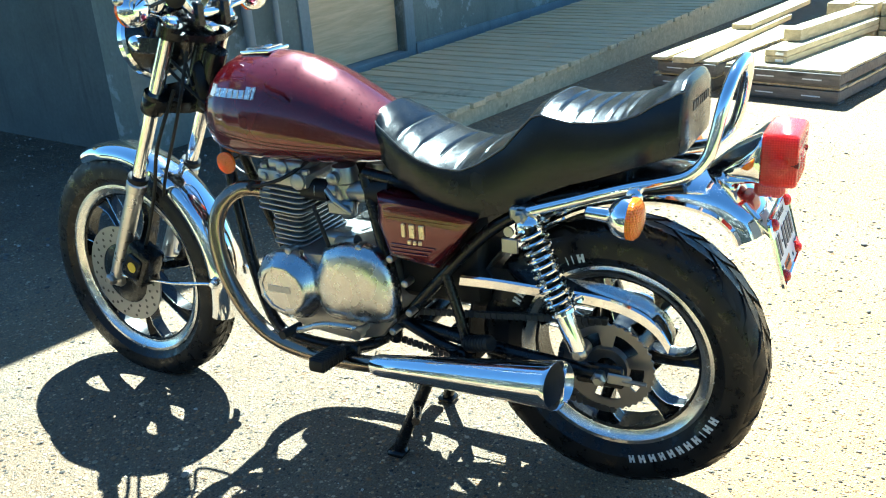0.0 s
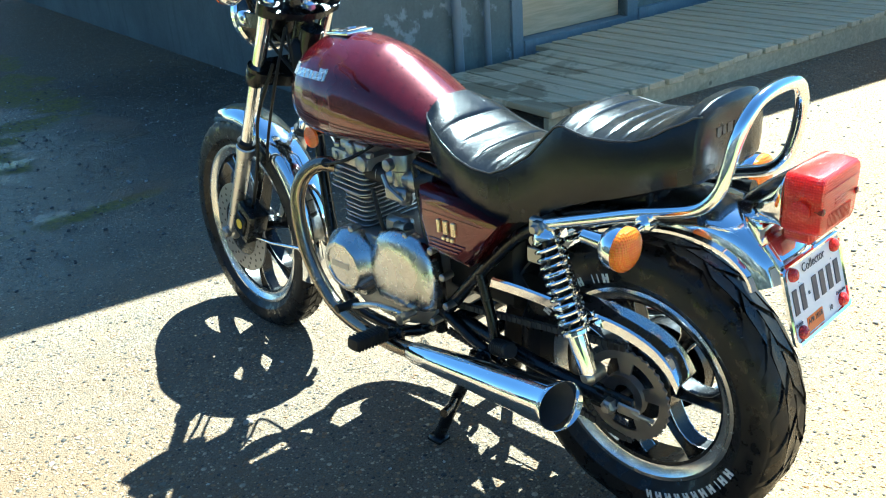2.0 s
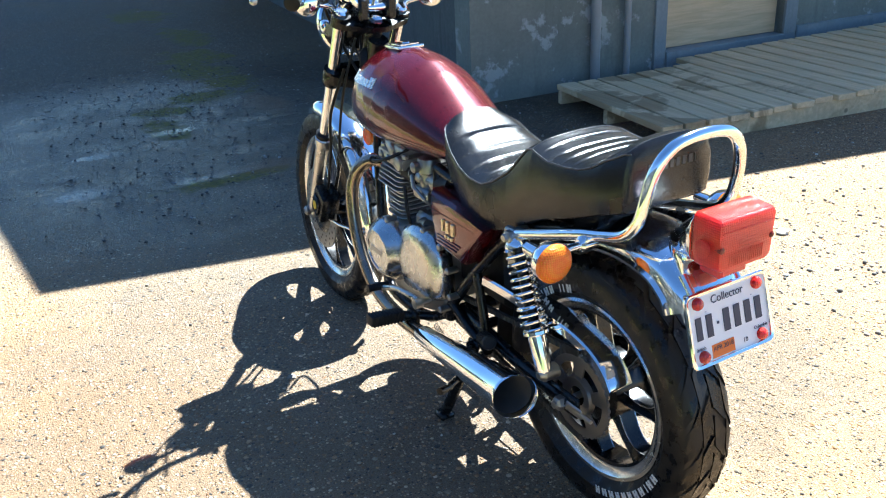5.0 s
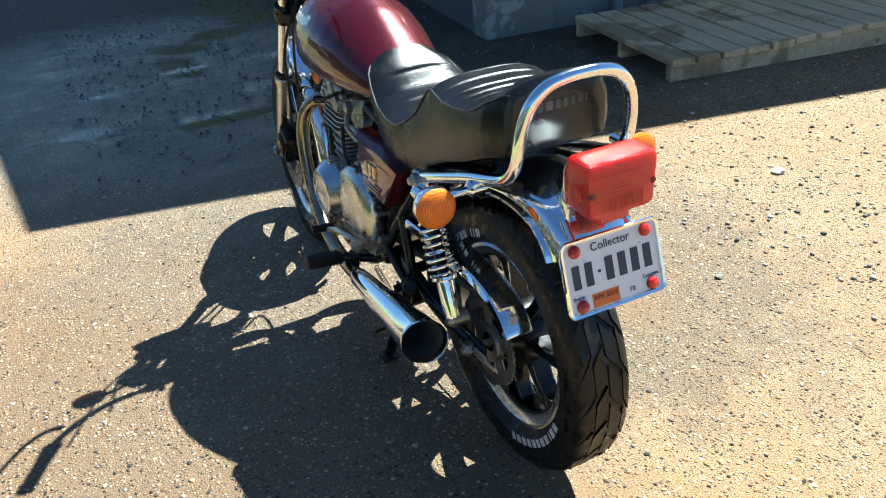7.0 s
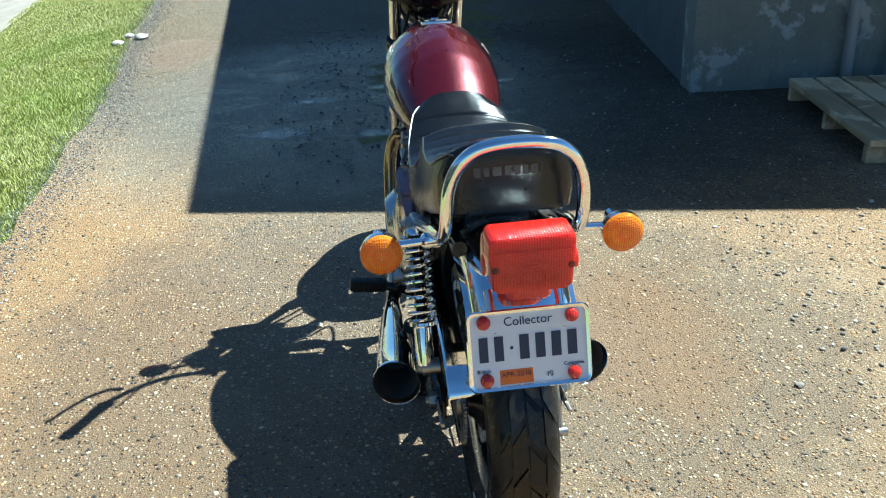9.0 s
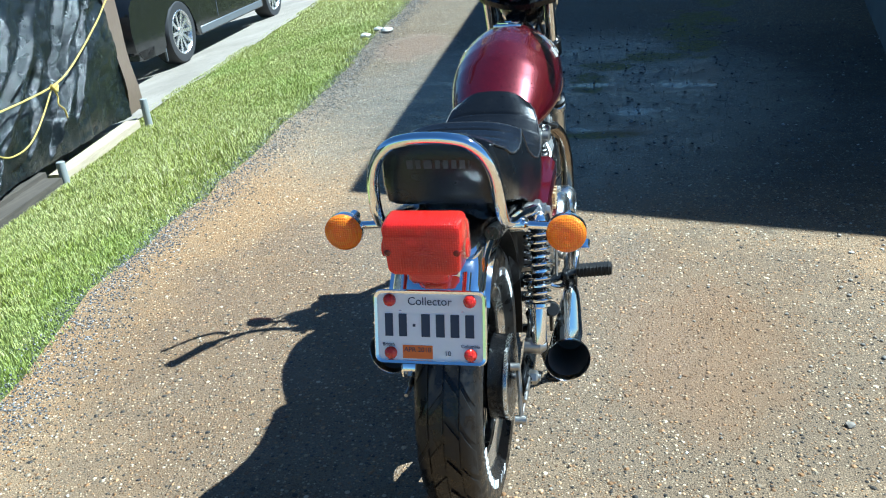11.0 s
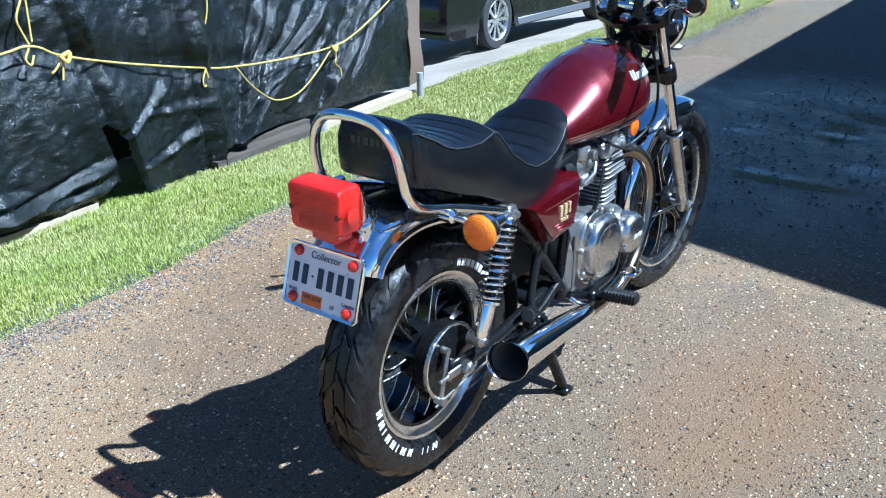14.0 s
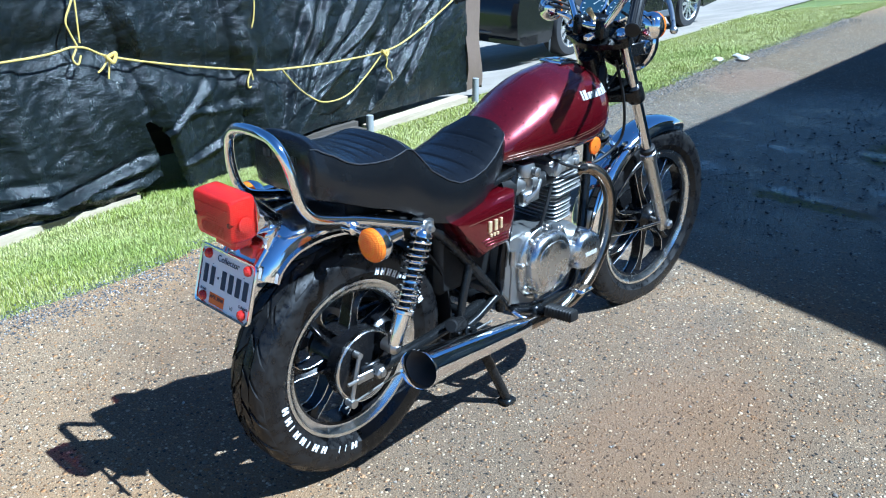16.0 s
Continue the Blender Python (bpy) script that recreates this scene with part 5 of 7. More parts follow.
part("tail_tray", bm, black_paint, bike, "black tray under the seat")

# tail lamp and plate bracket
tail = new("tail_lamp")
tail.parent = bike
bm = B()
secs = []
for y, wx, z0, z1, rr in ((-0.226, 0.0735, 0.735, 0.8330, 0.010), (-0.233, 0.0755, 0.7330, 0.8355, 0.010), (-0.256, 0.0755, 0.7330, 0.8350, 0.010), (-0.281, 0.0745, 0.7345, 0.8325, 0.010), (-0.2860, 0.0725, 0.7370, 0.8295, 0.010), (-0.2875, 0.0690, 0.7405, 0.8260, 0.009)):
    loop = []
    for cx, cz, a0 in ((wx - rr, z1 - rr, 0), (-wx + rr, z1 - rr, 90), (-wx + rr, z0 + rr, 180), (wx - rr, z0 + rr, 270)):
        for k in range(6):
            a = radians(a0 + 90 * k / 5)
            xx = cx + rr * math.cos(a)
            zz = cz + rr * math.sin(a)
            # the lower corners draw in towards the plate, the upper ones a little
            xx *= 1 - 0.20 * max(0, (z0 + 0.036 - zz) / 0.036) ** 1.3 - 0.10 * max(0, (zz - 0.795) / 0.040)
            loop.append(Vector((xx, y, zz)))
    secs.append(loop)
rows = rings(bm, secs, True, False)
bm.faces.new(rows[-1])
part("red_lens", bm, red_lens, tail, "big boxy red lens beaded with water")
for s in (-1, 1):
    bm = B()
    spin(bm, along((s * 0.061, -0.276, 0.779), (s * 0.061, -0.2890, 0.779)), [(0, 0.006), (0.012, 0.006), (0.0135, 0.004)], 12)
    part("lens_screw", bm, brown_lens, tail)
bm = B()
box(bm, (-0.062, -0.2887, 0.8075), (0.062, -0.2870, 0.8100), 0.0007)
part("lens_ridge", bm, red_lens, tail)
bm = B()
for k in range(17):
    x = -0.040 + 0.005 * k
    box(bm, (x - 0.0011, -0.2884, 0.7440), (x + 0.0011, -0.2836, 0.7700), 0.0004)
for k in range(3):
    box(bm, (-0.020, -0.2884, 0.7745 + 0.006 * k), (0.020, -0.2841, 0.7770 + 0.006 * k), 0.0004)
tagged(part("lens_ribs", bm, solid_red, tail), kind="stuff")
bm = B()
loops = []
for y, wx, z0, z1 in ((-0.2265, 0.068, 0.741, 0.827), (-0.2275, 0.060, 0.746, 0.822), (-0.2280, 0.020, 0.770, 0.800)):
    loops.append([Vector((x, y, z)) for x, z in ((wx, z0), (wx, z1), (-wx, z1), (-wx, z0))])
rings(bm, loops)
part("reflector", bm, polished, tail, "silver reflector inside the lens")
for s in (-1, 1):
    bm = B()
    bmesh.ops.create_uvsphere(bm, u_segments=16, v_segments=10, radius=0.011, matrix=Matrix.Translation((s * 0.030, -0.255, 0.775)))
    spin(bm, along((s * 0.030, -0.231, 0.775), (s * 0.030, -0.250, 0.775)), [(0, 0.009), (0.016, 0.008)], 14)
    part("bulb", bm, plate_white, tail)
    # round side reflector moulded into the lens
    bm = B()
    spin(bm, along((s * 0.0735, -0.256, 0.776), (s * 0.0775, -0.256, 0.776)), [(0, 0.017), (0.0025, 0.017), (0.0035, 0.015)], 24)
    part("side_reflector", bm, solid_red, tail)
bm = B()
loops = []
for y, wx, z0, z1, power in ((-0.118, 0.010, 0.728, 0.744, 2.0), (-0.130, 0.026, 0.722, 0.758, 2.0), (-0.150, 0.042, 0.720, 0.776, 2.2), (-0.172, 0.055, 0.722, 0.794, 2.5), (-0.196, 0.0655, 0.728, 0.812, 3.0), (-0.214, 0.0710, 0.734, 0.825, 4.0), (-0.2235, 0.0735, 0.736, 0.831, 5.0), (-0.2255, 0.0735, 0.736, 0.831, 5.0)):
    loop = []
    for k in range(32):
        a = 2 * math.pi * k / 32
        ca, sa = math.cos(a), math.sin(a)
        loop.append(Vector((math.copysign(abs(ca) ** (2 / power), ca) * wx, y, (z0 + z1) / 2 + math.copysign(abs(sa) ** (2 / power), sa) * (z1 - z0) / 2)))
    loops.append(loop)
rings(bm, loops)
part("lamp_base", bm, chrome, tail, "chrome tail lamp base")
bm = B()
box(bm, (-0.036, -0.266, 0.706), (0.036, -0.212, 0.738), 0.008)
part("number_light", bm, solid_red, tail, "red plate lamp under the tail lamp")
for s in (-1, 1):
    bm = B()
    tube(bm, [(s * 0.058, -0.20, 0.700), (s * 0.058, -0.228, 0.668), (s * 0.058, -0.256, 0.645)], 0.009, 10)
    part("plate_bracket", bm, chrome, tail)

PM = pose(-0.003, -0.268, 0.623, 90 - 16, 0, 0)  # plate: x across, y up, z out towards the back


def plate_block(bm, x0, x1, y0, y1, z0, z1, bevel=0.0):
    return box(bm, (x0, y0, z0), (x1, y1, z1), bevel, PM)


lp = new("licence_plate")
lp.parent = bike
lp["label"] = "white collector licence plate in a chrome frame"


def rounded(w, h, r, z, n=5):
    out = []
    for cx, cy, a0 in ((w - r, h - r, 0), (-w + r, h - r, 90), (-w + r, -h + r, 180), (w - r, -h + r, 270)):
        for k in range(n):
            a = radians(a0 + 90 * k / (n - 1))
            out.append(PM @ Vector((cx + r * math.cos(a), cy + r * math.sin(a), z)))
    return out


bm = B()
rings(bm, [rounded(0.097, 0.062, 0.010, -0.001), rounded(0.097, 0.062, 0.010, 0.001)])
part("plate_sheet", bm, plate_white, lp)
bm = B()
rings(bm, [rounded(0.103, 0.068, 0.014, -0.002), rounded(0.104, 0.069, 0.015, 0.003), rounded(0.102, 0.067, 0.013, 0.006), rounded(0.097, 0.062, 0.010, 0.0045), rounded(0.096, 0.061, 0.009, 0.0012)], True, False)
part("plate_frame", bm, chrome, lp, "chrome plate surround")
for x, y in ((-0.074, 0.049), (0.074, 0.049), (-0.074, -0.049), (0.074, -0.049)):
    bm = B()
    spin(bm, PM @ pose(x, y, 0.001), [(0, 0.0115), (0.004, 0.0118), (0.009, 0.009), (0.0115, 0.004), (0.012, 0.0005)], 18)
    part("reflector_bolt", bm, solid_red, lp, "round red reflector bolt")
x = -0.086
for w, hgt in ((0.019, 0.042), (0.019, 0.042), (0.009, 0.005), (0.020, 0.042), (0.020, 0.042), (0.020, 0.042), (0.020, 0.042)):
    bm = B()
    plate_block(bm, x + 0.002, x + w - 0.002, 0.003 - hgt / 2, 0.003 + hgt / 2, 0.0011, 0.0026, 0.0004)
    part("embossed_bar", bm, plate_blue, lp, smooth=False)
    x += w + 0.007
bm = B()
plate_block(bm, -0.052, 0.004, -0.059, -0.034, 0.0011, 0.0017)
part("validation_decal", bm, sticker_orange, lp, "orange dated decal", smooth=False)


def lettered(text, size, m, mat, parent, name="lettering", flip=False):
    cu = bpy.data.curves.new(name, "FONT")
    cu.body, cu.size, cu.align_x, cu.align_y, cu.extrude = text, size, "CENTER", "CENTER", 0.0003
    tmp = new(name, cu)
    me = bpy.data.meshes.new_from_object(tmp)
    bpy.data.objects.remove(tmp)
    bpy.data.curves.remove(cu)
    me.transform(m)
    me.materials.append(mat)
    ob = new(name, me)
    ob.parent = parent
    return ob


for text, size, x, y, mat in (("Collector", 0.021, 0.0, 0.047, plate_blue), ("APR 2018", 0.0125, -0.024, -0.0425, plate_blue), ("10", 0.0125, 0.032, -0.048, plate_blue),
                              ("British", 0.009, -0.078, -0.0335, plate_blue), ("Columbia", 0.009, 0.074, -0.0335, plate_blue)):
    lettered(text, size, PM @ pose(x, y, 0.0021), mat, lp)

# ---- seat ----
SEAT = [  # y, top, piping, bottom, half width at the piping, half width at the skirt
    (-0.104, 0.880, 0.874, 0.815, 0.066, 0.082), (-0.101, 0.912, 0.900, 0.800, 0.086, 0.100), (-0.092, 0.927, 0.911, 0.792, 0.097, 0.112), (-0.07, 0.924, 0.897, 0.785, 0.107, 0.121), (-0.045, 0.903, 0.886, 0.778, 0.114, 0.127),
    (-0.02, 0.886, 0.869, 0.768, 0.119, 0.130), (0.015, 0.873, 0.856, 0.754, 0.122, 0.132), (0.06, 0.867, 0.850, 0.738, 0.124, 0.133), (0.11, 0.865, 0.848, 0.722, 0.123, 0.132), (0.15, 0.871, 0.854, 0.705, 0.119, 0.131),
    (0.166, 0.875, 0.858, 0.698, 0.117, 0.131), (0.174, 0.874, 0.857, 0.694, 0.115, 0.131), (0.19, 0.866, 0.851, 0.685, 0.114, 0.131), (0.215, 0.832, 0.825, 0.669, 0.116, 0.131), (0.248, 0.803, 0.788, 0.650, 0.120, 0.132),
    (0.3, 0.776, 0.754, 0.635, 0.126, 0.135), (0.34, 0.760, 0.738, 0.630, 0.131, 0.138), (0.39, 0.762, 0.740, 0.640, 0.131, 0.136), (0.44, 0.774, 0.752, 0.658, 0.126, 0.130), (0.49, 0.796, 0.774, 0.685, 0.116, 0.120),
    (0.53, 0.822, 0.800, 0.712, 0.104, 0.108), (0.56, 0.842, 0.812, 0.732, 0.086, 0.092), (0.575, 0.834, 0.818, 0.745, 0.062, 0.070), (0.58, 0.818, 0.808, 0.765, 0.030, 0.040)]
PLEATS = (0.50, 0.45, 0.40, 0.35, 0.30, 0.138, 0.104, 0.070, 0.036, 0.002)
seat = new("seat")
seat.parent = bike
seat["label"] = "stepped black vinyl seat with pleats and water beads"
bm = B()
loops, left, right = [], [], []
ys = sorted({round(-0.104 + 0.684 * k / 240, 4) for k in range(241)})
for y in ys:
    zt, zp, zb, wp, ws = interp(SEAT, y)
    dip = sum(math.exp(-((y - p) / 0.0028) ** 2) for p in PLEATS)
    def bend(u):
        """Height of the cushion at u (0 centre, 1 piping)."""
        return zp + (zt - zp) * (1 - u ** 3.2) + 0.002
    row = [(-ws * 0.80, zb), (-ws * 0.95, zb + 0.006), (-ws, zb + (zp - zb) * 0.35), (-ws * 0.995, zb + (zp - zb) * 0.7), (-wp - 0.003, zp - 0.006)]
    us = (1.0, 0.93, 0.82, 0.66, 0.45, 0.22)
    row += [(-wp * u, bend(u) - dip * 0.003 * (1 - u ** 4)) for u in us] + [(0, bend(0) - dip * 0.003)]
    row += [(-x, z) for x, z in row[-2::-1]]
    loops.append([Vector((x, y, z)) for x, z in row])
    left.append(Vector((-wp - 0.002, y, zp + 0.001)))
    right.append(Vector((wp + 0.002, y, zp + 0.001)))
rings(bm, loops)
part("cushion", bm, vinyl, seat)
for line in (left[3:-3:4], right[3:-3:4]):
    bm = B()
    tube(bm, line, 0.0019, 6)
    part("piping", bm, seam_grey, seat)
bm = B()
tube(bm, [Vector((x, 0.170, interp(SEAT, 0.170)[0] + 0.001 - 0.017 * abs(x / 0.114) ** 3.2)) for x in (k * 0.0114 for k in range(-10, 11))], 0.0024, 6)
part("piping", bm, seam_grey, seat)
bm = B()
xx = -0.062
for w in (0.014, 0.012, 0.018, 0.012, 0.012, 0.012, 0.013, 0.005):
    bm = B()
    box(bm, (xx, -0.1050, 0.868), (xx + w - 0.003, -0.1030, 0.884))
    part("print_block", bm, vinyl_print, seat, smooth=False)
    xx += w + 0.0035

# ---- tank ----
TANK = [(0.50, 0.790, 0.724, 0.070), (0.53, 0.806, 0.720, 0.092), (0.58, 0.838, 0.714, 0.110), (0.64, 0.874, 0.709, 0.126), (0.70, 0.908, 0.704, 0.138), (0.76, 0.933, 0.701, 0.146), (0.82, 0.946, 0.699, 0.150),
        (0.88, 0.952, 0.698, 0.150), (0.93, 0.950, 0.700, 0.146), (0.97, 0.940, 0.706, 0.138), (1.00, 0.926, 0.716, 0.125), (1.025, 0.905, 0.735, 0.105), (1.04, 0.880, 0.765, 0.075), (1.045, 0.850, 0.79, 0.04)]


def tank_side(y, k):
    """A point of the tank's skin: k runs from the keel's left (0) over the top (0.5) to its right (1)."""
    zt, zb, w = interp(TANK, y)
    a = math.pi * (1.5 - 0.0) - 2 * math.pi * k
    ca, sa = math.cos(a), math.sin(a)
    mid = zb + (zt - zb) * 0.40
    x = w * math.copysign(abs(ca) ** (1.2 if sa > 0 else 0.80), ca)
    z = mid + (zt - mid) * abs(sa) ** 0.92 if sa >= 0 else mid - (mid - zb) * abs(sa) ** 0.75
    return Vector((x, y, z))


tank = new("fuel_tank")
tank.parent = bike
tank["label"] = "teardrop wine-red fuel tank beaded with water"
bm = B()
yy = [p.y for p in smooth_line([(0, t[0], 0) for t in TANK], 5)]
rings(bm, [[tank_side(y, k / 48) for k in range(48)] for y in yy])
part("tank_shell", bm, red_paint, tank)


def on_tank(y, z, s, lift=0.0):
    """The skin at a height, with its outward normal."""
    best = min((tank_side(y, k / 400) for k in range(20, 200)), key=lambda p: abs(p.z - z))
    a, b = tank_side(y + 0.004, 0), best
    best = Vector((s * abs(best.x), best.y, best.z))
    return best


def skin_normal(y, z, s):
    p = on_tank(y, z, s)
    u = on_tank(y + 0.01, z, s) - on_tank(y - 0.01, z, s)
    v = on_tank(y, z + 0.01, s) - on_tank(y, z - 0.01, s)
    n = u.cross(v).normalized()
    return n if n.x * s > 0 else -n


for s in (-1, 1):
    bm = B()
    y = 0.985
    for w in (0.019, 0.013, 0.020, 0.013, 0.013, 0.013, 0.014, 0.007):
        tall = 0.024 if w in (0.019, 0.014, 0.007) else 0.018
        ya, yb = y, y - w
        base = 0.862
        lo = [on_tank(q, base, s) for q in (ya, yb)]
        hi = [on_tank(q, base + tall, s) for q in (ya, yb)]
        n = skin_normal((ya + yb) / 2, base + tall / 2, s)
        quad = [lo[0], lo[1], hi[1], hi[0]]
        bm = B()
        rings(bm, [[p - n * 0.001 for p in quad], [p + n * 0.003 for p in quad]])
        part("badge_block", bm, silver_letter, tank, smooth=False)
        y -= w + 0.004
    for dz in (0.0, 0.008):
        bm = B()
        line = [on_tank(q, zz + dz, s) + skin_normal(q, zz + dz, s) * 0.0004 for q, zz in ((1.00, 0.79), (0.93, 0.775), (0.84, 0.763), (0.74, 0.756), (0.64, 0.752), (0.56, 0.745))]
        tube(bm, line, 0.0008, 5, 5)
        part("pinstripe", bm, gold_line, tank, "thin dull gold pinstripe")
bm = B()
cap_a, cap_b = tank_side(0.865, 0.5), tank_side(0.945, 0.5)
cm = Matrix.Translation((cap_a + cap_b) / 2 + Vector((0, 0, -0.004))) @ pose(0, 0, 0, math.degrees(math.atan2(cap_b.z - cap_a.z, cap_b.y - cap_a.y)), 0, 0)
box(bm, (-0.040, -0.042, 0), (0.040, 0.042, 0.009), 0.004, cm, 2)
box(bm, (-0.030, -0.032, 0.009), (0.030, 0.030, 0.013), 0.003, cm, 2)
spin(bm, cm @ pose(0, -0.012, 0.013), [(0, 0.011), (0.003, 0.010)], 16)
part("filler_cap", bm, chrome, tank, "square chrome locking filler cap")

# ---- side covers ----
for s in (-1, 1):
    sc = new("side_cover")
    sc.parent = bike
    face = [(0.538, 0.676), (0.542, 0.610), (0.517, 0.532), (0.400, 0.520), (0.305, 0.640), (0.42, 0.660)]
    bm = B()
    loops = [[Vector((s * x, y, z)) for (y, z) in pts] for x, pts in (
        (0.088, face), (0.142, face),
        (0.155, [(0.527, 0.664), (0.530, 0.612), (0.508, 0.544), (0.402, 0.532), (0.305, 0.640), (0.40, 0.655)]),
        (0.158, [(0.515, 0.648), (0.518, 0.610), (0.500, 0.552), (0.408, 0.541), (0.325, 0.632), (0.40, 0.644)]))]
    rings(bm, loops)
    part("panel", bm, red_paint, sc, "wine-red side panel with gold lines")
    bm = B()
    y = 0.475
    for w, zz, hgt in ((0.014, 0.590, 0.030), (0.018, 0.590, 0.030), (0.018, 0.590, 0.030)):
        bm = B()
        box(bm, (s * 0.160 - 0.003, y - w + 0.004, zz), (s * 0.160 + 0.003, y - 0.002, zz + hgt), 0.001)
        part("badge_block", bm, gold_letter, sc, smooth=False)
        y -= w + 0.005
    y = 0.462
    for w in (0.010, 0.010, 0.010):
        bm = B()
        box(bm, (s * 0.160 - 0.003, y - w, 0.575), (s * 0.160 + 0.003, y - 0.002, 0.584), 0.001)
        part("badge_block", bm, gold_letter, sc, smooth=False)
        y -= w + 0.003
    for k in range(3):
        bm = B()
        z = 0.570 - 0.009 * k
        box(bm, (s * 0.1585 - 0.002, 0.395 + 0.010 * k, z - 0.0025), (s * 0.1585 + 0.002, 0.504, z + 0.0025), 0.0012)
        part("moulded_rib", bm, red_paint, sc)
    for z in (0.632,):
        bm = B()
        tube(bm, [Vector((s * 0.1585, 0.512, z)), Vector((s * 0.1585, 0.345 + (0.632 - z) * 0.75, z - 0.004))], 0.0008, 5)
        part("pinstripe", bm, gold_line, sc)

# ---- frame ----
bm = B()
for s in (-1, 1):
    tube(bm, [(s * 0.10, 0.20, 0.665), (s * 0.105, 0.30, 0.600), (s * 0.108, 0.42, 0.475), (s * 0.108, 0.53, 0.350), (s * 0.10, 0.58, 0.300)], 0.014, 12, 4)
    tube(bm, [(s * 0.09, 0.60, 0.70), (s * 0.108, 0.56, 0.56), (s * 0.110, 0.535, 0.42), (s * 0.10, 0.55, 0.30)], 0.015, 12, 4)
    tube(bm, [(s * 0.09, -0.10, 0.735), (s * 0.09, 0.10, 0.70), (s * 0.09, 0.30, 0.66), (s * 0.09, 0.60, 0.70)], 0.014, 12, 4)
    tube(bm, [(s * 0.112, 0.40, 0.495), (s * 0.116, 0.37, 0.40), (s * 0.120, 0.35, 0.315)], 0.012, 12)
    tube(bm, [(s * 0.112, 0.52, 0.36), (s * 0.118, 0.43, 0.325), (s * 0.122, 0.34, 0.305)], 0.012, 12)
    tube(bm, [(s * 0.10, 0.58, 0.30), (s * 0.11, 0.66, 0.262), (s * 0.11, 0.80, 0.255), (s * 0.10, 0.90, 0.275), (s * 0.07, 0.975, 0.40), (s * 0.04, 1.03, 0.60), (s * 0.02, 1.055, 0.74)], 0.015, 12, 5)
tube(bm, [(0, 1.13, 0.80), (0, 1.055, 0.945)], 0.030, 18)
tube(bm, [(0, 1.07, 0.86), (0, 0.9, 0.78), (0, 0.6, 0.72)], 0.020, 14)
part("frame", bm, black_paint, bike, "black tubular steel frame")
bm = B()
box(bm, (-0.075, 0.32, 0.40), (0.075, 0.55, 0.66), 0.02)
part("battery_box", bm, black_rubber, bike, "black airbox and battery case")
bm = B()
box(bm, (-0.118, 0.225, 0.565), (-0.112, 0.262, 0.598), 0.002)
spin(bm, along((-0.112, 0.245, 0.612), (-0.120, 0.245, 0.612)), [(0, 0.011), (0.006, 0.011)], 14)
part("helmet_lock", bm, steel, bike, "small bright helmet lock")

# ---- engine ----
eng = new("engine")
eng.parent = bike
eng["label"] = "finned air-cooled twin engine with polished cases"
TILT = pose(0, 0.818, 0.49, 4, 0, 0)


def fin_plate(bm, w, y0, y1, z, t=0.0045, r=0.022):
    """A cooling fin with rounded corners and a thinned rim."""
    loops = []
    for dz, ins in ((0, 0.0012), (t * 0.3, 0), (t * 0.7, 0), (t, 0.0012)):
        loop = []
        for cx, cy, a0 in ((w - r, y1 - r, 0), (-w + r, y1 - r, 90), (-w + r, y0 + r, 180), (w - r, y0 + r, 270)):
            for k in range(4):
                a = radians(a0 + 30 * k)
                loop.append(TILT @ Vector((cx + (r - ins) * math.cos(a), cy + (r - ins) * math.sin(a), z + dz)))
        loops.append(loop)
    rings(bm, loops)


for k in range(7):
    bm = B()
    fin_plate(bm, 0.104 - (0.004 if k % 2 else 0.0), -0.030, 0.064, 0.012 + k * 0.0125, 0.0042)
    part("fin", bm, cast_alloy, eng)
for k in range(5):
    bm = B()
    fin_plate(bm, 0.120 - 0.003 * k, -0.044, 0.090, 0.102 + k * 0.0125, 0.0042)
    part("fin", bm, cast_alloy, eng)
# block and head coloured dark to give the shade between the fins
bm = B()
box(bm, (-0.086, -0.020, 0.0), (0.086, 0.050, 0.10), 0.008, TILT)
part("cylinder_block", bm, dark_cast, eng, "cylinder block, dark for the shade between its fins")
bm = B()
box(bm, (-0.098, -0.032, 0.099), (0.098, 0.074, 0.172), 0.010, TILT)
part("cylinder_head", bm, dark_cast, eng)
bm = B()
box(bm, (-0.112, -0.058, 0.166), (0.112, 0.082, 0.200), 0.010, TILT, 2)
box(bm, (-0.104, -0.036, 0.198), (0.104, 0.058, 0.226), 0.012, TILT, 3)
for s in (-1, 1):
    box(bm, (s * 0.055 - 0.030, -0.020, 0.222), (s * 0.055 + 0.030, 0.040, 0.236), 0.008, TILT, 2)
    spin(bm, TILT @ along((s * 0.100, 0.012, 0.208), (s * 0.112, 0.012, 0.208)), [(0, 0.017), (0.009, 0.016), (0.012, 0.012)], 20)
for s in (-1, 1):
    for y in (-0.046, 0.070):
        spin(bm, TILT @ pose(s * 0.096, y, 0.199), [(0, 0.011), (0.008, 0.011), (0.011, 0.008)], 6)
    spin(bm, TILT @ along((s * 0.110, -0.036, 0.184), (s * 0.120, -0.036, 0.184)), [(0, 0.020), (0.007, 0.019), (0.010, 0.014)], 20)
    for y in (0.02, 0.06):
        spin(bm, TILT @ along((s * 0.110, y, 0.183), (s * 0.118, y, 0.183)), [(0, 0.010), (0.006, 0.010), (0.008, 0.007)], 12)
part("rocker_cover", bm, cast_alloy, eng, "dull alloy cam cover")
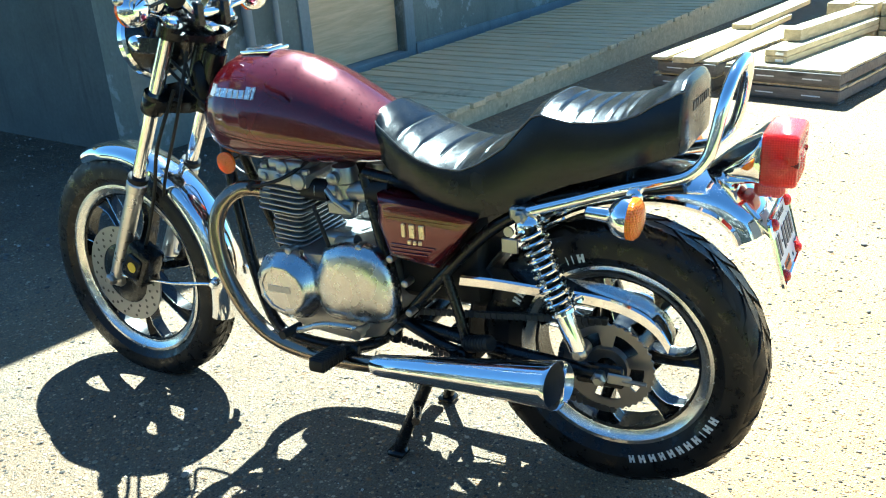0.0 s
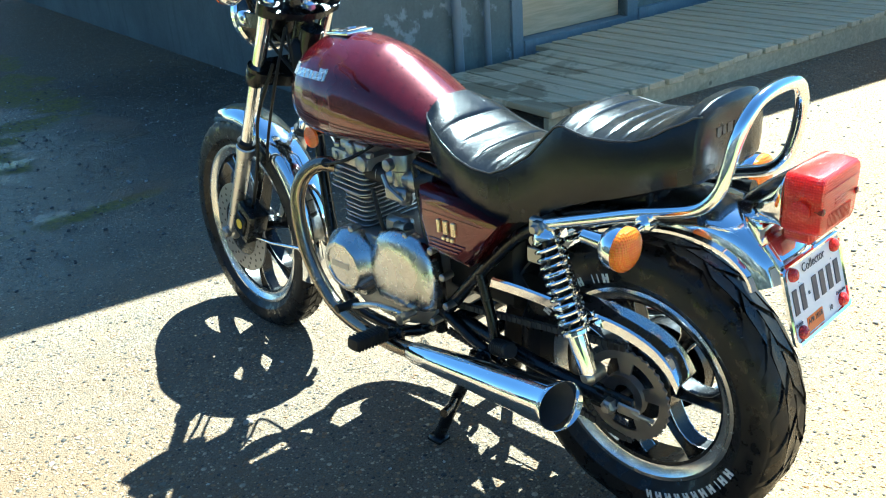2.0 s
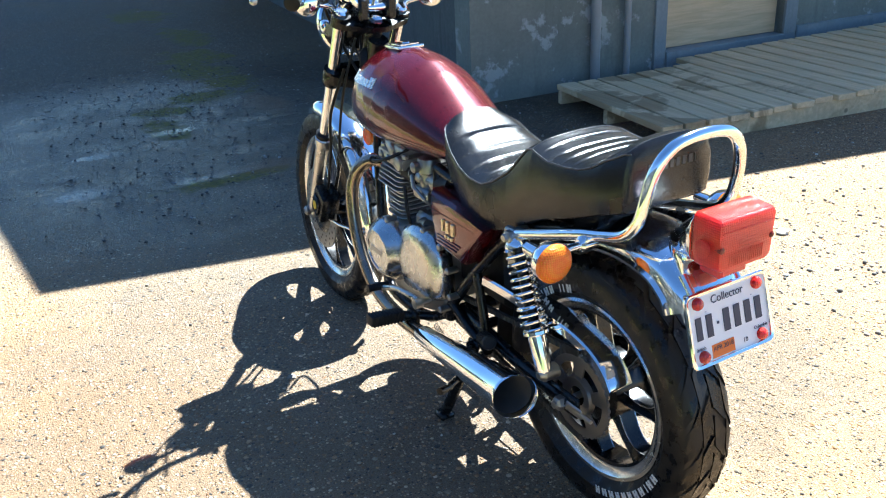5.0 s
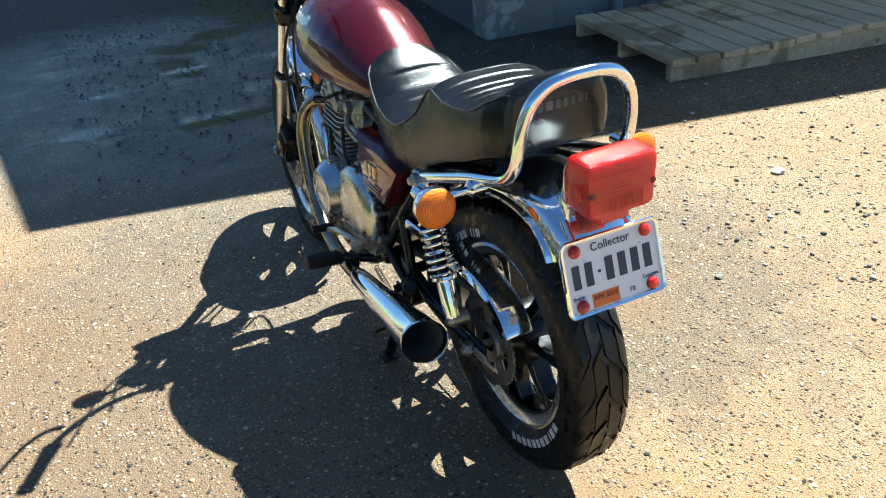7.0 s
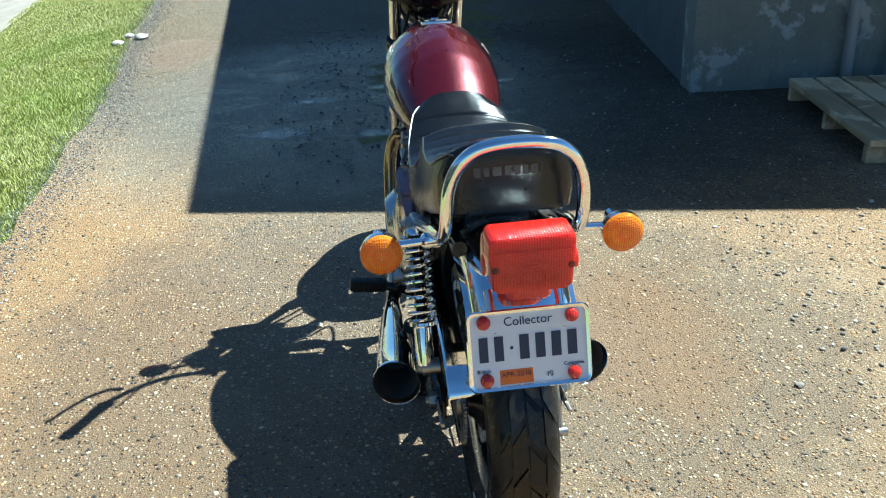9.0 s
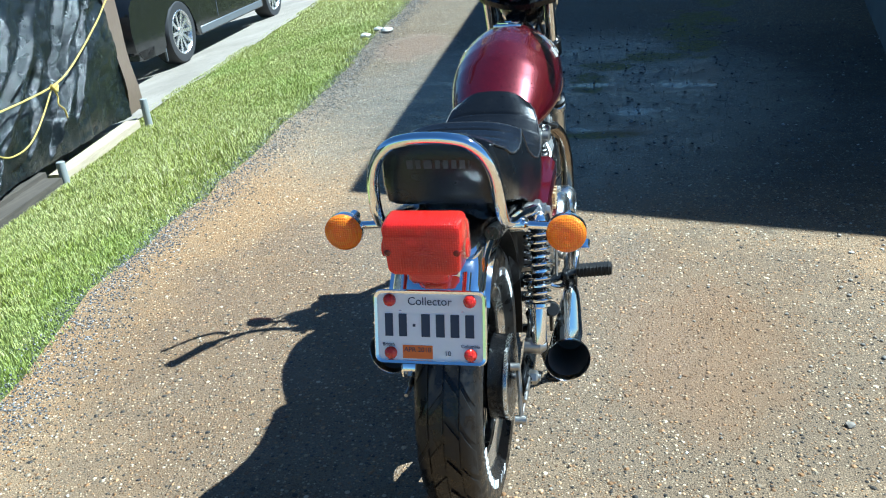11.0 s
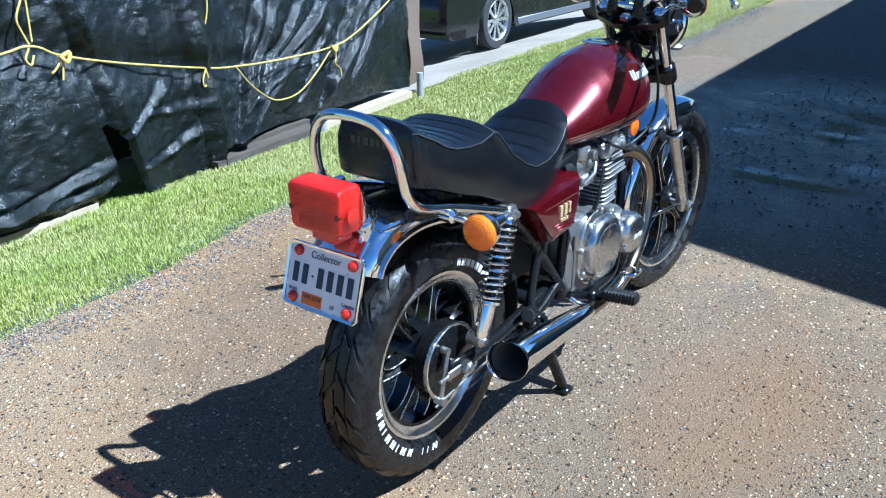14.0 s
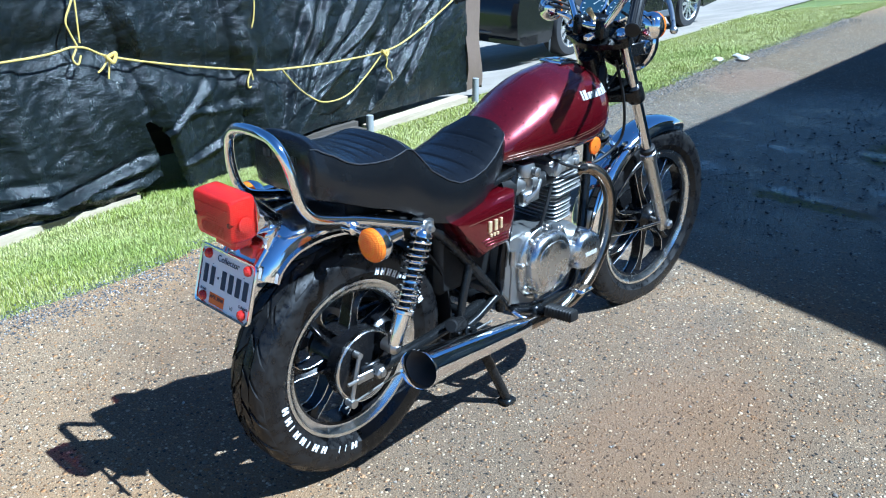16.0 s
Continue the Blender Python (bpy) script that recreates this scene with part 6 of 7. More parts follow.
for s in (-1, 1):
    bm = B()
    tube(bm, [TILT @ Vector(p) for p in ((s * 0.085, 0.122, 0.135), (s * 0.115, 0.110, 0.150), (s * 0.130, 0.06, 0.165), (s * 0.125, -0.01, 0.195), (s * 0.06, -0.05, 0.232))], 0.0045, 8, 5)
    tube(bm, [TILT @ Vector(p) for p in ((s * 0.075, 0.09, 0.130), (s * 0.098, 0.115, 0.142), (s * 0.125, 0.088, 0.158))], 0.011, 10)
    part("spark_plug_lead", bm, black_rubber, eng, "black spark plug cap and lead")
bm = B()
loops = []
for x in (-0.125, -0.12, 0.12, 0.125):
    k = 1.0 if abs(x) < 0.122 else 0.97
    c = (0.69, 0.40)
    loops.append([Vector((x, c[0] + (y - c[0]) * k, c[1] + (z - c[1]) * k)) for y, z in ((0.895, 0.40), (0.88, 0.47), (0.84, 0.495), (0.70, 0.505), (0.61, 0.530), (0.55, 0.522), (0.532, 0.47), (0.532, 0.36), (0.57, 0.315), (0.66, 0.290), (0.80, 0.300), (0.87, 0.34))])
rings(bm, loops)
part("crankcase", bm, case_alloy, eng)


def cover(bm, pts, x0, steps, s):
    """A domed case cover: an outline drawn in step by step as it rises."""
    cy = sum(p[0] for p in pts) / len(pts)
    cz = sum(p[1] for p in pts) / len(pts)
    loops = []
    for dx, k in steps:
        loops.append([Vector((s * (x0 + dx), cy + (y - cy) * k, cz + (z - cz) * k)) for y, z in pts])
    rings(bm, loops)


def blob(c, ry, rz, n=28, power=2.0, turn=0.0):
    out = []
    for k in range(n):
        a = 2 * math.pi * k / n
        u, v = math.copysign(abs(math.cos(a)) ** (2 / power), math.cos(a)) * ry, math.copysign(abs(math.sin(a)) ** (2 / power), math.sin(a)) * rz
        out.append((c[0] + u * math.cos(turn) - v * math.sin(turn), c[1] + u * math.sin(turn) + v * math.cos(turn)))
    return out


bm = B()
cover(bm, blob((0.812, 0.418), 0.096, 0.092, 11, 2.0, 0.2), 0.118, ((0, 1.0), (0.018, 1.0), (0.025, 0.965), (0.030, 0.94), (0.053, 0.72), (0.057, 0.69), (0.058, 0.66), (0.058, 0.58), (0.055, 0.565), (0.0555, 0.30), (0.0565, 0.05)), -1)
alt = part("alternator_cover", bm, satin_alloy, eng, "polished faceted alternator cover")
bm = B()
box(bm, (-0.1750, 0.785, 0.412), (-0.1725, 0.850, 0.428), 0.0)
part("cover_mark", bm, cast_alloy, eng, smooth=False)
bm = B()
outline = [(p.y, p.z) for p in smooth_line([(0, *q) for q in ((0.700, 0.525), (0.640, 0.545), (0.565, 0.538), (0.524, 0.490), (0.514, 0.410), (0.535, 0.366), (0.620, 0.350), (0.715, 0.356), (0.735, 0.44), (0.700, 0.525))], 4)][:-1]
cover(bm, outline, 0.118, ((0, 1.0), (0.016, 1.0), (0.022, 0.985), (0.028, 0.95), (0.036, 0.88), (0.042, 0.76), (0.0455, 0.60), (0.047, 0.40), (0.0475, 0.15)), -1)
part("sprocket_cover", bm, satin_alloy, eng, "polished sprocket cover")
for y, z in ((0.70, 0.495), (0.60, 0.54), (0.52, 0.525), (0.487, 0.47), (0.482, 0.40), (0.86, 0.36), (0.84, 0.485), (0.80, 0.508), (0.53, 0.345)):
    bm = B()
    spin(bm, along((-0.115, y, z), (-0.150, y, z)), [(0, 0.009), (0.030, 0.009), (0.033, 0.006)], 10)
    part("case_bolt", bm, steel, eng)
bm = B()
cover(bm, blob((0.700, 0.416), 0.112, 0.112, 32, 2.4), 0.118, ((0, 1.0), (0.016, 1.0), (0.020, 0.97), (0.024, 0.84), (0.040, 0.82), (0.048, 0.77), (0.052, 0.68), (0.052, 0.62), (0.054, 0.60), (0.055, 0.4)), 1)
part("clutch_cover", bm, satin_alloy, eng, "polished round clutch cover")
bm = B()
cover(bm, blob((0.872, 0.405), 0.066, 0.062, 28, 2.2), 0.118, ((0, 1.0), (0.040, 1.0), (0.048, 0.95), (0.058, 0.84), (0.061, 0.70)), 1)
pc = part("points_cover", bm, satin_alloy, eng, "round polished ignition cover")
bm = B()
box(bm, (0.178, 0.849, 0.394), (0.1805, 0.906, 0.406), 0.0)
part("cover_mark", bm, silver_letter, eng, smooth=False)
for k in range(9):
    a = 2 * math.pi * k / 9 + 0.2
    bm = B()
    y, z = 0.700 + 0.108 * math.cos(a), 0.416 + 0.108 * math.sin(a)
    spin(bm, along((0.115, y, z), (0.150, y, z)), [(0, 0.009), (0.029, 0.009), (0.032, 0.006)], 10)
    part("case_bolt", bm, steel, eng)
bm = B()
box(bm, (-0.09, 0.66, 0.498), (-0.05, 0.74, 0.545), 0.012)
tube(bm, [(-0.075, 0.70, 0.52), (-0.11, 0.66, 0.535), (-0.115, 0.62, 0.545)], 0.014, 12)
part("starter_motor", bm, case_alloy, eng)
for s in (-1, 1):
    bm = B()
    spin(bm, along((s * 0.080, 0.66, 0.585), (s * 0.080, 0.66, 0.715)), [(0, 0.014), (0.008, 0.020), (0.030, 0.022), (0.034, 0.027), (0.085, 0.027), (0.09, 0.032), (0.11, 0.032), (0.125, 0.028), (0.13, 0.014)], 20)
    spin(bm, along((s * 0.080, 0.585, 0.655), (s * 0.080, 0.735, 0.645)), [(0, 0.030), (0.03, 0.030), (0.034, 0.024), (0.11, 0.022), (0.15, 0.024)], 18)
    box(bm, (s * 0.103 - 0.012, 0.625, 0.60), (s * 0.103 + 0.012, 0.695, 0.635), 0.006)
    tube(bm, [(s * 0.116, 0.69, 0.66), (s * 0.130, 0.66, 0.640), (s * 0.116, 0.63, 0.61)], 0.006, 8)
    spin(bm, along((s * 0.106, 0.665, 0.69), (s * 0.128, 0.665, 0.69)), [(0, 0.014), (0.02, 0.014), (0.024, 0.008)], 12)
    part("carburettor", bm, case_alloy, eng, "stained alloy carburettor")
    bm = B()
    spin(bm, along((s * 0.080, 0.53, 0.662), (s * 0.080, 0.59, 0.655)), [(0, 0.036), (0.05, 0.032), (0.06, 0.034)], 18)
    part("intake_boot", bm, black_rubber, eng)
    bm = B()
    spin(bm, along((s * 0.080, 0.70, 0.645), (s * 0.075, 0.778, 0.644)), [(0, 0.026), (0.055, 0.026), (0.078, 0.030)], 18)
    part("intake_boot", bm, black_rubber, eng)
bm = B()
tube(bm, [(-0.118, 0.73, 0.62), (-0.13, 0.70, 0.56), (-0.12, 0.69, 0.50)], 0.005, 8, 4)
part("breather_hose", bm, black_rubber, eng)
bm = B()
tube(bm, [(0.118, 0.74, 0.63), (0.128, 0.70, 0.56), (0.12, 0.68, 0.50)], 0.005, 8, 4)
part("breather_hose", bm, black_rubber, eng)

# ---- exhaust ----


def slash(bm, m, length, s):
    """Cuts a silencer's mouth aslant, open to the outer side."""
    inv = m.inverted()
    out = inv.to_3x3() @ Vector((s, 0, 0))
    for v in bm.verts:
        p = inv @ v.co
        k = max(0.0, min(1.0, (p.z - length + 0.11) / 0.09))
        p.z -= 0.22 * k * (p.x * out.x + p.y * out.y)
        v.co = m @ p


for s in (-1, 1):
    ex = new("exhaust")
    ex.parent = bike
    ex["label"] = "chrome header pipe with a trumpet-shaped silencer"
    bm = B()
    tube(bm, [(s * 0.072, 0.885, 0.628), (s * 0.095, 0.955, 0.632), (s * 0.125, 1.000, 0.595), (s * 0.142, 1.018, 0.520), (s * 0.148, 1.000, 0.420), (s * 0.152, 0.950, 0.335), (s * 0.158, 0.880, 0.282), (s * 0.168, 0.780, 0.262), (s * 0.180, 0.65, 0.266), (s * 0.190, 0.52, 0.282)], 0.0195, 18, 6)
    part("header_pipe", bm, pipe_chrome, ex, "chrome header pipe browned by heat")
    bm = B()
    spin(bm, along((s * 0.071, 0.875, 0.627), (s * 0.082, 0.915, 0.632)), [(0, 0.032), (0.018, 0.032), (0.024, 0.026), (0.03, 0.022)], 18)
    part("collar", bm, cast_alloy, ex)
    a, b = Vector((s * 0.188, 0.56, 0.277)), Vector((s * 0.211, 0.105, 0.335))
    m, L = along(a, b), (b - a).length
    bm = B()
    spin(bm, m, [(0, 0.021), (0.02, 0.026), (0.10, 0.030), (L * 0.5, 0.037), (L * 0.8, 0.044), (L - 0.012, 0.0495), (L - 0.003, 0.0515), (L, 0.0505), (L - 0.003, 0.0485), (L - 0.018, 0.0455)], 36, False)
    slash(bm, m, L, s)
    part("silencer", bm, chrome, ex)
    bm = B()
    spin(bm, m, [(L - 0.017, 0.0457), (L - 0.03, 0.0445), (L - 0.08, 0.040), (L - 0.14, 0.034), (L - 0.142, 0.012), (L - 0.20, 0.010)], 28, False)
    slash(bm, m, L, s)
    part("bore", bm, soot_shade, ex, "soot-black bore")
    bm = B()
    box(bm, (s * 0.150 - 0.004, 0.345, 0.270), (s * 0.150 + 0.004, 0.385, 0.335), 0.003)
    tube(bm, [(s * 0.13, 0.365, 0.325), (s * 0.165, 0.365, 0.325)], 0.010, 10)
    part("hanger", bm, black_paint, ex)

# ---- pegs, levers, stand ----
for s in (-1, 1):
    bm = B()
    box(bm, (0, -0.019, -0.015), (0.100, 0.019, 0.015), 0.009, Matrix.Translation((s * 0.195, 0.645, 0.300)) @ pose(0, 0, 0, 0, -6 * s, 0) @ Matrix.Diagonal((s, 1, 1, 1)), 2)
    peg = part("footpeg", bm, black_rubber, bike, "ribbed black rubber rider footpeg")
    for k in range(9):
        bm = B()
        box(bm, (0.008 + k * 0.010, -0.0205, -0.0165), (0.013 + k * 0.010, 0.0205, 0.0165), 0.003, Matrix.Translation((s * 0.195, 0.645, 0.300)) @ pose(0, 0, 0, 0, -6 * s, 0) @ Matrix.Diagonal((s, 1, 1, 1)))
        part("rib", bm, black_rubber, peg)
    bm = B()
    tube(bm, [(s * 0.11, 0.60, 0.285), (s * 0.15, 0.63, 0.288), (s * 0.198, 0.645, 0.298)], 0.012, 10)
    box(bm, (s * 0.165 - 0.010, 0.615, 0.270), (s * 0.165 + 0.010, 0.66, 0.305), 0.005)
    part("peg_bracket", bm, black_paint, bike)
    bm = B()
    m = along((s * 0.135, 0.345, 0.345), (s * 0.165, 0.270, 0.375))
    spin(bm, m, [(0, 0.010), (0.002, 0.017), (0.010, 0.018), (0.075, 0.018), (0.082, 0.015)], 14)
    for k in range(7):
        spin(bm, m, [(0.008 + k * 0.010, 0.0195), (0.012 + k * 0.010, 0.0195)], 14)
    part("passenger_peg", bm, black_rubber, bike, "folded black passenger footpeg")
bm = B()
tube(bm, [(-0.150, 0.615, 0.338), (-0.172, 0.64, 0.352), (-0.180, 0.70, 0.350), (-0.182, 0.755, 0.330), (-0.184, 0.775, 0.325)], 0.0075, 10, 4)
spin(bm, along((-0.120, 0.612, 0.336), (-0.178, 0.612, 0.336)), [(0, 0.008), (0.03, 0.008), (0.032, 0.014), (0.055, 0.014)], 14)
part("gear_lever", bm, fork_alloy, bike, "curved bright gear lever")
bm = B()
tube(bm, [(-0.165, 0.778, 0.326), (-0.225, 0.785, 0.328)], 0.011, 12)
part("gear_toe_rubber", bm, black_rubber, bike)
bm = B()
tube(bm, [(0.118, 0.585, 0.285), (0.150, 0.60, 0.270), (0.182, 0.68, 0.262), (0.188, 0.76, 0.285), (0.190, 0.80, 0.310)], 0.009, 10, 4)
box(bm, (0.175, 0.775, 0.305), (0.225, 0.835, 0.318), 0.005)
part("brake_pedal", bm, chrome, bike, "chrome rear brake pedal")
bm = B()
tube(bm, [(0.125, 0.54, 0.52), (0.150, 0.535, 0.44), (0.150, 0.53, 0.34)], 0.004, 8)
spin(bm, along((0.150, 0.535, 0.50), (0.150, 0.534, 0.46)), [(0, 0.009), (0.04, 0.009)], 10)
part("brake_switch", bm, steel, bike)
st = new("centre_stand")
st.parent = bike
for s in (-1, 1):
    bm = B()
    tube(bm, [(s * 0.085, 0.455, 0.265), (s * 0.10, 0.48, 0.19), (s * 0.118, 0.525, 0.085), (s * 0.130, 0.555, 0.012)], 0.015, 12, 3)
    box(bm, (s * 0.132 - 0.022, 0.532, 0.0), (s * 0.132 + 0.022, 0.578, 0.018), 0.006)
    part("leg", bm, black_paint, st)
bm = B()
tube(bm, [(-0.10, 0.475, 0.205), (0.10, 0.475, 0.205)], 0.013, 12)
tube(bm, [(-0.118, 0.500, 0.145), (-0.165, 0.47, 0.150), (-0.20, 0.455, 0.158)], 0.010, 10)
part("cross_tube", bm, black_paint, st)
bm = B()
pts = [Vector((-0.12, 0.60, 0.262)).lerp(Vector((-0.105, 0.49, 0.180)), k / 120) + Vector((0.007 * math.cos(k * 0.9), 0, 0.007 * math.sin(k * 0.9))) for k in range(121)]
tube(bm, pts, 0.0016, 5)
part("return_spring", bm, steel, st)

# ---- front end ----
FA = Vector((0, 1.462, 0.318))
rake = (Vector((0, 1.108, 0.990)) - FA).normalized()
for s in (-1, 1):
    fk = new("fork_leg")
    fk.parent = bike
    base = Vector((s * 0.092, FA.y, FA.z))
    m = along(base + rake * -0.012, base + rake)
    bm = B()
    spin(bm, m, [(0, 0.018), (0.02, 0.021), (0.06, 0.0215), (0.315, 0.0225), (0.32, 0.027), (0.342, 0.027), (0.347, 0.022)], 24)
    box(bm, (s * 0.092 - 0.014, FA.y - 0.022, FA.z - 0.026), (s * 0.092 + 0.014, FA.y + 0.022, FA.z + 0.02), 0.008)
    part("slider", bm, fork_alloy, fk, "satin alloy fork slider")
    bm = B()
    spin(bm, m, [(0.32, 0.0178), (0.80, 0.0178)], 24)
    part("stanchion", bm, chrome, fk, "chrome fork tube")
    bm = B()
    spin(bm, m, [(0.560, 0.0265), (0.565, 0.029), (0.600, 0.029), (0.605, 0.0265)], 24)
    part("clamp_ring", bm, black_paint, fk)
    bm = B()
    spin(bm, m, [(0.345, 0.023), (0.349, 0.0265), (0.362, 0.0265), (0.367, 0.019)], 24)
    part("dust_seal", bm, black_rubber, fk)
bm = B()
mid = FA + rake * 0.582
top = FA + rake * 0.772
for c, w in ((mid, 0.030), (top, 0.018)):
    m = along(c, c + rake)
    loops = []
    for z in (-w / 2, w / 2):
        loops.append([m @ Vector(p) for p in ((-0.115, -0.015, z), (-0.100, -0.034, z), (-0.03, -0.062, z), (0.03, -0.062, z), (0.100, -0.034, z), (0.115, -0.015, z), (0.115, 0.015, z), (0.10, 0.032, z), (0, 0.030, z), (-0.10, 0.032, z), (-0.115, 0.015, z))])
    rings(bm, loops)
    for s in (-1, 1):
        spin(bm, along(c + Vector((s * 0.092, 0, 0)) - rake * 0.014, c + Vector((s * 0.092, 0, 0)) + rake * 0.02), [(0, 0.028), (0.034, 0.028)], 20)
tube(bm, [mid + Vector((0, -0.034, -0.02)), top + Vector((0, -0.034, -0.01))], 0.026, 16)
part("triple_clamp", bm, black_paint, bike, "black fork yokes")
for s in (-1, 1):
    bm = B()
    c = top + Vector((s * 0.092, 0, 0))
    spin(bm, along(c + rake * 0.01, c + rake * 0.05), [(0, 0.020), (0.018, 0.020), (0.024, 0.015)], 18)
    part("fork_cap", bm, chrome, bike, "chrome fork cap")
bm = B()
c = top + rake * 0.012 + Vector((0, -0.034, -0.012))
spin(bm, along(c, c + rake), [(0, 0.022), (0.012, 0.021), (0.016, 0.015)], 6)
part("stem_nut", bm, chrome, bike, "chrome steering stem nut")
bm = B()
tube(bm, [(-0.125, *FA.yz), (0.125, *FA.yz)], 0.009, 12)
for s in (-1, 1):
    spin(bm, along((s * 0.106, *FA.yz), (s * 0.128, *FA.yz)), [(0, 0.017), (0.014, 0.017), (0.02, 0.010)], 6)
part("front_axle", bm, steel, front)
# brake disc with drilled look: ring, carrier, dark studs painted for the holes' shade
bm = B()
lathe(bm, [(-0.066, 0.088), (-0.066, 0.140), (-0.061, 0.140), (-0.061, 0.088)], 56, "x", FA, closed=True)
disc = part("brake_disc", bm, steel, front, "drilled steel front brake disc")
bm = B()
for k in range(48):
    a = 2 * math.pi * k / 48
    r = (0.100, 0.114, 0.128)[k % 3]
    c = Vector((-0.0662, FA.y + r * math.cos(a), FA.z + r * math.sin(a)))
    spin(bm, along(c, c + Vector((-1, 0, 0))), [(0, 0.0045), (0.0006, 0.0045)], 8)
tagged(part("drilled_hole", bm, soot_shade, front, smooth=False), kind="stuff")
bm = B()
lathe(bm, [(-0.070, 0.02), (-0.072, 0.05), (-0.066, 0.085), (-0.063, 0.092), (-0.060, 0.085), (-0.056, 0.03)], 40, "x", FA)
part("disc_carrier", bm, wheel_black, front)
bm = B()
cpos = pose(-0.088, 1.352, 0.375, 30, 0, 0)
box(bm, (-0.030, -0.042, -0.055), (0.036, 0.042, 0.055), 0.014, cpos, 2)
box(bm, (-0.036, -0.026, -0.034), (-0.028, 0.026, 0.034), 0.006, cpos)
cal = part("brake_caliper", bm, black_paint, bike, "black brake caliper with a round yellow decal")
bm = B()
spin(bm, cpos @ along((-0.036, 0.0, 0.0), (-0.039, 0, 0)), [(0, 0.015), (0.0015, 0.015)], 20)
part("round_decal", bm, sticker_yellow, cal, smooth=False)
# front fender
bm = B()
loops = []
for k in range(41):
    a = radians(64 + (194 - 64) * k / 40)
    r = 0.352 + 0.006 * math.sin(math.pi * k / 40)
    u, v = math.cos(a), math.sin(a)
    W = 0.056 * (0.55 + 0.45 * min(1, k / 6)) if k < 6 else 0.056
    sec = [(-W, -0.024), (-W * 0.98, -0.010), (-W * 0.82, 0.004), (-W * 0.5, 0.012), (0, 0.015), (W * 0.5, 0.012), (W * 0.82, 0.004), (W * 0.98, -0.010), (W, -0.024)]
    sec += [(x * 0.97, q - 0.003) for x, q in sec[::-1]]
    loops.append([Vector((x, FA.y + (r + q) * u, FA.z + (r + q) * v)) for x, q in sec])
rings(bm, loops)
ff = part("front_fender", bm, chrome, bike, "curved chrome front fender")
for s in (-1, 1):
    bm = B()
    tube(bm, [(s * 0.095, FA.y - 0.02, FA.z + 0.01), (s * 0.080, 1.25, 0.33), (s * 0.064, 1.115, 0.345)], 0.0055, 10)
    spin(bm, along((s * 0.052, 1.113, 0.345), (s * 0.074, 1.113, 0.345)), [(0, 0.016), (0.012, 0.014), (0.02, 0.008)], 12)
    part("fender_stay", bm, chrome, ff)
    bm = B()
    tube(bm, [(s * 0.056, 1.30, 0.632), (s * 0.075, 1.305, 0.60), (s * 0.080, 1.315, 0.575)], 0.007, 8)
    part("fender_stay", bm, chrome, ff)
# cables and hoses
for pts, r in ((((-0.075, 1.14, 0.86), (-0.105, 1.20, 0.72), (-0.095, 1.25, 0.60), (-0.085, 1.32, 0.46), (-0.08, 1.35, 0.42)), 0.0048),
               (((-0.05, 1.10, 0.95), (-0.088, 1.13, 0.80), (-0.075, 1.22, 0.64), (-0.060, 1.26, 0.57)), 0.0042),
               (((0.06, 1.12, 0.93), (0.088, 1.14, 0.80), (0.075, 1.16, 0.68), (0.05, 1.08, 0.62), (0.04, 1.0, 0.62)), 0.0048),
               (((-0.13, 1.02, 1.09), (-0.11, 1.16, 1.04), (-0.06, 1.17, 0.92), (-0.04, 1.08, 0.82)), 0.0045),
               (((0.13, 1.02, 1.09), (0.11, 1.17, 1.03), (0.06, 1.17, 0.92), (0.03, 1.09, 0.82)), 0.0045),
               (((0.22, 0.94, 1.13), (0.12, 1.12, 1.08), (0.02, 1.18, 1.00), (-0.03, 1.12, 0.86)), 0.0042),
               (((-0.22, 0.94, 1.13), (-0.13, 1.14, 1.07), (-0.05, 1.20, 0.97), (0.0, 1.12, 0.84)), 0.0042)):
    bm = B()
    tube(bm, pts, r, 8, 6)
    part("control_cable", bm, black_rubber, bike)
# headlamp
hl = new("headlamp")
hl.parent = bike
hd = Vector((0, 1, -0.12)).normalized()
hc = Vector((0, 1.203, 0.976))
m = along(hc, hc + hd)
bm = B()
spin(bm, m, [(-0.045, 0.02), (-0.035, 0.05), (-0.01, 0.075), (0.03, 0.088), (0.058, 0.092)], 40)
part("bucket", bm, black_paint, hl, "black headlamp bucket")
bm = B()
spin(bm, m, [(0.055, 0.093), (0.062, 0.099), (0.078, 0.099), (0.084, 0.094), (0.083, 0.088)], 40, False)
part("chrome_ring", bm, chrome, hl)
bm = B()
spin(bm, m, [(0.080, 0.089), (0.092, 0.06), (0.098, 0.03), (0.099, 0.001)], 40)
part("headlamp_glass", bm, glass_dark, hl)
for s in (-1, 1):
    bm = B()
    spin(bm, along((s * 0.082, 1.214, 0.970), (s * 0.112, 1.214, 0.970)), [(0, 0.018), (0.02, 0.020), (0.026, 0.017), (0.03, 0.008)], 20)
    part("mounting_cap", bm, chrome, hl)
    bm = B()
    box(bm, (s * 0.10 - 0.004, 1.12, 0.947), (s * 0.10 + 0.004, 1.23, 0.987), 0.003)
    part("headlamp_ear", bm, black_paint, hl)
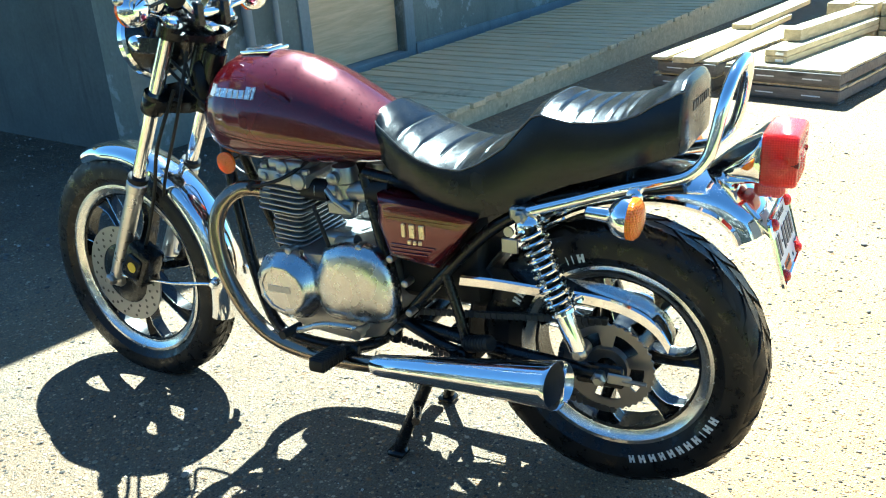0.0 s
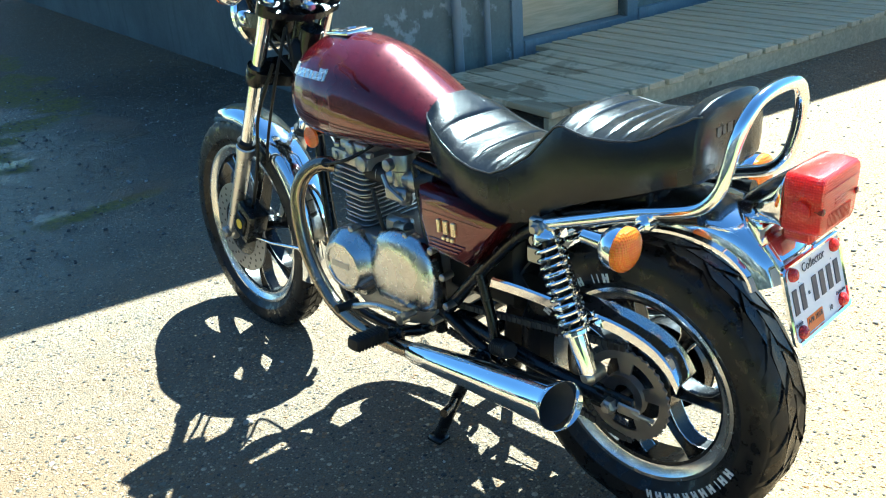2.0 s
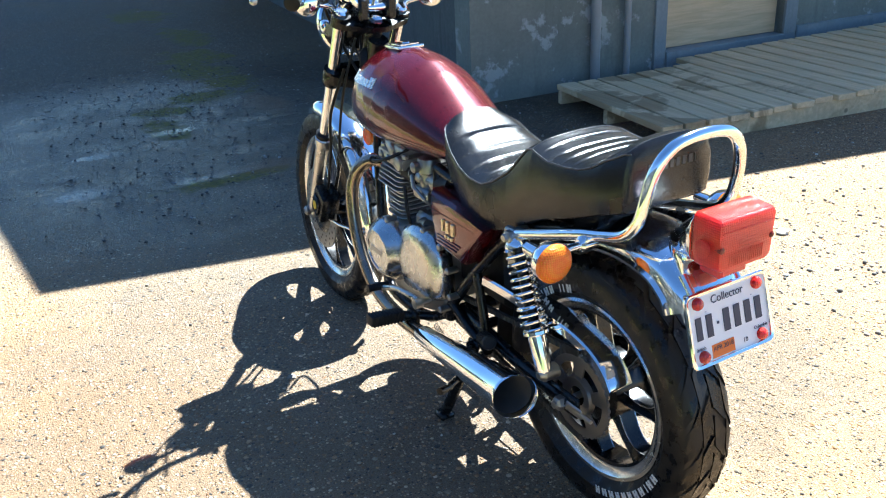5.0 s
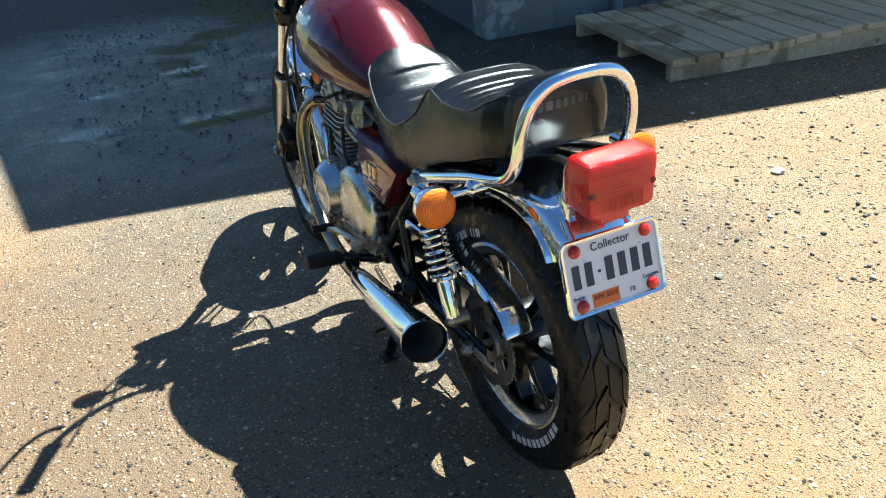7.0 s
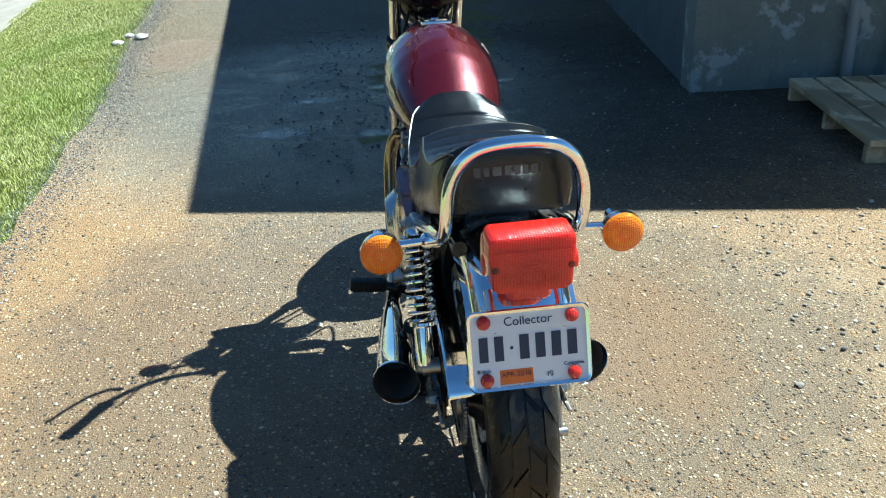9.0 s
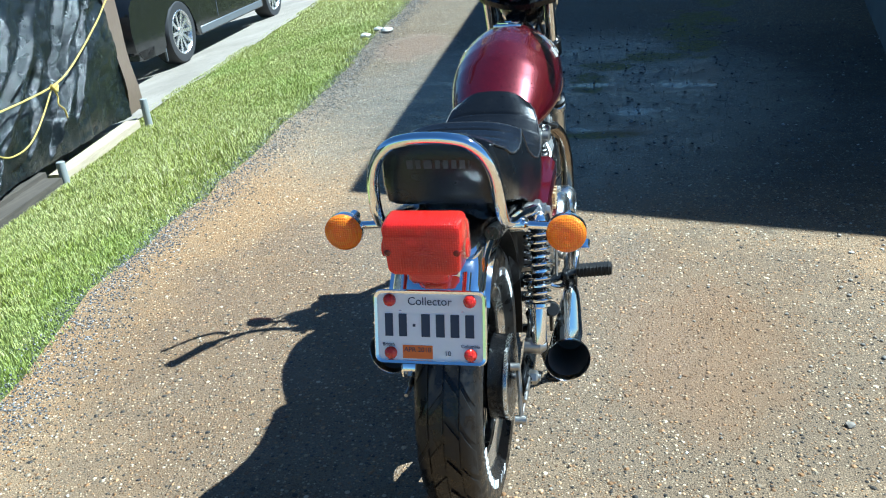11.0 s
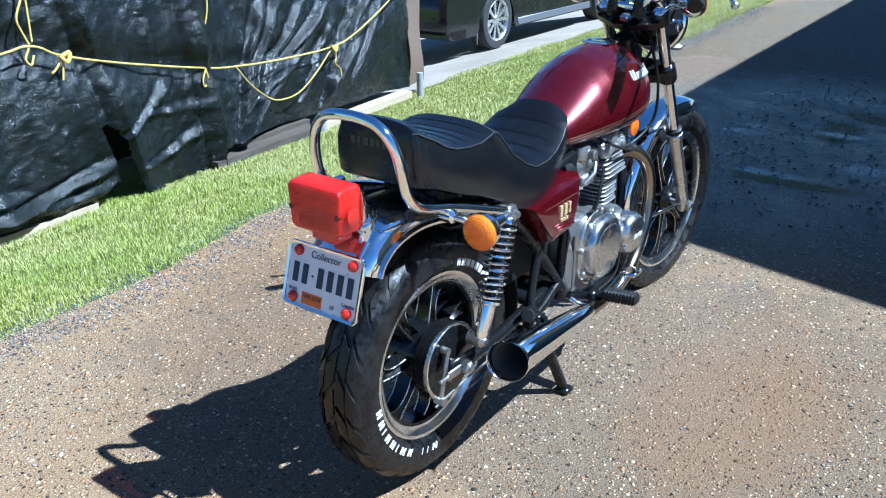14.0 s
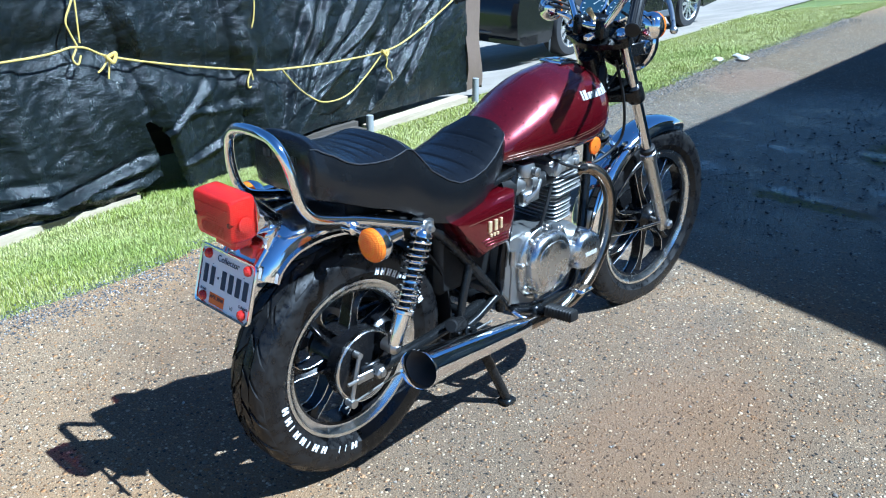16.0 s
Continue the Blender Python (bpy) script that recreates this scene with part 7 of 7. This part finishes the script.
# front indicators
for s in (-1, 1):
    fi = new("front_indicator")
    fi.parent = bike
    c = Vector((s * 0.192, 1.095, 1.058))
    bm = B()
    spin(bm, along(c, c + Vector((0, -1, 0))), [(-0.004, 0.039), (0.008, 0.039), (0.020, 0.034), (0.030, 0.024), (0.036, 0.010)], 28)
    tube(bm, [(s * 0.08, 1.13, 0.995), (s * 0.12, 1.10, 1.04), (s * 0.188, 1.085, 1.057)], 0.008, 10)
    part("bowl", bm, chrome, fi)
    bm = B()
    m2 = along(c + Vector((0, 0.003, 0)), c + Vector((0, 1, 0)))
    lens_dome(bm, m2)
    part("amber_lens", bm, amber_lens, fi)
    lamp_inside(m2, fi)
# gauges
for s in (-1, 1):
    g = new("gauge")
    g.parent = bike
    c = Vector((s * 0.051, 1.135, 1.078))
    m = along(c, c + Vector((0, -0.75, 0.66)))
    bm = B()
    spin(bm, m, [(-0.055, 0.020), (-0.05, 0.034), (-0.01, 0.042), (0.0, 0.044)], 32)
    part("gauge_case", bm, chrome, g, "chrome gauge case")
    bm = B()
    spin(bm, m, [(-0.002, 0.046), (0.008, 0.047), (0.012, 0.044), (0.010, 0.040)], 32, False)
    part("bezel", bm, chrome, g)
    bm = B()
    spin(bm, m, [(0.004, 0.041), (0.009, 0.041)], 32)
    part("dial", bm, glass_dark, g, "dark glossy dial")
    bm = B()
    box(bm, (-0.0008, 0.0, 0.0092), (0.0008, 0.032, 0.0100), 0, m @ pose(0, 0, 0, 0, 0, 40 * s))
    for k in range(12):
        box(bm, (-0.001, 0.031, 0.0092), (0.001, 0.037, 0.0098), 0, m @ pose(0, 0, 0, 0, 0, 30 * k))
    part("dial_marks", bm, white_letter, g, smooth=False)
bm = B()
m = pose(0, 1.088, 1.040, 48, 0, 0)
box(bm, (-0.038, -0.028, -0.012), (0.038, 0.028, 0.012), 0.006, m, 2)
panel = part("warning_panel", bm, black_paint, bike, "black ignition panel with warning lamps")
bm = B()
spin(bm, m @ pose(0, -0.005, 0.012), [(0, 0.014), (0.006, 0.014), (0.008, 0.010)], 18)
part("ignition_lock", bm, chrome, panel)
bm = B()
box(bm, (-0.0012, -0.008, 0.018), (0.0012, 0.008, 0.045), 0.0005, m)
spin(bm, m @ along((0, 0, 0.045), (0, 0.001, 0.07)), [(0, 0.002), (0.004, 0.009), (0.018, 0.010), (0.022, 0.003)], 10)
part("ignition_key", bm, brass, panel, "brass key in the ignition")
# handlebar
bm = B()
half = [(0.025, 1.060, 1.035), (0.055, 1.058, 1.045), (0.085, 1.064, 1.090), (0.118, 1.060, 1.135), (0.165, 1.028, 1.162), (0.215, 0.980, 1.160), (0.252, 0.925, 1.144), (0.322, 0.812, 1.100)]
tube(bm, [(-x, y, z) for x, y, z in half[::-1]] + half, 0.0112, 14, 5)
hb = part("handlebar", bm, chrome, bike, "high swept-back chrome handlebar")
for s in (-1, 1):
    bm = B()
    box(bm, (s * 0.042 - 0.016, 1.040, 1.000), (s * 0.042 + 0.016, 1.080, 1.062), 0.007)
    part("riser", bm, black_paint, hb)
for s in (-1, 1):
    a, b = Vector((s * 0.250, 0.928, 1.1455)), Vector((s * 0.330, 0.800, 1.094))
    m, L = along(a, b), (b - a).length
    bm = B()
    spin(bm, m, [(0, 0.019), (0.004, 0.021), (0.010, 0.0165), (L - 0.012, 0.0165), (L - 0.008, 0.020), (L - 0.002, 0.020), (L, 0.016)], 18)
    grip = part("grip", bm, black_rubber, hb, "ribbed black rubber grip")
    for k in range(10):
        a2 = 2 * math.pi * k / 10
        bm = B()
        tube(bm, [m @ Vector((0.0168 * math.cos(a2), 0.0168 * math.sin(a2), 0.014)), m @ Vector((0.0168 * math.cos(a2), 0.0168 * math.sin(a2), L - 0.014))], 0.0019, 5)
        part("rib", bm, black_rubber, grip)
    bm = B()
    m2 = along(a + (a - b).normalized() * 0.045, a)
    spin(bm, m2, [(0, 0.018), (0.003, 0.021), (0.036, 0.021), (0.040, 0.018)], 14)
    box(bm, (-0.016, -0.030, 0.004), (0.016, 0.012, 0.034), 0.006, m2)
    part("switch_pod", bm, black_paint, hb)
    bm = B()
    tube(bm, [(s * 0.205, 1.030, 1.150), (s * 0.245, 1.032, 1.154), (s * 0.300, 0.995, 1.146), (s * 0.355, 0.935, 1.121), (s * 0.396, 0.886, 1.099)], [0.010, 0.009, 0.0075, 0.0065, 0.006], 10, 5)
    bmesh.ops.create_uvsphere(bm, u_segments=12, v_segments=8, radius=0.0105, matrix=Matrix.Translation((s * 0.399, 0.882, 1.097)))
    part("lever", bm, fork_alloy, hb, "bare alloy control lever with a ball end")
bm = B()
spin(bm, along((0.175, 1.045, 1.155), (0.175, 1.045, 1.185)), [(0, 0.024), (0.03, 0.024), (0.034, 0.020)], 16)
part("brake_reservoir", bm, black_paint, hb)
# small round reflectors on the frame's down tube
for s in (-1, 1):
    bm = B()
    c = Vector((s * 0.078, 1.005, 0.688))
    spin(bm, along(c, c + Vector((s, 0, 0))), [(0, 0.027), (0.006, 0.027), (0.008, 0.024)], 24)
    spin(bm, along(c, c + Vector((s, 0, 0))), [(0.008, 0.005), (0.010, 0.004)], 10)
    fr = part("frame_reflector", bm, solid_amber, bike, "round orange side reflector")
    bm = B()
    tube(bm, [(s * 0.03, 1.01, 0.688), (s * 0.078, 1.005, 0.688)], 0.004, 6)
    part("reflector_stay", bm, black_paint, fr)
bm = B()
box(bm, (-0.045, 1.075, 0.80), (0.045, 1.112, 0.92), 0.014)
part("steering_head", bm, black_rubber, bike, "black steering head wrapped in wiring")

# the front end stands turned a little to the right about the steering stem
stem = top + Vector((0, -0.034, -0.012))
STEER = Matrix.Translation(stem) @ Matrix.Rotation(radians(-4.0), 4, rake) @ Matrix.Translation(-stem)
for ob in bike.children:
    if ob.name.split(".")[0] in ("front_wheel", "fork_leg", "triple_clamp", "fork_cap", "stem_nut", "brake_caliper", "front_fender", "headlamp", "front_indicator", "gauge", "warning_panel", "handlebar"):
        ob.matrix_local = STEER

# ---- water standing on the machine ----
water = Mat("water_bead", (1.0, 1.0, 1.0), 0.02, 0.0, 0.5)
water.b.inputs["Transmission Weight"].default_value = 1.0
water.b.inputs["IOR"].default_value = 1.33
water = water.m


def beads(parent, spots, seed):
    rng = random.Random(seed)
    verts, faces = [], []
    for p, n in spots:
        r = 0.0007 + 0.0015 * rng.random() ** 3
        m = along(p - n * r * 0.15, p + n)
        i = len(verts)
        for k in range(6):
            a = 2 * math.pi * k / 6
            verts.append(m @ Vector((r * math.cos(a), r * math.sin(a), 0)))
        for k in range(6):
            a = 2 * math.pi * (k + 0.5) / 6
            verts.append(m @ Vector((0.65 * r * math.cos(a), 0.65 * r * math.sin(a), r * 0.42)))
        verts.append(m @ Vector((0, 0, r * 0.55)))
        for k in range(6):
            j = (k + 1) % 6
            faces += [(i + k, i + j, i + 6 + k), (i + j, i + 6 + j, i + 6 + k), (i + 6 + k, i + 6 + j, i + 12)]
    me = bpy.data.meshes.new("water_beads")
    me.from_pydata([tuple(v) for v in verts], [], faces)
    me.shade_smooth()
    me.materials.append(water)
    ob = new("water_beads", me)
    ob.parent = parent
    return tagged(ob, "scattered clear water beads", kind="stuff")


rng = random.Random(21)
spots = []
while len(spots) < 1500:
    y, k = rng.uniform(0.55, 1.02), min(0.85, max(0.15, rng.gauss(0.5, 0.15)))
    p = tank_side(y, k)
    n = (tank_side(y + 0.004, k) - p).cross(tank_side(y, k + 0.004) - p).normalized()
    spots.append((p, n if n.z > 0 or n.x * p.x > 0 else -n))
beads(tank, spots, 1)
spots = []
while len(spots) < 480:
    y, u = rng.uniform(-0.09, 0.55), rng.uniform(-0.9, 0.9)
    zt, zp, zb, wp, ws = interp(SEAT, y)
    z = zp + (zt - zp) * (1 - abs(u) ** 3.2) + 0.002
    slope = (interp(SEAT, y + 0.01)[0] - interp(SEAT, y - 0.01)[0]) / 0.02
    spots.append((Vector((wp * u, y, z)), Vector((0.5 * u * abs(u), -slope, 1)).normalized()))
beads(seat, spots, 2)
